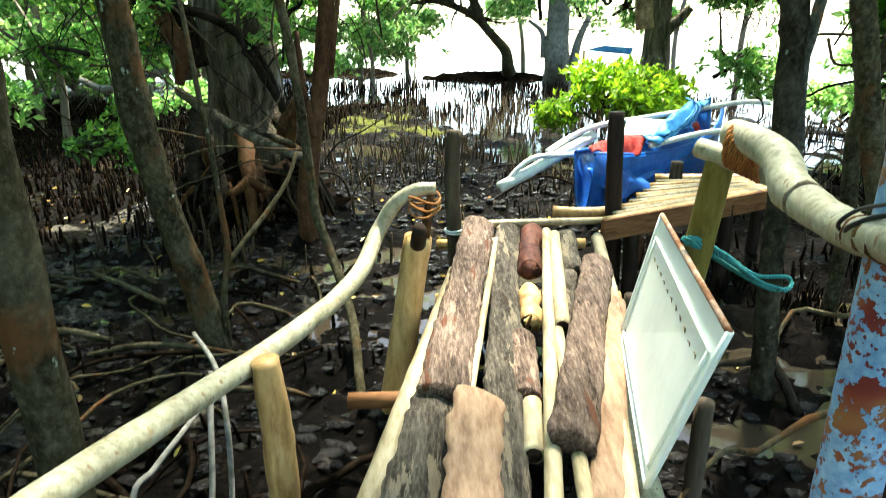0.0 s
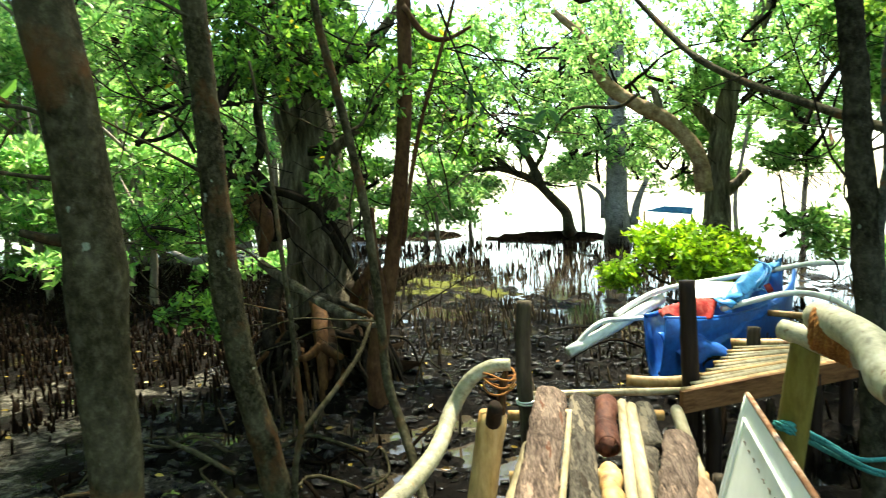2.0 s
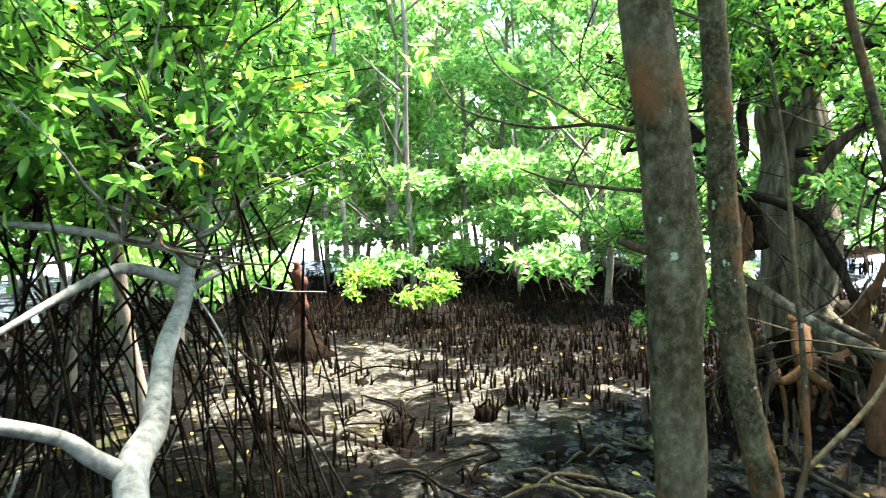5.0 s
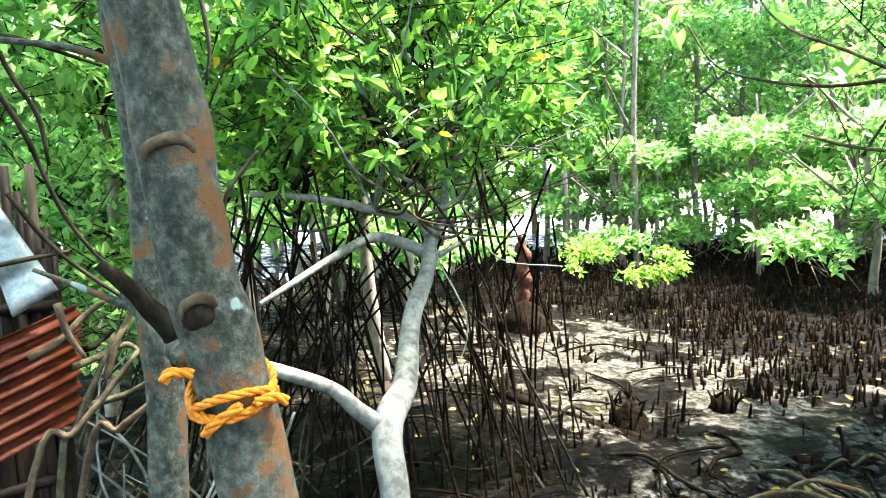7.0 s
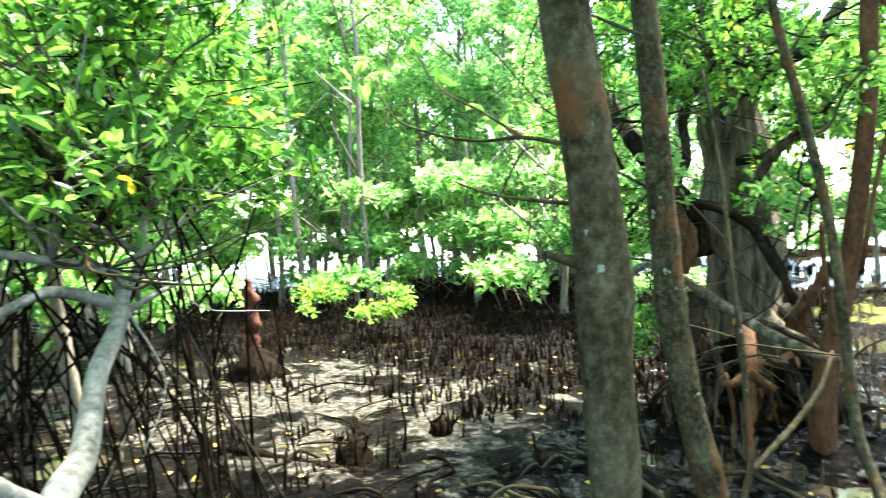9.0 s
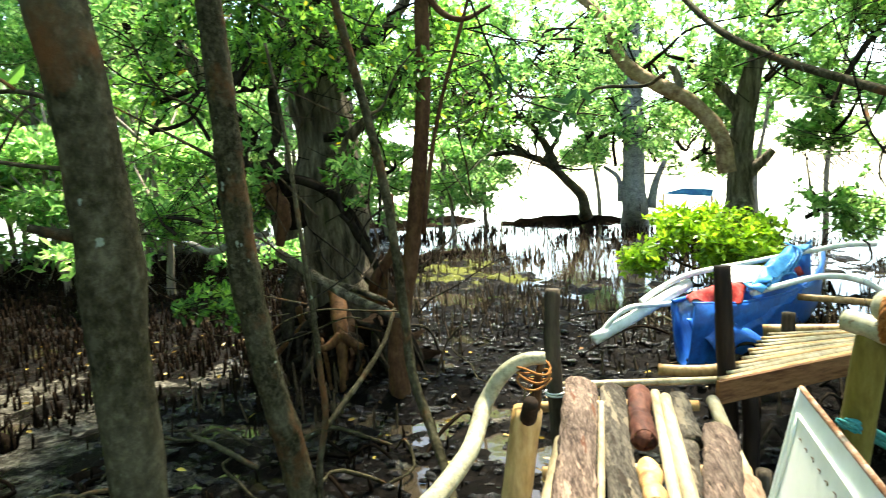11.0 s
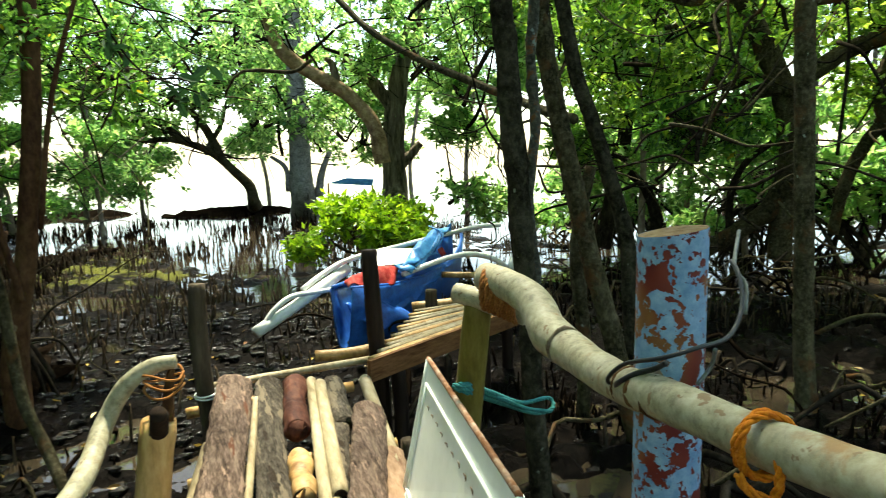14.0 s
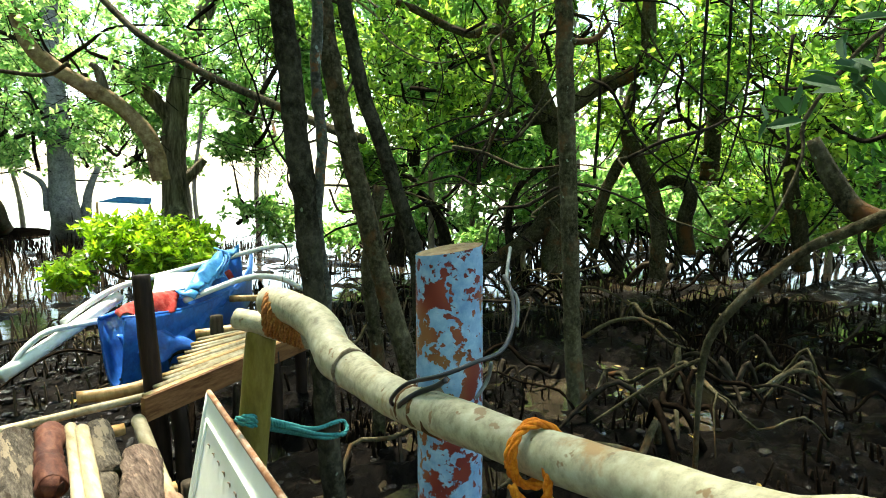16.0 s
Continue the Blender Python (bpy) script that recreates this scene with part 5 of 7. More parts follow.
for k, (c, rad, n) in enumerate((((-1.85, 5.5, 3.20), (0.8, 0.45, 0.45), 110), ((-2.75, 5.3, 2.66), (0.6, 0.45, 0.45), 90), ((-1.25, 5.6, 2.85), (0.55, 0.4, 0.4), 70), ((-3.07, 5.4, 3.35), (0.8, 0.5, 0.45), 110), ((-2.67, 5.4, 1.0), (0.3, 0.3, 0.3), 36), ((-2.3, 5.3, 2.25), (0.4, 0.25, 0.3), 26), ((-2.95, 5.3, 1.75), (0.35, 0.3, 0.3), 30), ((-1.55, 5.4, 1.95), (0.3, 0.25, 0.35), 22), ((-2.35, 5.2, 2.95), (0.5, 0.3, 0.3), 44))):
    crown(big, 230 + k, c, rad, n, 8, 0.085, 0.48, LEAF_GLARE if k % 2 else LEAF, reach=0.45, r=0.005)

# creepers and bare twigs round the old tree
V0, V1 = np.array((-3.09, 4.70, 1.14)), np.array((-0.31, 6.50, 0.96))
rs = np.random.RandomState(41)
for k in range(84):
    c = V0 + (V1 - V0) * rs.rand() + np.array([0, rs.uniform(-0.6, 0.8), rs.uniform(-0.6, 2.6)])
    pts = [c]
    d = unit(np.array([[rs.normal(), rs.normal() * 0.4, rs.normal() * 0.8 + 0.3]]))[0]
    for q in range(5):
        d = unit((d + rs.normal(size=3) * 0.35)[None])[0]
        pts.append(pts[-1] + d * rs.uniform(0.15, 0.4))
    w_ = rs.uniform(0.004, 0.011)
    solid("creeper", tube(pts, [w_, w_ * 0.9, w_ * 0.6, w_ * 0.35], 5, 3, 0.2), (BARK_GREY, BARK_DARK, ROOT_TAN)[k % 3], big)

# roped tree and its neighbour
E_ = tree("mottled grey trunk with scars and an orange rope", [(-1.53, 0.02, 1.19), (-1.54, 0.0, 1.41), (-1.54, -0.02, 1.58), (-1.55, -0.04, 1.73), (-1.55, -0.062, 1.85), (-1.55, -0.084, 1.94), (-1.55, -0.098, 2.05), (-1.56, -0.106, 2.15), (-1.56, -0.122, 2.26), (-1.56, -0.14, 2.35), (-1.56, -0.163, 2.49), (-1.56, -0.185, 2.65)],
          [0.062, 0.060, 0.058, 0.056, 0.057, 0.053, 0.052, 0.056, 0.051, 0.049, 0.047, 0.043], BARK_ROPE, segs=18, wob=0.06, freq=12)
for c, w, h, m, lab in ((Vector((-1.503, -0.095, 1.885)), 0.024, 0.024, HOLLOW_SHADE, "dark knot hole"), (Vector((-1.512, -0.118, 2.105)), 0.032, 0.026, ROOT_TAN, "raised brown scar lip")):
    arc = [c + Vector((0.008 * math.sin(a), w * math.cos(a), h * math.sin(a))) for a in np.linspace(-0.2, 3.34, 9)]
    solid("scar_lip", tube(arc, [0.003, 0.006, 0.009, 0.010, 0.009, 0.006, 0.003], 8, 3, 0.5, 40), ROOT_TAN if m is HOLLOW_SHADE else m, E_, lab)
# solid plugs; the darkness of the holes is in their colour
solid("knot", tube([(-1.52, -0.10, 1.880), (-1.498, -0.088, 1.884), (-1.490, -0.084, 1.885)], [0.020, 0.020, 0.012], 10, 3, 0.3, 50), HOLLOW_SHADE, E_, "dark knot hole")
solid("knot", tube([(-1.515, -0.055, 1.845), (-1.497, -0.048, 1.847)], [0.010, 0.006], 8, 3, 0.3, 50), HOLLOW_SHADE, E_, "small dark knot")
F_ = tree("narrow grey-brown trunk behind the roped one", [(-2.29, -0.11, 0.92), (-2.29, -0.08, 1.29), (-2.29, -0.07, 1.56), (-2.29, -0.08, 1.73), (-2.29, -0.08, 1.88), (-2.29, -0.08, 2.05), (-2.29, -0.09, 2.27), (-2.29, -0.11, 2.45), (-2.29, -0.12, 2.64), (-2.29, -0.14, 3.00)],
          [0.05, 0.048, 0.046, 0.046, 0.045, 0.043, 0.042, 0.042, 0.04, 0.035], BARK_ROPE, [
    ([(-2.04, -0.05, 1.70), (-2.16, -0.07, 1.71), (-2.26, -0.10, 1.76), (-2.34, -0.14, 1.81)], [0.03, 0.028, 0.026, 0.018]),
    ([(-2.29, -0.09, 1.76), (-2.30, -0.17, 1.80), (-2.30, -0.24, 1.84), (-2.30, -0.33, 1.89)], [0.012, 0.010, 0.008, 0.005]),
    ([(-2.29, -0.10, 2.35), (-2.30, -0.20, 2.39), (-2.30, -0.31, 2.40), (-2.29, -0.44, 2.40)], [0.012, 0.010, 0.008, 0.006])])
trope = thing("rope", (-1.53, -0.05, 1.76), "orange rope wound round the mottled trunk", "rope")
ax = Vector((-1.55, -0.05, 1.85)) - Vector((-1.54, -0.01, 1.58))
for k, (px, tl) in enumerate(((Vector((-1.55, -0.048, 1.76)), 0.03), (Vector((-1.55, -0.046, 1.74)), 0.008), (Vector((-1.55, -0.045, 1.735)), -0.028))):
    solid("rope_turn", hoop(px, ax, 0.062, 18, 0.0065, tl), ROPE_ORANGE, trope)
solid("rope_end", rope([(-1.51, -0.11, 1.80), (-1.49, -0.14, 1.81), (-1.49, -0.15, 1.80)], 0.0075, 16), ROPE_ORANGE, trope)
solid("rope_end", rope([(-1.48, -0.03, 1.75), (-1.49, -0.00, 1.75), (-1.49, 0.02, 1.74)], 0.0075, 16), ROPE_ORANGE, trope)
solid("rope_end", rope([(-1.48, -0.05, 1.75), (-1.49, -0.08, 1.73), (-1.50, -0.10, 1.71)], 0.0075, 16), ROPE_ORANGE, trope)

solid("broken_limb", tube([(-2.10, -0.20, 1.91), (-2.10, -0.12, 1.82), (-2.10, -0.07, 1.75), (-2.14, -0.04, 1.67)], [0.014, 0.022, 0.026, 0.034], 9, 5, 0.3, 20), BARK_DARK, F_, "dark rotten broken limb")
for pts in ([(-3.20, -0.48, 2.58), (-3.20, -0.38, 2.59), (-3.20, -0.27, 2.56), (-3.20, -0.11, 2.51)], [(-3.20, -0.48, 2.54), (-3.20, -0.43, 2.41), (-3.20, -0.36, 2.26), (-3.20, -0.28, 2.02), (-3.20, -0.20, 1.87), (-3.20, -0.07, 1.70)],
            [(-3.20, -0.43, 2.58), (-3.20, -0.38, 2.45), (-3.20, -0.32, 2.33), (-3.20, -0.30, 2.16)], [(-3.20, -0.55, 2.45), (-3.20, -0.48, 2.22), (-3.20, -0.45, 2.11)], [(-3.20, -0.43, 2.07), (-3.20, -0.34, 1.92), (-3.20, -0.23, 1.79), (-3.20, -0.04, 1.62)],
            [(-3.20, -0.52, 1.82), (-3.20, -0.40, 1.84), (-3.20, -0.26, 1.86)], [(-3.20, 0.27, 1.90), (-3.20, 0.29, 2.04), (-3.20, 0.37, 2.15), (-3.20, 0.42, 2.21)], [(-3.20, 0.23, 2.84), (-3.20, 0.25, 2.71), (-3.20, 0.26, 2.59), (-3.20, 0.24, 2.46)]):
    solid("branchlet", tube(pts, [0.008, 0.009, 0.008, 0.006], 6, 5, 0.2), BARK_DARK, F_)
crown(F_, 36, (-5.95, -0.26, 1.13), (0.9, 0.8, 0.55), 130, 8, 0.11, 0.45, LEAF_GLARE, reach=0.4, r=0.006)
crown(F_, 37, (-6.53, -0.71, 1.68), (1.1, 1.0, 0.7), 190, 8, 0.11, 0.45, LEAF_GLARE, reach=0.4, r=0.006)

# pale leaning mangrove on stilt roots
wt = tree("pale smooth leaning mangrove on many stilt roots", [(-2.54, 0.70, 0.51), (-2.73, 0.75, 0.87), (-2.94, 0.82, 1.07), (-3.18, 1.02, 1.145), (-3.48, 1.20, 1.29), (-3.60, 1.30, 1.42), (-3.83, 1.50, 1.56), (-4.07, 1.66, 1.74)],
          [0.062, 0.058, 0.066, 0.058, 0.049, 0.051, 0.045, 0.041], BARK_PALE, [
    ([(-2.95, 0.80, 1.07), (-2.92, 0.69, 1.17), (-2.91, 0.58, 1.28), (-2.87, 0.38, 1.39), (-2.80, 0.21, 1.48)], [0.040, 0.034, 0.03, 0.027, 0.022]),
    ([(-4.07, 1.66, 1.74), (-4.10, 1.59, 1.84), (-4.12, 1.32, 1.91), (-4.15, 0.99, 1.99), (-4.15, 0.60, 2.03)], [0.045, 0.034, 0.028, 0.022, 0.015]),
    ([(-4.00, 1.58, 1.65), (-3.98, 1.39, 1.73), (-3.86, 1.17, 1.77), (-3.76, 0.89, 1.68), (-3.56, 0.48, 1.53)], [0.04, 0.034, 0.03, 0.022, 0.012]),
    ([(-3.99, 1.59, 1.59), (-3.98, 1.81, 1.69), (-4.04, 2.10, 1.77)], [0.022, 0.016, 0.008]),
    ([(-4.14, 1.75, 1.67), (-4.20, 1.83, 1.91), (-4.27, 1.92, 2.20), (-4.32, 2.02, 2.57), (-4.43, 2.03, 2.93), (-4.57, 2.00, 3.29), (-4.68, 2.00, 3.86)], [0.034, 0.032, 0.03, 0.028, 0.024, 0.02, 0.015]),
    ([(-4.25, 1.95, 2.20), (-4.20, 2.21, 2.41), (-4.15, 2.46, 2.59), (-4.04, 2.76, 2.84)], [0.02, 0.016, 0.012, 0.006]),
    ([(-4.33, 2.02, 2.65), (-4.46, 1.78, 2.81), (-4.58, 1.52, 3.04)], [0.018, 0.013, 0.006]),
    ([(-4.20, 1.84, 1.91), (-4.33, 1.59, 2.11), (-4.45, 1.33, 2.20), (-4.56, 1.00, 2.32)], [0.018, 0.014, 0.010, 0.006])], segs=14, wob=0.1)
rs = np.random.RandomState(8)
for k in range(115):
    top = Vector((-4.5 + rs.normal() * 0.7, 1.5 + rs.normal() * 0.65, rs.uniform(1.3, 2.3)))
    if top.x > -3.6:
        continue
    a = rs.uniform(0, 6.28)
    e = top + Vector((math.cos(a), math.sin(a), 0)) * rs.uniform(0.15, 1.3)
    solid("stilt_root", tube([top, top.lerp(e, 0.45) + Vector((0, 0, -0.35 * top.z)), (e.x, e.y, -0.08)], [0.009, 0.008, 0.006 + 0.005 * rs.rand()], 5, 5, 0.2), SNAG if rs.rand() < 0.85 else BARK_DARK, wt)
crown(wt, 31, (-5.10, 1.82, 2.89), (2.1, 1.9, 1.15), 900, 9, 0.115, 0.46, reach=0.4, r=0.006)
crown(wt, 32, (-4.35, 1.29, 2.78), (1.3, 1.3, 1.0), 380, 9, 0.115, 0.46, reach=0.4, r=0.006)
crown(wt, 34, (-6.75, -0.31, 2.29), (1.3, 1.3, 0.9), 330, 8, 0.12, 0.45, LEAF_GLARE, reach=0.4, r=0.006)
crown(wt, 35, (-5.74, -0.50, 3.27), (1.6, 1.5, 0.8), 300, 8, 0.12, 0.5, LEAF_GLARE, reach=0.4, r=0.006)
crown(wt, 33, (-4.74, 1.39, 4.17), (1.8, 1.8, 1.0), 480, 9, 0.115, 0.42, reach=0.4, r=0.006)
rs = np.random.RandomState(88)
for k in range(64):
    c = Vector(((-4.10, 1.59, 1.84), (-4.27, 1.92, 2.20), (-4.32, 2.02, 2.57), (-4.57, 2.00, 3.29), (-4.12, 1.32, 1.91))[k % 5])
    d = Vector(unit(np.array([[rs.normal() + 0.5, rs.normal(), rs.normal() * 0.5 + 0.25]]))[0])
    pts = [c]
    for q in range(4):
        d = (d + Vector(rs.normal(size=3)) * 0.28 + Vector((0, 0, 0.05))).normalized()
        pts.append(pts[-1] + d * rs.uniform(0.22, 0.42))
    w_ = rs.uniform(0.006, 0.012)
    solid("branchlet", tube(pts, [w_, w_ * 0.85, w_ * 0.6, w_ * 0.35], 5, 4, 0.2), BARK_GREY if k % 3 else BARK_PALE, wt)

# ---- trees to the other side of the walkway ----
I_ = tree("straight shaded ringed trunk beside the rail", [(1.71, 3.01, -0.25), (1.68, 3.03, 0.26), (1.65, 3.05, 0.69), (1.63, 3.06, 1.10), (1.60, 3.07, 1.51), (1.58, 3.08, 1.84), (1.56, 3.10, 2.11), (1.54, 3.11, 2.43), (1.51, 3.12, 2.74), (1.49, 3.13, 3.08), (1.44, 3.15, 3.98)],
          [0.062, 0.06, 0.058, 0.056, 0.058, 0.058, 0.062, 0.056, 0.056, 0.055, 0.045], BARK_SHADE, segs=12, wob=0.12, per=9, rings=0.13)
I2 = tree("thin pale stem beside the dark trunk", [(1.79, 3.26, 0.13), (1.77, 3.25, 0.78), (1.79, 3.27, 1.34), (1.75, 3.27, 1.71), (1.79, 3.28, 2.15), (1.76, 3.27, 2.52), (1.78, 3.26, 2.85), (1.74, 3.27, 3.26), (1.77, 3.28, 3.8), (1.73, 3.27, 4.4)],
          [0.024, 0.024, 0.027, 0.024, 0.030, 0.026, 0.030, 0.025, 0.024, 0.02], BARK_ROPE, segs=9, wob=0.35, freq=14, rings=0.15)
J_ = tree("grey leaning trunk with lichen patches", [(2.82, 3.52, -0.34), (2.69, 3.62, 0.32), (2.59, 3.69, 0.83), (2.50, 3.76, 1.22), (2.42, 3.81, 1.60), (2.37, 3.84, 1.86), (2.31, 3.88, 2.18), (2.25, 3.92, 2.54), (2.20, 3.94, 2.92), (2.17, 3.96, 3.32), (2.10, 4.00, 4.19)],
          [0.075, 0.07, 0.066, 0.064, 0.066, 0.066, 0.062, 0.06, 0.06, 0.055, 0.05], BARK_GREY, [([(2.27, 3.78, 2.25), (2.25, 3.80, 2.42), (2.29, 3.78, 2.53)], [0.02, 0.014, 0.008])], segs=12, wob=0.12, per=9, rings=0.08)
J2 = tree("shaded leaning trunk in the thicket", [(3.29, 4.30, 0.06), (3.24, 4.33, 0.82), (3.21, 4.36, 1.33), (3.08, 4.45, 1.87), (2.99, 4.51, 2.22), (2.89, 4.58, 2.57), (2.81, 4.63, 3.03), (2.75, 4.67, 3.48), (2.66, 4.72, 4.47)],
          [0.07, 0.065, 0.062, 0.06, 0.06, 0.058, 0.056, 0.055, 0.05], BARK_SHADE, segs=12, rings=0.06)
J3 = tree("pale bent stem in the thicket", [(2.62, 4.04, 0.63), (2.59, 4.05, 0.96), (2.57, 4.07, 1.29), (2.60, 4.05, 1.61), (2.65, 4.02, 1.89)], [0.05, 0.05, 0.05, 0.045, 0.04], BARK_GREY, segs=10)
H_ = tree("straight slim grey trunk in shadow", [(4.17, 3.44, -0.10)] + [(4.30, 3.58, 0.05), (4.27, 3.61, 0.51), (4.25, 3.63, 1.07), (4.24, 3.65, 1.63), (4.22, 3.67, 2.22), (4.20, 3.69, 2.79), (4.19, 3.70, 3.31), (4.17, 3.72, 3.94), (4.14, 3.77, 5.15)],
          [0.09, 0.08, 0.072, 0.070, 0.070, 0.070, 0.072, 0.07, 0.065, 0.06], BARK_GREY, [([(4.22, 3.68, 2.99), (4.34, 3.52, 3.00), (4.41, 3.42, 3.12)], [0.03, 0.025, 0.015])], segs=12, per=12, rings=0.10)
K_ = tree("bare arching branch over the mud", [(3.24, 1.93, 0.40), (3.24, 1.93, 0.68), (3.24, 1.92, 0.93), (3.26, 1.89, 1.12), (3.31, 1.79, 1.30), (3.37, 1.66, 1.46), (3.44, 1.51, 1.61), (3.49, 1.36, 1.70), (3.55, 1.16, 1.81), (3.63, 0.80, 1.99)],
          [0.014, 0.014, 0.018, 0.022, 0.024, 0.024, 0.025, 0.028, 0.032, 0.035], BARK_GREY, [
    ([(3.25, 1.91, 1.01), (3.17, 2.05, 0.92), (3.07, 2.21, 0.77), (2.94, 2.39, 0.59)], [0.014, 0.012, 0.010, 0.007]),
    ([(3.72, 1.29, 1.73), (3.68, 1.41, 1.80), (3.65, 1.51, 1.96), (3.62, 1.59, 2.14)], [0.06, 0.055, 0.05, 0.035])], segs=8, name="fallen_branch", category="branch")
sprig_of(K_, 12, [(2.50, 1.16, 2.25), (2.52, 1.10, 2.27), (2.54, 1.04, 2.29), (2.56, 0.98, 2.30)], 6, 0.13, LEAF_SHADE)


def prop_roots(parent, seed, centre, spread, n, top, r=0.03):
    """Arching stilt roots springing from a trunk."""
    q = np.random.RandomState(seed)
    c = Vector(centre)
    for k in range(n):
        a = q.uniform(0, 6.28)
        d = q.uniform(0.3, 1.0) * spread
        z0 = q.uniform(0.4, 1.0) * top
        s = Vector((c.x + math.cos(a) * 0.12, c.y + math.sin(a) * 0.12, z0))
        e = Vector((c.x + math.cos(a + q.normal() * 0.3) * d, c.y + math.sin(a + q.normal() * 0.3) * d, -0.1))
        m1 = s.lerp(e, 0.45) + Vector((q.normal() * 0.08, q.normal() * 0.08, 0.28 * z0))
        m2 = s.lerp(e, 0.85) + Vector((q.normal() * 0.06, q.normal() * 0.06, 0.12 * z0))
        rr = r * q.uniform(0.6, 1.3)
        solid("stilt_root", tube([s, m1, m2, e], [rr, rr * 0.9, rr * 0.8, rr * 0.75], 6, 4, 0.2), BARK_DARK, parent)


def gnarled(label, seed, base, paths, tips, spread, bark=None):
    t = thing("mangrove_tree", base, label, "tree")
    for pts, r in paths:
        solid("limb", tube(pts, r, 9, 6, 0.25, 4), bark or BARK_GREY, t)
    for k, (c, rad, n) in enumerate(tips):
        crown(t, seed + k, c, rad, int(n * 0.8), 9, 0.13, 0.52, LEAF if k % 3 == 2 else LEAF_SUNLIT, reach=0.5, r=0.007)
    prop_roots(t, seed + 9, base, spread, 34, 1.7, 0.035)
    return t


g1 = gnarled("gnarled mangrove with twisting limbs and stilt roots", 50, (10.04, 8.76, 0.00), [
    ([(7.08, 6.32, 0.56), (7.10, 6.30, 1.05), (7.12, 6.27, 1.60), (7.11, 6.29, 2.23), (7.04, 6.37, 2.73), (6.90, 6.52, 3.23), (6.74, 6.69, 3.77), (6.60, 6.83, 4.22), (6.49, 6.94, 4.96)], [0.16, 0.15, 0.15, 0.15, 0.14, 0.14, 0.13, 0.12, 0.1]),
    ([(7.05, 6.21, 1.76), (6.92, 6.35, 1.22), (6.66, 6.63, 0.89), (6.32, 6.97, 0.57)], [0.13, 0.12, 0.11, 0.10]),
    ([(6.96, 6.31, 2.72), (6.76, 6.53, 2.65), (6.54, 6.75, 2.46), (6.31, 6.97, 2.27), (6.02, 7.23, 2.00)], [0.10, 0.09, 0.08, 0.07, 0.05]),
    ([(6.99, 6.28, 2.65), (7.25, 5.97, 2.94), (7.47, 5.68, 3.15), (7.64, 5.44, 3.25), (7.74, 5.30, 3.53), (7.74, 5.30, 4.10), (7.75, 5.28, 4.73)], [0.11, 0.11, 0.10, 0.10, 0.10, 0.09, 0.08]),
    ([(6.50, 6.51, 3.75), (6.29, 6.72, 3.86), (6.12, 6.87, 3.79), (5.90, 7.07, 3.86), (5.55, 7.35, 4.09), (5.25, 7.57, 4.23)], [0.08, 0.07, 0.06, 0.055, 0.05, 0.04]),
    ([(6.47, 6.54, 3.49), (6.29, 6.72, 3.46), (6.07, 6.92, 3.54), (5.84, 7.12, 3.50)], [0.06, 0.05, 0.04, 0.03]),
    ([(6.76, 6.23, 2.75), (6.61, 6.40, 2.83), (6.40, 6.61, 2.72), (6.29, 6.72, 2.83)], [0.05, 0.05, 0.04, 0.03])],
    [((5.97, 7.66, 3.43), (2.2, 1.6, 1.3), 650), ((7.71, 6.67, 4.12), (2.4, 1.6, 1.3), 750), ((5.60, 6.40, 2.21), (1.3, 1.0, 0.5), 260), ((6.44, 6.57, 5.28), (3.0, 2.0, 1.0), 600)], 2.6)
g2 = gnarled("mangrove with forked stems and arching roots", 70, (11.70, 8.12, 0.00), [
    ([(8.54, 5.53, 0.42), (8.53, 5.55, 1.17), (8.46, 5.67, 1.74), (8.32, 5.87, 2.24), (8.26, 5.95, 2.72), (8.32, 5.86, 3.20)], [0.12, 0.12, 0.12, 0.12, 0.11, 0.08]),
    ([(8.31, 5.89, 2.32), (8.18, 6.06, 1.99), (8.07, 6.22, 1.49), (8.01, 6.30, 0.82)], [0.09, 0.08, 0.08, 0.07]),
    ([(8.74, 5.21, 0.77), (8.72, 5.24, 1.26), (8.74, 5.20, 1.67), (8.62, 5.41, 1.83), (8.52, 5.57, 1.75)], [0.12, 0.11, 0.10, 0.08, 0.06]),
    ([(9.22, 5.17, 1.82), (9.23, 5.15, 2.39), (9.25, 5.11, 2.87), (9.34, 4.94, 3.65), (9.55, 4.50, 3.84)], [0.14, 0.12, 0.11, 0.08, 0.05])],
    [((9.11, 5.57, 3.06), (2.0, 1.6, 1.5), 700), ((10.46, 5.15, 1.98), (1.8, 1.5, 1.0), 500), ((8.81, 3.94, 3.39), (2.0, 1.6, 1.3), 600), ((7.91, 4.64, 4.86), (3.0, 2.0, 1.0), 600)], 2.4)
g3 = gnarled("mangrove thicket tree with low dark limbs", 90, (9.27, 12.76, 0.00), [
    ([(7.00, 10.01, 0.25), (7.11, 9.93, 1.08), (7.26, 9.81, 2.01), (7.31, 9.78, 3.02), (7.20, 9.86, 4.20), (7.06, 9.97, 5.55)], [0.14, 0.13, 0.13, 0.12, 0.10, 0.08]),
    ([(7.10, 8.67, 0.39), (7.07, 8.70, 0.96), (6.96, 8.79, 1.35), (6.74, 8.96, 1.63)], [0.10, 0.10, 0.08, 0.06]),
    ([(7.20, 7.22, 0.54), (7.17, 7.26, 1.23), (7.28, 7.14, 1.74), (7.54, 6.86, 2.08)], [0.06, 0.055, 0.05, 0.04])],
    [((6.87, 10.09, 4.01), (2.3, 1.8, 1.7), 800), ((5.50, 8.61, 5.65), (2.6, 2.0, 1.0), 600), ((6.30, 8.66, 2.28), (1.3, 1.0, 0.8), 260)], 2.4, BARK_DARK)
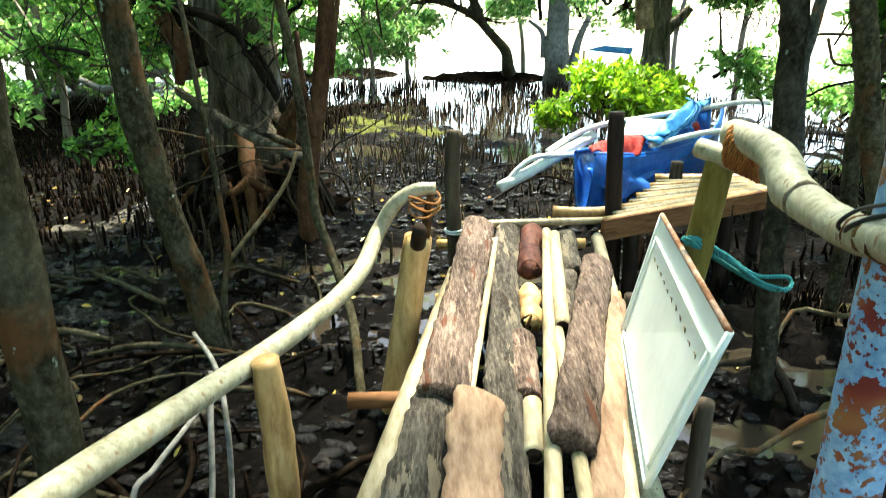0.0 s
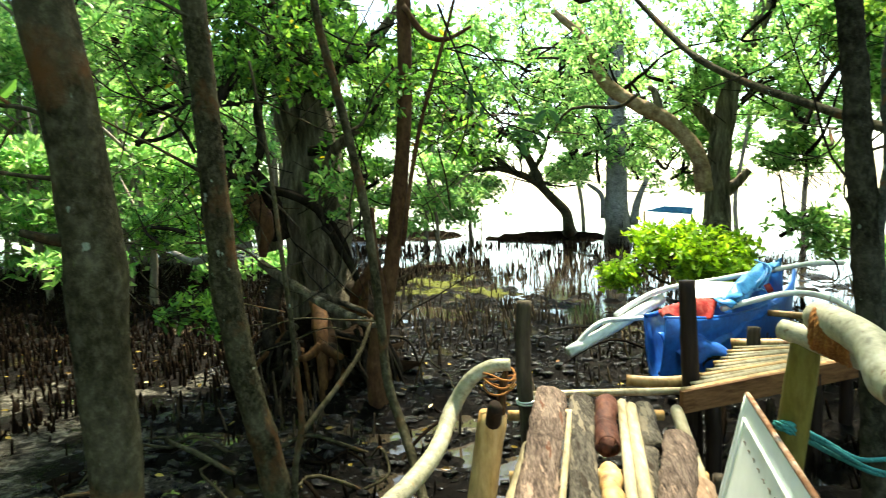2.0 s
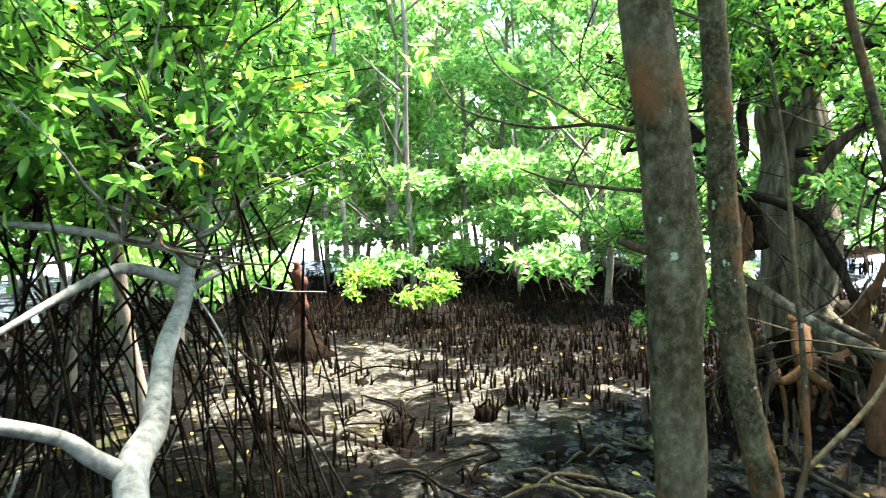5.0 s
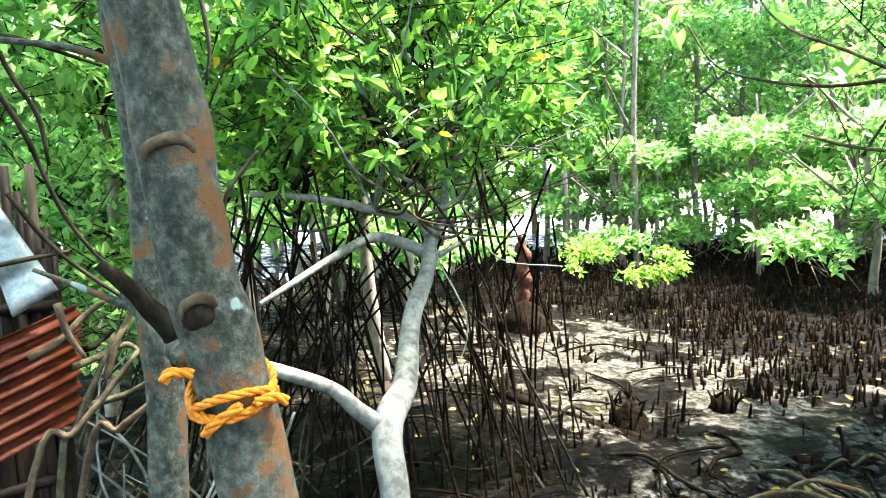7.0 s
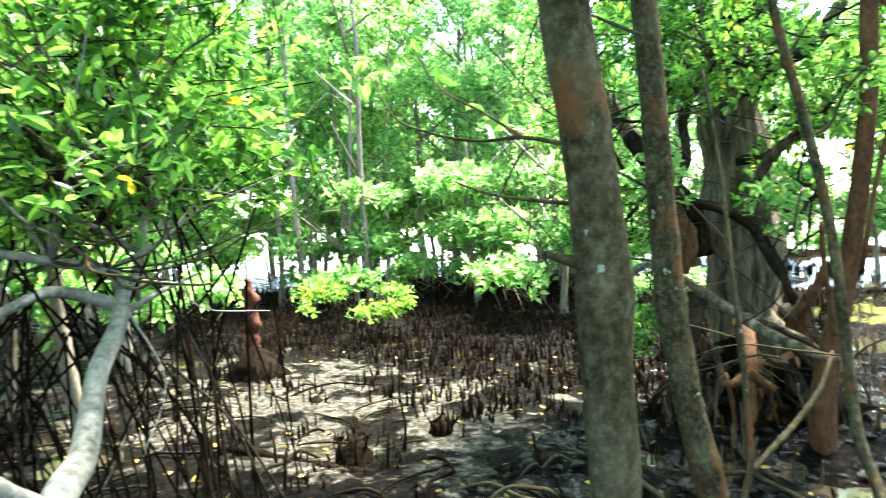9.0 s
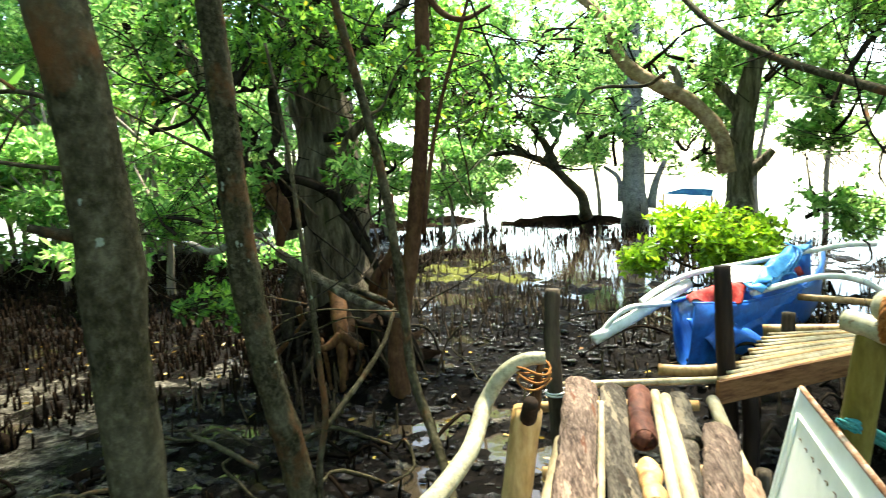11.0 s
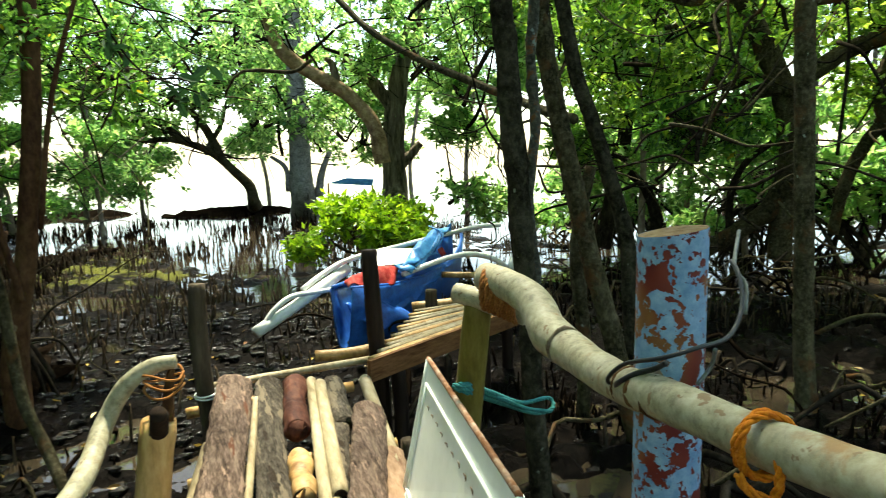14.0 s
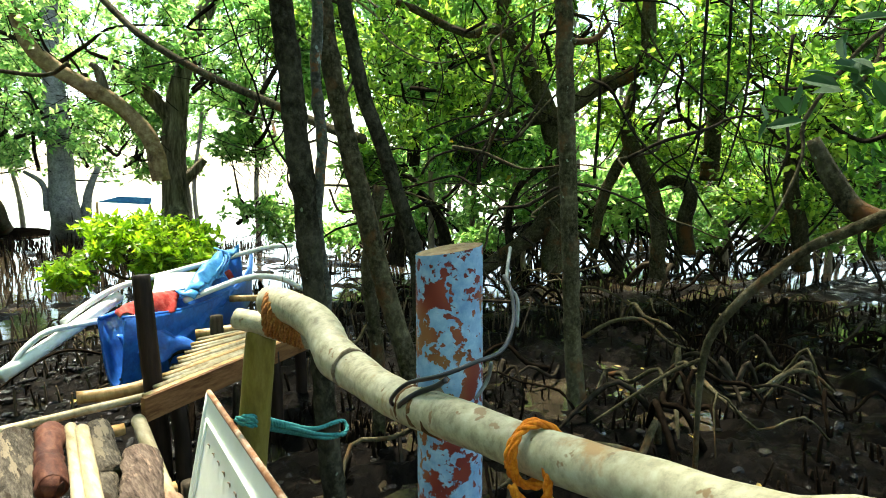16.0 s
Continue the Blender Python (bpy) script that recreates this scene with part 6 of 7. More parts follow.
g4 = gnarled("leafy mangrove at the edge of the thicket", 110, (14.30, 5.83, 0.00), [
    ([(8.45, 3.51, 0.75), (8.43, 3.57, 1.30), (8.38, 3.68, 1.85), (8.41, 3.60, 2.65), (8.35, 3.76, 3.58)], [0.10, 0.10, 0.09, 0.08, 0.06]),
    ([(10.60, 3.43, 0.70), (10.58, 3.48, 1.97), (10.56, 3.54, 3.13), (10.53, 3.64, 4.27)], [0.09, 0.09, 0.08, 0.07])],
    [((9.60, 3.26, 2.54), (1.8, 1.8, 1.9), 700), ((7.76, 2.44, 3.40), (2.2, 1.8, 1.6), 700), ((7.96, 1.56, 2.49), (2.4, 2.0, 1.8), 600)], 2.2)

# tangle of bare twigs in the thicket
rs = np.random.RandomState(43)
T0, T1 = np.array((3.63, 6.24, 2.01)), np.array((7.14, 2.74, 1.98))
for k in range(90):
    c = T0 + (T1 - T0) * rs.rand() + np.array([rs.normal() * 0.9, rs.normal() * 0.9, rs.uniform(-0.9, 2.0)])
    d = unit(np.array([[rs.normal(), rs.normal(), rs.normal() * 0.9]]))[0]
    pts = [c]
    for q in range(5):
        d = unit((d + rs.normal(size=3) * 0.4)[None])[0]
        pts.append(pts[-1] + d * rs.uniform(0.2, 0.5))
    w_ = rs.uniform(0.006, 0.022)
    solid("creeper", tube(pts, [w_, w_ * 0.9, w_ * 0.6, w_ * 0.3], 5, 3, 0.3), BARK_GREY if k % 3 == 0 else BARK_DARK, (g1, g2, g3)[k % 3])

# hanging aerial roots
for k, pts in enumerate(([(4.01, 2.40, 3.10), (4.00, 2.41, 2.62), (4.00, 2.42, 2.17), (3.96, 2.48, 1.88)], [(4.07, 2.28, 3.08), (4.07, 2.28, 2.61), (4.07, 2.29, 2.31)], [(4.57, 2.40, 3.12), (4.57, 2.40, 2.56), (4.54, 2.46, 2.18), (4.50, 2.54, 1.87)], [(4.22, 1.97, 2.78), (4.21, 1.99, 2.39), (4.22, 1.96, 2.12), (4.20, 2.02, 1.89)])):
    solid("aerial_root", tube(pts, [0.010, 0.010, 0.009, 0.006], 5, 4, 0.2), BARK_DARK, g4, "thin hanging aerial root")
solid("limb", tube([(1.24, 8.00, 4.49), (1.62, 7.41, 3.78), (1.89, 6.83, 3.26), (2.23, 6.29, 2.90), (2.50, 5.75, 2.65), (2.71, 5.20, 2.43), (2.79, 4.80, 2.30), (2.79, 4.45, 2.23)], [0.02, 0.03, 0.034, 0.036, 0.038, 0.04, 0.04, 0.04], 8, 6, 0.15), BARK_GREY, J_, "long slanting bare branch")
near_twig = solid("twig", tube([(-0.39, 3.49, 3.00), (-0.30, 3.50, 2.76), (-0.21, 3.50, 2.54), (-0.11, 3.50, 2.40), (0.00, 3.50, 2.35), (0.14, 3.50, 2.30)], [0.008, 0.007, 0.006, 0.005, 0.004, 0.003], 5, 4, 0.2), BARK_DARK, D)
sprig_of(near_twig, 5, [(-0.22, 3.50, 2.53), (-0.19, 3.50, 2.46), (0.00, 3.50, 2.35), (0.03, 3.50, 2.28), (0.14, 3.50, 2.31)], 5, 0.095, LEAF_SHADE)

# ---- far trees in the middle ----
lean = tree("dark leaning tree at the water's edge", [(2.44, 25.34, 0.10)] + [(2.30, 23.99, 0.49), (2.18, 24.00, 1.04), (1.75, 24.04, 1.51), (1.22, 24.07, 2.06), (0.63, 24.09, 2.40), (-0.26, 24.10, 2.66), (-1.07, 24.08, 2.63), (-2.03, 24.02, 2.92), (-2.77, 23.95, 3.33)],
            [0.32, 0.21, 0.18, 0.16, 0.14, 0.12, 0.10, 0.08, 0.06, 0.04], BARK_GREY, [
    ([(1.32, 24.06, 1.99), (0.92, 24.08, 2.92), (0.39, 24.10, 3.64), (-0.38, 24.10, 4.15)], [0.18, 0.14, 0.10, 0.06]),
    ([(0.33, 24.10, 2.50), (-0.44, 24.10, 3.06), (-1.23, 24.08, 3.19), (-2.41, 23.99, 3.03), (-3.37, 23.88, 2.86)], [0.14, 0.12, 0.10, 0.08, 0.05]),
    ([(0.89, 24.09, 2.31), (1.38, 24.06, 3.10), (1.62, 24.05, 3.90)], [0.10, 0.08, 0.05])], wob=0.2, freq=2)
crown(lean, 131, (-1.19, 25.08, 4.67), (5.0, 3.0, 1.8), 500, 8, 0.24, 0.55, LEAF_GLARE, reach=1.2, r=0.015)
crown(lean, 132, (-2.6, 24.6, 1.55), (1.5, 1.5, 0.7), 150, 8, 0.20, 0.5, LEAF_GLARE, reach=1.0, r=0.012)
rs = np.random.RandomState(132)
for k in range(46):
    c = Vector(((1.22, 24.07, 2.06), (0.63, 24.09, 2.40), (-0.26, 24.10, 2.66), (-1.07, 24.08, 2.63), (0.39, 24.10, 3.64), (-1.23, 24.08, 3.19), (-2.41, 23.99, 3.03))[k % 7])
    d = Vector((rs.normal() * 0.8 - 0.3, rs.normal() * 0.4, abs(rs.normal()) * 0.8 - 0.1)).normalized()
    pts = [c]
    for q in range(4):
        d = (d + Vector(rs.normal(size=3)) * 0.35).normalized()
        pts.append(pts[-1] + d * rs.uniform(0.3, 0.7))
    w_ = rs.uniform(0.018, 0.04)
    solid("branchlet", tube(pts, [w_, w_ * 0.8, w_ * 0.5, w_ * 0.3], 5, 3, 0.2), BARK_DARK, lean)
crown(lean, 134, (0.44, 23.10, 4.80), (4.0, 2.6, 1.5), 300, 8, 0.22, 0.6, LEAF_GLARE, reach=1.2, r=0.014)
crown(lean, 135, (-2.40, 21.98, 5.25), (3.2, 2.4, 2.0), 320, 8, 0.22, 0.58, LEAF_GLARE, reach=1.2, r=0.014)
crown(lean, 133, (1.75, 24.04, 6.64), (5.0, 3.0, 2.2), 550, 8, 0.24, 0.55, LEAF_GLARE, reach=1.2, r=0.015)
big2 = tree("tall tree with an orange-lit limb behind the bush", [(4.79, 15.42, 0.00)] + [(3.86, 12.50, 0.72), (3.88, 12.49, 1.39), (3.89, 12.49, 2.15), (3.95, 12.47, 2.90), (4.06, 12.43, 3.63), (4.27, 12.36, 4.35), (4.56, 12.25, 4.93), (4.85, 12.14, 5.70)],
            [0.34, 0.28, 0.24, 0.21, 0.20, 0.18, 0.16, 0.15, 0.12], BARK_OLD, [
    ([(3.90, 12.49, 2.90), (3.55, 12.59, 3.35), (3.24, 12.68, 3.68), (3.03, 12.73, 3.80)], [0.14, 0.12, 0.09, 0.06]),
    ([(4.03, 12.44, 1.82), (4.24, 12.37, 2.03), (4.39, 12.32, 2.21)], [0.12, 0.09, 0.07]),
    ([(2.80, 12.27, 3.23), (2.71, 12.29, 3.64), (2.59, 12.32, 3.75)], [0.09, 0.07, 0.04])], wob=0.2, freq=3)
solid("limb", tube([(3.53, 12.08, 1.84), (3.44, 12.10, 2.42), (3.20, 12.17, 2.85), (2.80, 12.27, 3.23), (2.40, 12.36, 3.45), (1.94, 12.44, 3.76), (1.72, 12.48, 4.09), (1.59, 12.49, 4.50), (1.31, 12.53, 4.87), (0.92, 12.57, 5.23)], [0.16, 0.15, 0.14, 0.135, 0.13, 0.125, 0.11, 0.10, 0.08, 0.06], 10, 6, 0.25, 3), BARK_SUNLIT, big2, "sunlit orange-brown limb")
for k, (c, rad, n) in enumerate((((2.84, 12.78, 4.23), (2.2, 1.6, 1.2), 330), ((4.56, 12.25, 4.32), (1.8, 1.6, 1.4), 330), ((3.34, 13.17, 2.64), (1.5, 1.2, 0.9), 230),
                                  ((4.89, 11.03, 1.89), (1.1, 1.0, 1.3), 230), ((4.63, 10.05, 3.38), (1.3, 1.3, 1.3), 300), ((1.90, 11.94, 6.00), (3.5, 2.5, 1.4), 320), ((4.41, 10.15, 5.42), (2.5, 2.0, 1.3), 280))):
    crown(big2, 140 + k, c, rad, n, 9, 0.15, 0.54, LEAF_GLARE, reach=0.6, r=0.009)
grey2 = tree("pale grey trunk near the shore", [(3.87, 22.94, 0.10)] + [(3.67, 21.79, 0.67), (3.62, 21.79, 1.62), (3.63, 21.79, 2.74), (3.61, 21.79, 4.02), (3.62, 21.79, 5.65), (3.61, 21.79, 7.59)], [0.5, 0.42, 0.36, 0.32, 0.30, 0.26, 0.22], BARK_PALE, [
    ([(4.15, 21.70, 0.66), (4.27, 21.67, 1.41), (4.56, 21.61, 2.14)], [0.16, 0.12, 0.08]), ([(3.22, 21.86, 0.88), (3.16, 21.87, 1.64), (2.71, 21.93, 2.03)], [0.10, 0.08, 0.05])], wob=0.15, freq=2)
crown(grey2, 160, (3.86, 22.77, 3.73), (3.4, 2.6, 2.4), 600, 8, 0.22, 0.55, LEAF_GLARE, reach=1.0, r=0.014)

bush = thing("bush", (3.41, 13.45, 0.00), "bright yellow-green mangrove bush standing in water", "bush")
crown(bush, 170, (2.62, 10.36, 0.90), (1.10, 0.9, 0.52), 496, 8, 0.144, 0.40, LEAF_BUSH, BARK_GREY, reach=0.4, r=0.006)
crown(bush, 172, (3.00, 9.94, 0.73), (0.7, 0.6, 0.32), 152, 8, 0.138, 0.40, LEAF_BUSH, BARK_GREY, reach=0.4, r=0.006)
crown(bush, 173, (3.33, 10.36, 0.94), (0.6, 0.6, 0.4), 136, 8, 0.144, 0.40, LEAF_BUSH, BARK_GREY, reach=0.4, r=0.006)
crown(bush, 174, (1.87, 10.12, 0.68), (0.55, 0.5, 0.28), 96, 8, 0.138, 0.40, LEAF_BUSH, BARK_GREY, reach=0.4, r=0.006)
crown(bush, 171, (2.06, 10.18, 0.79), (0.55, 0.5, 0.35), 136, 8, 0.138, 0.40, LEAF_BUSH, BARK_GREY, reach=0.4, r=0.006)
rs = np.random.RandomState(77)
bc = Vector((3.41, 13.45, 0.00))
for k in range(14):
    a = rs.uniform(0, 6.28)
    solid("stem", tube([(bc.x + 0.3 * math.cos(a), bc.y + 0.3 * math.sin(a), -0.1), (bc.x + 0.5 * math.cos(a), bc.y + 0.5 * math.sin(a), 0.5), (bc.x + 0.8 * math.cos(a), bc.y + 0.7 * math.sin(a), 1.1)], [0.02, 0.016, 0.01], 5, 4, 0.2), BARK_GREY, bush)

tarp_roof = thing("tarp_shelter", (9.54, 38.59, 0.00), "far blue tarp stretched between trees", "tarp")
tc_ = [Vector(k) for k in [(3.46, 16.73, 1.31), (4.54, 16.47, 1.22), (4.58, 16.46, 1.38), (3.92, 16.63, 1.43)]]
solid("sheet", box(tc_, 0.03), TARP, tarp_roof, smooth=False)
for c in (tc_[0], tc_[1]):
    solid("pole", tube([(c.x, c.y, -0.1), (c.x, c.y, c.z * 0.5), tuple(c)], [0.03] * 3, 6, 3), BAMBOO, tarp_roof)

# dark mud banks at the shore
for k, (c, rx_, ry_, hz) in enumerate((((1.8, 25.16, 0.05), 2.7, 1.1, 0.32), ((-3.4, 27.2, 0.05), 1.7, 0.8, 0.32), ((-5.6, 25.5, 0.05), 1.6, 0.9, 0.35))):
    vs, n = [], 28
    for i in range(9):
        rr = 1 - i / 8
        for j in range(n):
            a = 2 * math.pi * j / n
            w = 1 + 0.25 * noise.noise(Vector((math.cos(a) * 2, math.sin(a) * 2, k * 3.0)))
            vs.append((c[0] + rx_ * rr * w * math.cos(a), c[1] + ry_ * rr * w * math.sin(a), -0.08 + hz * (1 - rr * rr) + 0.30 * rr * noise.noise(Vector((math.cos(a) * 14 * rr, math.sin(a) * 9 * rr, k)))))
    fs = [(i * n + j, i * n + (j + 1) % n, (i + 1) * n + (j + 1) % n, (i + 1) * n + j) for i in range(8) for j in range(n)]
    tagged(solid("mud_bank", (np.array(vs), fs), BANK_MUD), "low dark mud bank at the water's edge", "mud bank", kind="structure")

# ---- forest ----
def forest_tree(seed, hgt, lean_, crowns, pale=True):
    q = random.Random(seed)
    t = thing("tree", (0, -40 - 3 * seed, 0), "slender pale-barked mangrove tree with airy foliage", "tree", "background forest")
    o = Vector(t.location)
    pts = [o + Vector((lean_ * u * u + q.uniform(-0.08, 0.08), q.uniform(-0.1, 0.1), -0.15 + hgt * u)) for u in (0, 0.15, 0.35, 0.6, 0.8, 1)]
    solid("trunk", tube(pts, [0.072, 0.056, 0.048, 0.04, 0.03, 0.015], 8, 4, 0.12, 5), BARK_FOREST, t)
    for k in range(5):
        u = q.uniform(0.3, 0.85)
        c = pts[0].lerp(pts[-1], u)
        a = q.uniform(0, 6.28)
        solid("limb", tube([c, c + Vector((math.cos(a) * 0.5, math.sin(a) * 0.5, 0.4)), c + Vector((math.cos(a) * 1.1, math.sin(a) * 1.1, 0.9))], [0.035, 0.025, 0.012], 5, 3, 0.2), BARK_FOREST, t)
    rs_l = np.random.RandomState(seed)
    allp, allw = [], []
    for cz, rad, n in crowns:
        c = np.array(o) + (lean_ * (cz / hgt) ** 2 + q.uniform(-0.4, 0.4), q.uniform(-0.4, 0.4), cz)
        p_ = cloud(rs_l, c, rad, n, 0.5, 1.0)
        allp.append(p_)
        allw.append(unit(p_ - c) + rs_l.normal(size=p_.shape) * 0.6 + (0, 0, 0.35))
    p_, w_ = np.concatenate(allp), np.concatenate(allw)
    tagged(solid("crown", sprigs(rs_l, p_, w_, 6, 0.19, simple=True), LEAF_GLARE, t, smooth=False), kind="stuff")
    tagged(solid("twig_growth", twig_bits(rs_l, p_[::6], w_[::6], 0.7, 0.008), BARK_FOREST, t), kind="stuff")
    return t


POLE_TREE = forest_tree(5, 9.5, 0.3, ((6.2, (0.9, 0.9, 0.7), 60), (8.6, (1.2, 1.2, 1.1), 130)))
KINDS = [forest_tree(1, 8.5, 0.5, ((3.0, (1.2, 1.2, 0.8), 110), (5.2, (1.7, 1.7, 1.3), 300), (7.6, (1.8, 1.8, 1.3), 280))),
         forest_tree(2, 10.0, -0.6, ((4.2, (1.3, 1.3, 0.9), 140), (6.8, (1.8, 1.8, 1.6), 330), (9.2, (1.6, 1.6, 1.2), 220))),
         forest_tree(3, 6.0, 0.3, ((1.9, (1.2, 1.2, 0.7), 190), (3.6, (1.6, 1.6, 1.2), 310), (5.4, (1.4, 1.4, 1.0), 200))),
         forest_tree(4, 3.2, 0.2, ((0.8, (1.4, 1.3, 0.28), 130), (1.5, (1.7, 1.5, 0.35), 170), (2.3, (1.3, 1.4, 0.35), 130), (3.1, (0.9, 1.0, 0.4), 80)))]
rs = np.random.RandomState(12)
spots = []


def sow(n, r0, r1, a0, a1, gap, kinds, avoid=None):
    """Trees through a sector: angle from +y towards -x, in degrees."""
    made = 0
    for _ in range(n * 30):
        if made >= n:
            break
        a, r = radians(rs.uniform(a0, a1)), math.sqrt(rs.uniform(r0 * r0, r1 * r1))
        x, y = -math.sin(a) * r, math.cos(a) * r
        if any((x - u) ** 2 + (y - w) ** 2 < gap * gap for u, w in spots) or (avoid and avoid(x, y)):
            continue
        spots.append((x, y))
        made += 1
        k = POLE_TREE if kinds == "poles" else KINDS[rs.choice(kinds)]
        c = copy_thing(k, pose(x, y, 0, rs.normal() * 2, rs.normal() * 2, rs.uniform(0, 360)))
        s = rs.uniform(0.85, 1.2) if r < 18 else rs.uniform(1.1, 1.5)
        c.scale = (s, s, s)


sow(5, 12, 15, 24, 70, 1.5, [3])
sow(26, 14, 19, 20, 86, 1.4, [0, 1, 2, 2, 3])
sow(30, 18, 32, 14, 90, 1.7, [0, 1, 2, 2])
sow(26, 20, 30, 24, 96, 1.2, [2, 2, 3])
sow(12, 18, 26, 22, 96, 1.0, [3])
sow(4, 10.5, 14, -46, -32, 1.2, [2, 3])
sow(12, 6.5, 11, 66, 100, 1.5, [2, 3, 0])
sow(17, 13, 19, -84, -34, 1.2, [2, 3, 3])
sow(14, 16, 26, -95, -30, 1.6, [0, 1, 2])
sow(6, 19, 25, 3, 14, 2.0, [2, 2, 3])
sow(5, 21, 30, -24, -5, 2.0, [0, 2, 1])
# unseen trees behind the eye, added to shut out light from there
sow(12, 5, 12, 114, 250, 2.0, [0, 1, 2])
sow(30, 12, 24, 22, 88, 0.6, "poles")
sow(10, 14, 24, -80, -34, 0.9, "poles")
for k in KINDS + [POLE_TREE]:
    for o in (*k.children_recursive, k):
        bpy.data.objects.remove(o)

# unseen high crowns on the slim trees beside the walkway, added to shade the ground
for k, (owner, c, rad, n) in enumerate(((A, (-1.6, 1.6, 6.4), (2.2, 2.2, 0.9), 420), (B, (-2.4, 4.6, 7.0), (2.4, 2.2, 1.0), 420), (C, (-0.6, 6.4, 7.6), (2.0, 2.0, 1.0), 320),
                                         (I_, (1.6, 3.2, 7.0), (2.2, 2.0, 0.9), 300), (J_, (3.2, 4.4, 6.4), (2.2, 2.0, 1.0), 280), (H_, (4.8, 3.6, 6.2), (2.2, 2.2, 1.0), 280), (E_, (-2.2, -0.6, 5.2), (2.0, 2.0, 0.9), 360),
                                         (J2, (3.4, 6.6, 7.0), (2.0, 2.0, 1.1), 380), (F_, (-3.6, -1.6, 5.6), (2.0, 2.0, 1.0), 300))):
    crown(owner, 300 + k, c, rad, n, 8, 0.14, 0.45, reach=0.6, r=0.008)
# further unseen crowns overhead, added to block skylight
for k, (owner, c) in enumerate(((A, (0.0, -1.5, 7.6)), (E_, (-1.8, -3.0, 7.2)), (I_, (2.2, 0.2, 7.8)), (I2, (2.6, -2.6, 7.4)), (D, (0.4, 3.2, 8.4)))):
    crown(owner, 330 + k, c, (2.4, 2.2, 0.8), 300, 8, 0.20, 0.42, reach=0.6, r=0.008)

# ---- tin fence ----
fence = thing("bamboo_fence", (-7.24, -0.92, 0.00), "dark weathered bamboo slat fence", "fence")
rs = np.random.RandomState(14)
for k in range(44):
    b, t_ = Vector((-3.99, -1.28, 1.10)), Vector((-4.45, -0.35, 0.91))
    u = k / 43
    c = b.lerp(t_, u)
    top = 1.9 + rs.uniform(-0.25, 0.25) + (0.35 if k % 5 == 0 else 0)
    solid("slat", tube([(c.x, c.y, -0.1), (c.x + rs.normal() * 0.02, c.y, 1.0), (c.x + rs.normal() * 0.05, c.y, top)], [0.030, 0.028, 0.024], 6, 3, 0.1, 8, 0.08, 0.4), POST_DARK if k % 4 else POST_WOOD, fence)
for z in (0.6, 1.5):
    b, t_ = Vector((-3.94, -1.27, 1.11)), Vector((-4.40, -0.35, 0.93))
    solid("cross_bar", tube([(b.x, b.y, z), ((b.x + t_.x) / 2, (b.y + t_.y) / 2, z + 0.03), (t_.x, t_.y, z)], [0.03] * 3, 7, 4, 0.1), POST_DARK, fence)


def corrugated(name, corners, waves, depth, material, label, category, along=True):
    c = [Vector(k) for k in corners]
    nrm = (c[1] - c[0]).cross(c[3] - c[0]).normalized()
    nu, nv = 6, waves * 8 + 1
    vs = []
    for i in range(nu):
        for j in range(nv):
            u, w = i / (nu - 1), j / (nv - 1)
            p_ = (c[0] * (1 - u) + c[1] * u) * (1 - w) + (c[3] * (1 - u) + c[2] * u) * w
            vs.append(tuple(p_ + nrm * depth * math.sin(w * waves * 2 * math.pi) + nrm * 0.03 * noise.noise(p_ * 2.5)))
    fs = [(i * nv + j, i * nv + j + 1, (i + 1) * nv + j + 1, (i + 1) * nv + j) for i in range(nu - 1) for j in range(nv - 1)]
    ob = solid(name, (np.array(vs), fs), material)
    md = ob.modifiers.new("thick", "SOLIDIFY")
    md.thickness = 0.004
    return tagged(ob, label, category)


corrugated("tin_sheet", [(-3.27, -1.23, 1.28), (-3.95, -0.25, 1.56), (-3.95, -0.27, 1.02), (-3.26, -1.27, 0.83)], 8, 0.022, TIN_RED, "rusty red corrugated iron sheet against the fence", "tin sheet")
corrugated("tin_sheet", [(-3.83, -0.62, 2.07), (-3.83, -0.53, 2.07), (-3.80, -0.32, 1.65), (-3.74, -0.49, 1.56)], 3, 0.010, TIN_GREY, "bent grey galvanised sheet hanging on the fence", "tin sheet")

# brushwood between the fence and the roped tree
brush = thing("brushwood", (-5.73, -0.25, 0.00), "tangle of bare sticks beside the fence", "brushwood")
rs = np.random.RandomState(61)
B0, B1 = np.array((-4.44, -0.48, 0.94)), np.array((-5.09, 0.49, 0.77))
for k in range(70):
    c = B0 + (B1 - B0) * rs.rand() + np.array([rs.normal() * 0.4, rs.normal() * 0.4, 0])
    c[2] = -0.05
    d = unit(np.array([[rs.normal() * 0.8, rs.normal() * 0.8, rs.uniform(0.4, 1.6)]]))[0]
    ln = rs.uniform(0.5, 1.5)
    m = c + d * ln * 0.5 + rs.normal(size=3) * 0.08
    w_ = rs.uniform(0.005, 0.014)
    solid("stick", tube([c, m, c + d * ln + rs.normal(size=3) * 0.1], [w_, w_ * 0.9, w_ * 0.5], 5, 4, 0.2), BARK_GREY if k % 3 else BARK_PALE, brush)

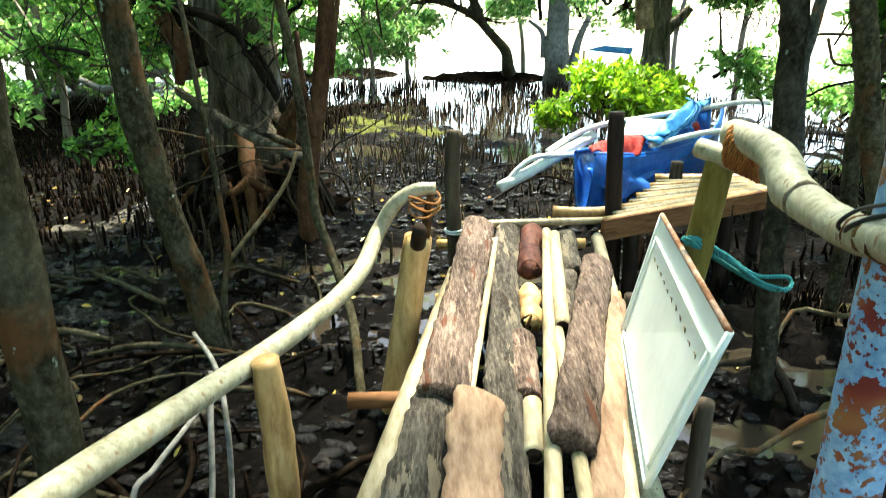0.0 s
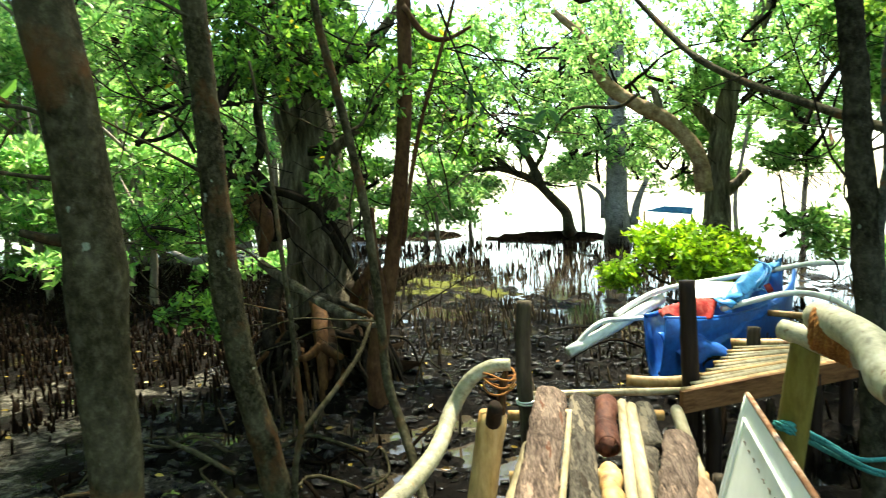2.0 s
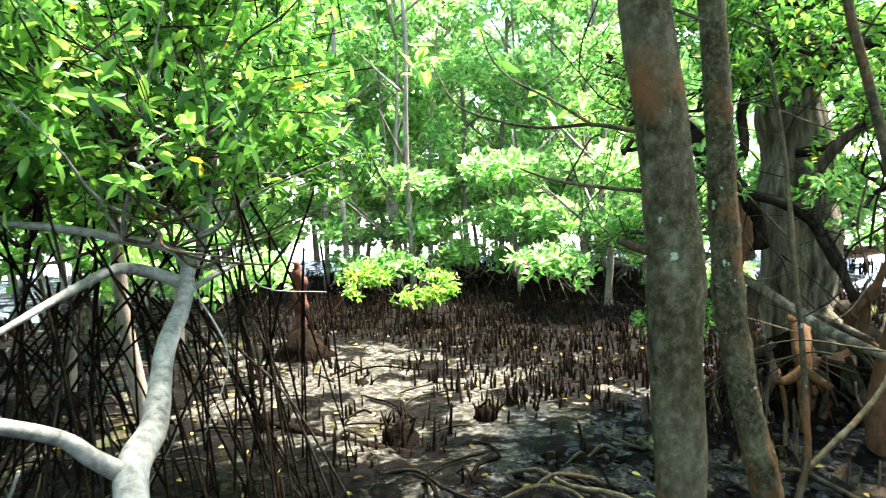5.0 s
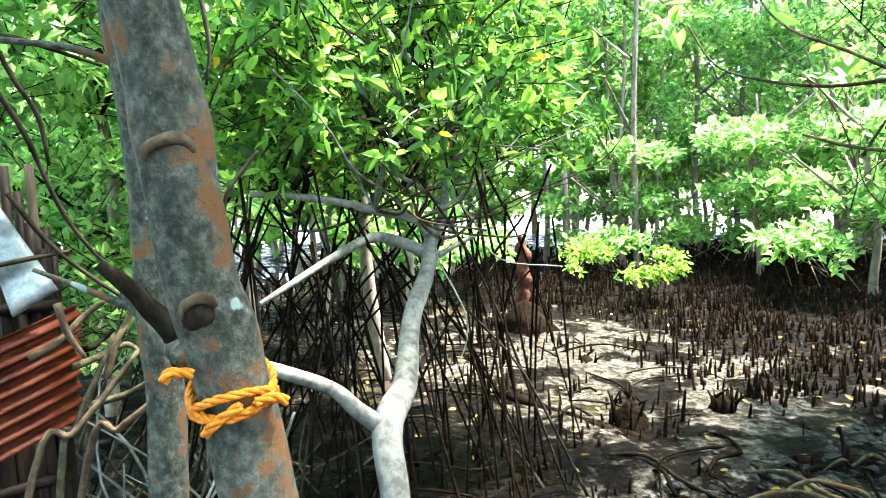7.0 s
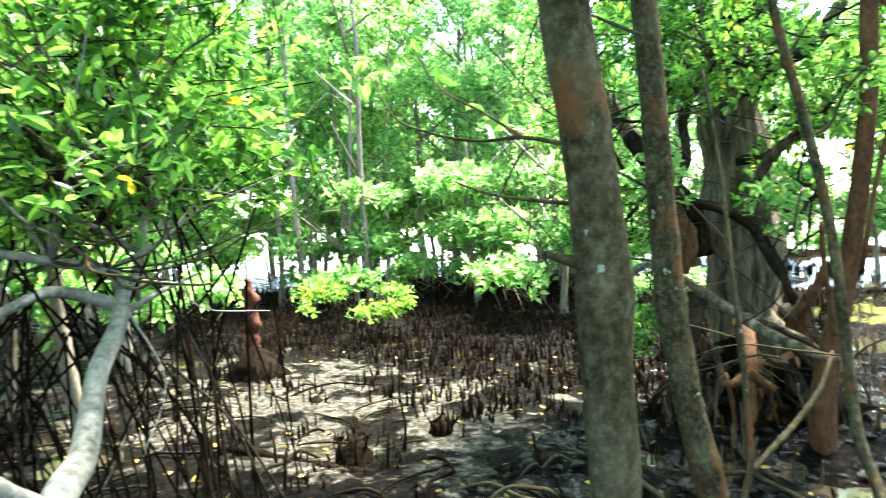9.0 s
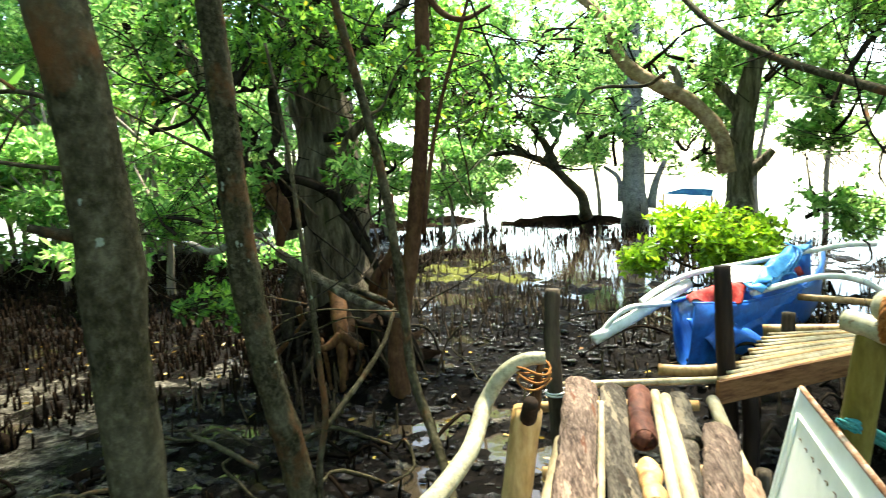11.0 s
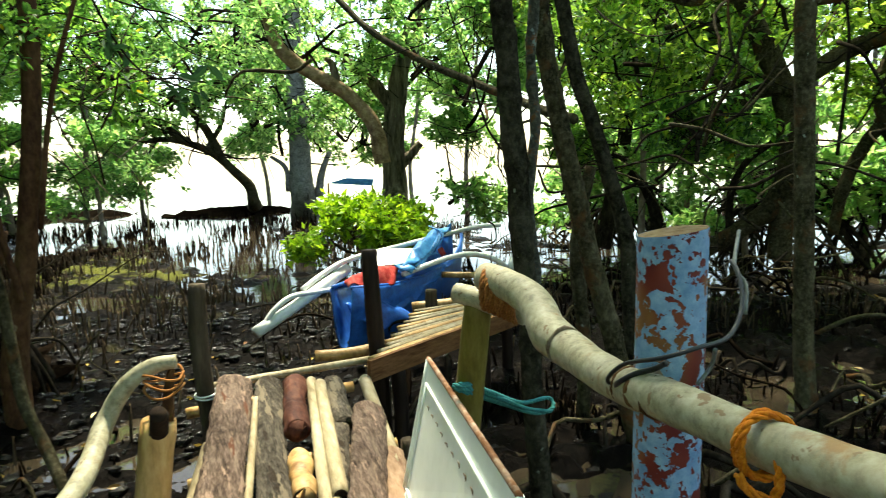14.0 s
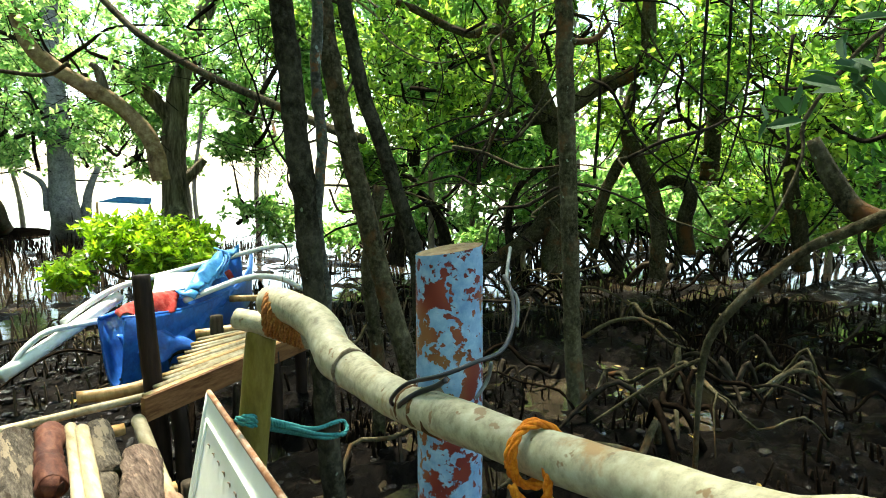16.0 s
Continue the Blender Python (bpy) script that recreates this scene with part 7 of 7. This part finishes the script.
for k, pts in enumerate(([(-2.70, -0.40, 1.25), (-2.70, -0.29, 1.36), (-2.70, -0.19, 1.47), (-2.70, -0.10, 1.58)], [(-2.75, -0.33, 1.23), (-2.72, -0.28, 1.37), (-2.70, -0.22, 1.51), (-2.70, -0.16, 1.64)], [(-2.80, -0.26, 1.23), (-2.75, -0.17, 1.33), (-2.70, -0.08, 1.41), (-2.70, -0.03, 1.47)],
                         [(-2.70, -0.38, 1.60), (-2.72, -0.31, 1.63), (-2.75, -0.23, 1.70), (-2.70, -0.18, 1.74)], [(-2.65, -0.27, 1.57), (-2.70, -0.20, 1.58), (-2.72, -0.13, 1.60), (-2.70, -0.09, 1.57)], [(-2.70, -0.30, 1.75), (-2.70, -0.28, 1.66), (-2.70, -0.24, 1.58)], [(-2.70, -0.19, 1.51), (-2.70, -0.16, 1.61), (-2.72, -0.12, 1.67), (-2.70, -0.10, 1.74)],
                         [(-2.80, -0.23, 1.41), (-2.75, -0.13, 1.44), (-2.70, -0.04, 1.50)])):
    a, b = Vector(pts[0]), Vector(pts[1])
    foot = a + (a - b).normalized() * 0.4
    foot.z = -0.05
    solid("stick", tube(([foot] if pts[0][2] < 1.3 else []) + pts, [0.012, 0.011, 0.010, 0.007], 6, 5, 0.2), ROOT_TAN if k % 3 != 1 else BARK_GREY, brush)

# ---- stumps, logs and litter ----
def mound(name, label, centre, r, h, seed, material=None, spikes=0):
    t = thing(name, (centre[0], centre[1], 0), label, "stump")
    vs, n = [], 18
    for i in range(8):
        rr = math.cos(i / 7 * math.pi / 2) ** 0.8 if i < 7 else 0.02
        for j in range(n):
            a = 2 * math.pi * j / n
            w = 1 + 0.35 * noise.noise(Vector((math.cos(a) * 2.5 * rr, math.sin(a) * 2.5 * rr, i * 0.6 + seed * 7)))
            vs.append((centre[0] + r * rr * w * math.cos(a), centre[1] + r * rr * w * math.sin(a), -0.06 + (h + 0.06) * i / 7 * (0.85 + 0.15 * w)))
    fs = [(i * n + j, i * n + (j + 1) % n, (i + 1) * n + (j + 1) % n, (i + 1) * n + j) for i in range(7) for j in range(n)] + [tuple(7 * n + j for j in range(n))]
    solid("root_ball", (np.array(vs), fs), material or SNAG, t)
    q = np.random.RandomState(seed)
    for k in range(spikes):
        a = q.uniform(0, 6.28)
        x, y = centre[0] + r * 0.8 * math.cos(a), centre[1] + r * 0.8 * math.sin(a)
        solid("spike", tube([(x, y, 0), (x + q.normal() * 0.02, y, h * 0.6), (x + q.normal() * 0.05, y, h * q.uniform(0.8, 1.5))], [0.018, 0.014, 0.006], 5, 3, 0.2), SNAG, t)
    return t


st = mound("tree_stump", "broken red-brown stump on a dark root ball", (-7.65, 5.02, 0.00), 0.40, 0.46, 2, spikes=9)
solid("broken_trunk", tube([(-7.79, 5.11, 0.16), (-7.80, 5.09, 0.60), (-7.80, 5.09, 0.99), (-7.81, 5.07, 1.31)], [0.13, 0.085, 0.09, 0.05], 12, 8, 0.9, 9), LOG_RED, st, "red-brown broken trunk")
mound("tree_stump", "small dark spiky stump in the silt", (-4.35, 3.61, 0.00), 0.17, 0.26, 3, spikes=9)
mound("tree_stump", "low dark root clump in the silt", (-4.19, 4.56, 0.00), 0.12, 0.16, 4, spikes=8)
mound("tree_stump", "low dark root clump in the silt", (-5.94, 4.54, 0.00), 0.14, 0.14, 6, spikes=6)
sb = mound("tree_stump", "leafy stump on the flat", (-8.87, 8.22, 0.00), 0.12, 0.5, 5, BARK_DARK)
crown(sb, 201, (-8.26, 7.54, 0.74), (1.6, 1.0, 0.35), 190, 8, 0.11, 0.5, LEAF_SUNLIT, reach=0.4, r=0.005)
for k, (pts, r, m, lab) in enumerate((
        ([(-6.059, 3.126, 0.020), (-5.125, 3.296, 0.020), (-4.271, 3.454, 0.020), (-3.594, 3.656, 0.020)], 0.05, SNAG, "dark sunken log in the mud"),
        ([(-3.421, 3.509, -0.010), (-3.151, 4.094, -0.010), (-2.792, 4.621, -0.010), (-2.477, 4.762, -0.010)], 0.08, SNAG, "dark mud-coated fallen log"),
        ([(-10.275, 16.475, 0.100), (-10.220, 17.946, 0.100), (-8.806, 17.178, 0.100)], 0.12, BARK_PALE, "pale weathered driftwood log"),
        ([(-9.378, 20.033, 0.060), (-9.267, 18.496, 0.060), (-10.746, 19.787, 0.060)], 0.12, BARK_PALE, "pale weathered driftwood log"),
        ([(-2.849, 15.123, 0.050), (-2.174, 15.531, 0.050), (-1.421, 16.299, 0.050)], 0.09, SNAG, "dark fallen log in the shallows"))):
    t = thing("fallen_log", pts[0], lab, "log")
    solid("log", tube(pts, [r * 0.6, r * 1.1, r * 0.8, r * 0.4], 10, 8, 0.7, 9), m, t)

# surface roots that sprawl over the mud
rs = np.random.RandomState(18)


def sprawl(n, x0, x1, y0, y1, label, mats, rad=(0.010, 0.022), arch=0.12, length=(0.5, 1.6)):
    t = thing("surface_roots", ((x0 + x1) / 2, (y0 + y1) / 2, 0), label, "roots", kind="stuff")
    for mtl in mats:
        geos = []
        for k in range(n // len(mats)):
            x, y, a, ln = rs.uniform(x0, x1), rs.uniform(y0, y1), rs.uniform(0, 6.28), rs.uniform(*length)
            pts = []
            for q in range(5):
                pts.append((x, y, zat(x, y) + (arch * rs.uniform(0.2, 1.2) if q not in (0, 4) else -0.03)))
                a += rs.normal() * 0.5
                x, y = x + math.cos(a) * ln / 4, y + math.sin(a) * ln / 4
            r = rs.uniform(*rad)
            geos.append(tube(pts, [r, r, r * 0.9, r * 0.8, r * 0.5], 5, 3, 0.2))
        solid("roots", join(*geos), mtl, t)


sprawl(46, -2.8, -0.5, 1.2, 4.6, "thin roots and dead sticks sprawled over the mud", (BARK_GREY, SNAG))
sprawl(150, 1.4, 10, 1.5, 9.5, "tangled roots and sticks over shaded mud", (BARK_DARK, BARK_GREY, SNAG), (0.010, 0.028), 0.28)
sprawl(60, -9, -2.5, 1, 4.5, "dark roots lying across the silt", (SNAG, BARK_DARK), (0.008, 0.018), 0.06)
sprawl(70, 9, 18, 5, 18, "arching roots under the far thicket", (BARK_DARK, BARK_GREY), (0.02, 0.05), 0.5, (1.0, 2.6))

# mud clods and fallen leaves
p = np.concatenate([scatter(rs, 8000, -3.4, 1.6, 1.2, 9.0, lambda x, y: 0.9 + 0 * x), scatter(rs, 900, 1.2, 8, 1.4, 8, lambda x, y: 0.8 + 0 * x)])
size = 0.010 + 0.040 * rs.rand(len(p)) ** 2.6
ico = [(0, 0, 1), (0.89, 0, 0.45), (0.28, 0.85, 0.45), (-0.72, 0.53, 0.45), (-0.72, -0.53, 0.45), (0.28, -0.85, 0.45), (0.72, 0.53, -0.45), (-0.28, 0.85, -0.45), (-0.89, 0, -0.45), (-0.28, -0.85, -0.45), (0.72, -0.53, -0.45)]
icf = [(0, 1, 2), (0, 2, 3), (0, 3, 4), (0, 4, 5), (0, 5, 1), (1, 6, 2), (2, 7, 3), (3, 8, 4), (4, 9, 5), (5, 10, 1), (6, 7, 2), (7, 8, 3), (8, 9, 4), (9, 10, 5), (10, 6, 1)]
v = (np.array(ico)[None] * rs.uniform(0.65, 1.3, (len(p), 11, 1)) * size[:, None, None] * np.array([1.3, 0.9, 0.8])) + np.column_stack([p, height(p[:, 0], p[:, 1])])[:, None]
f_ = (np.arange(len(p))[:, None, None] * 11 + np.array(icf)[None]).reshape(-1, 3)
tagged(solid("mud_clods", (v.reshape(-1, 3), f_), WET_CLOD, smooth=False), "wet dark mud clods round the walkway", "mud", kind="stuff")
p = np.concatenate([scatter(rs, 260, -8, 1, 1.5, 8, lambda x, y: 0.9 + 0 * x), scatter(rs, 120, 1, 8, 1.5, 8, lambda x, y: 0.6 + 0 * x)])
at = np.column_stack([p, np.maximum(height(p[:, 0], p[:, 1]), 0) + 0.02])
tagged(solid("fallen_leaves", leaves(rs, at, np.column_stack([rs.normal(size=(len(p), 2)), rs.normal(size=len(p)) * 0.2]), 0.075), LEAF_FALLEN, smooth=False), "yellow and brown fallen leaves on mud", "leaves", kind="stuff")
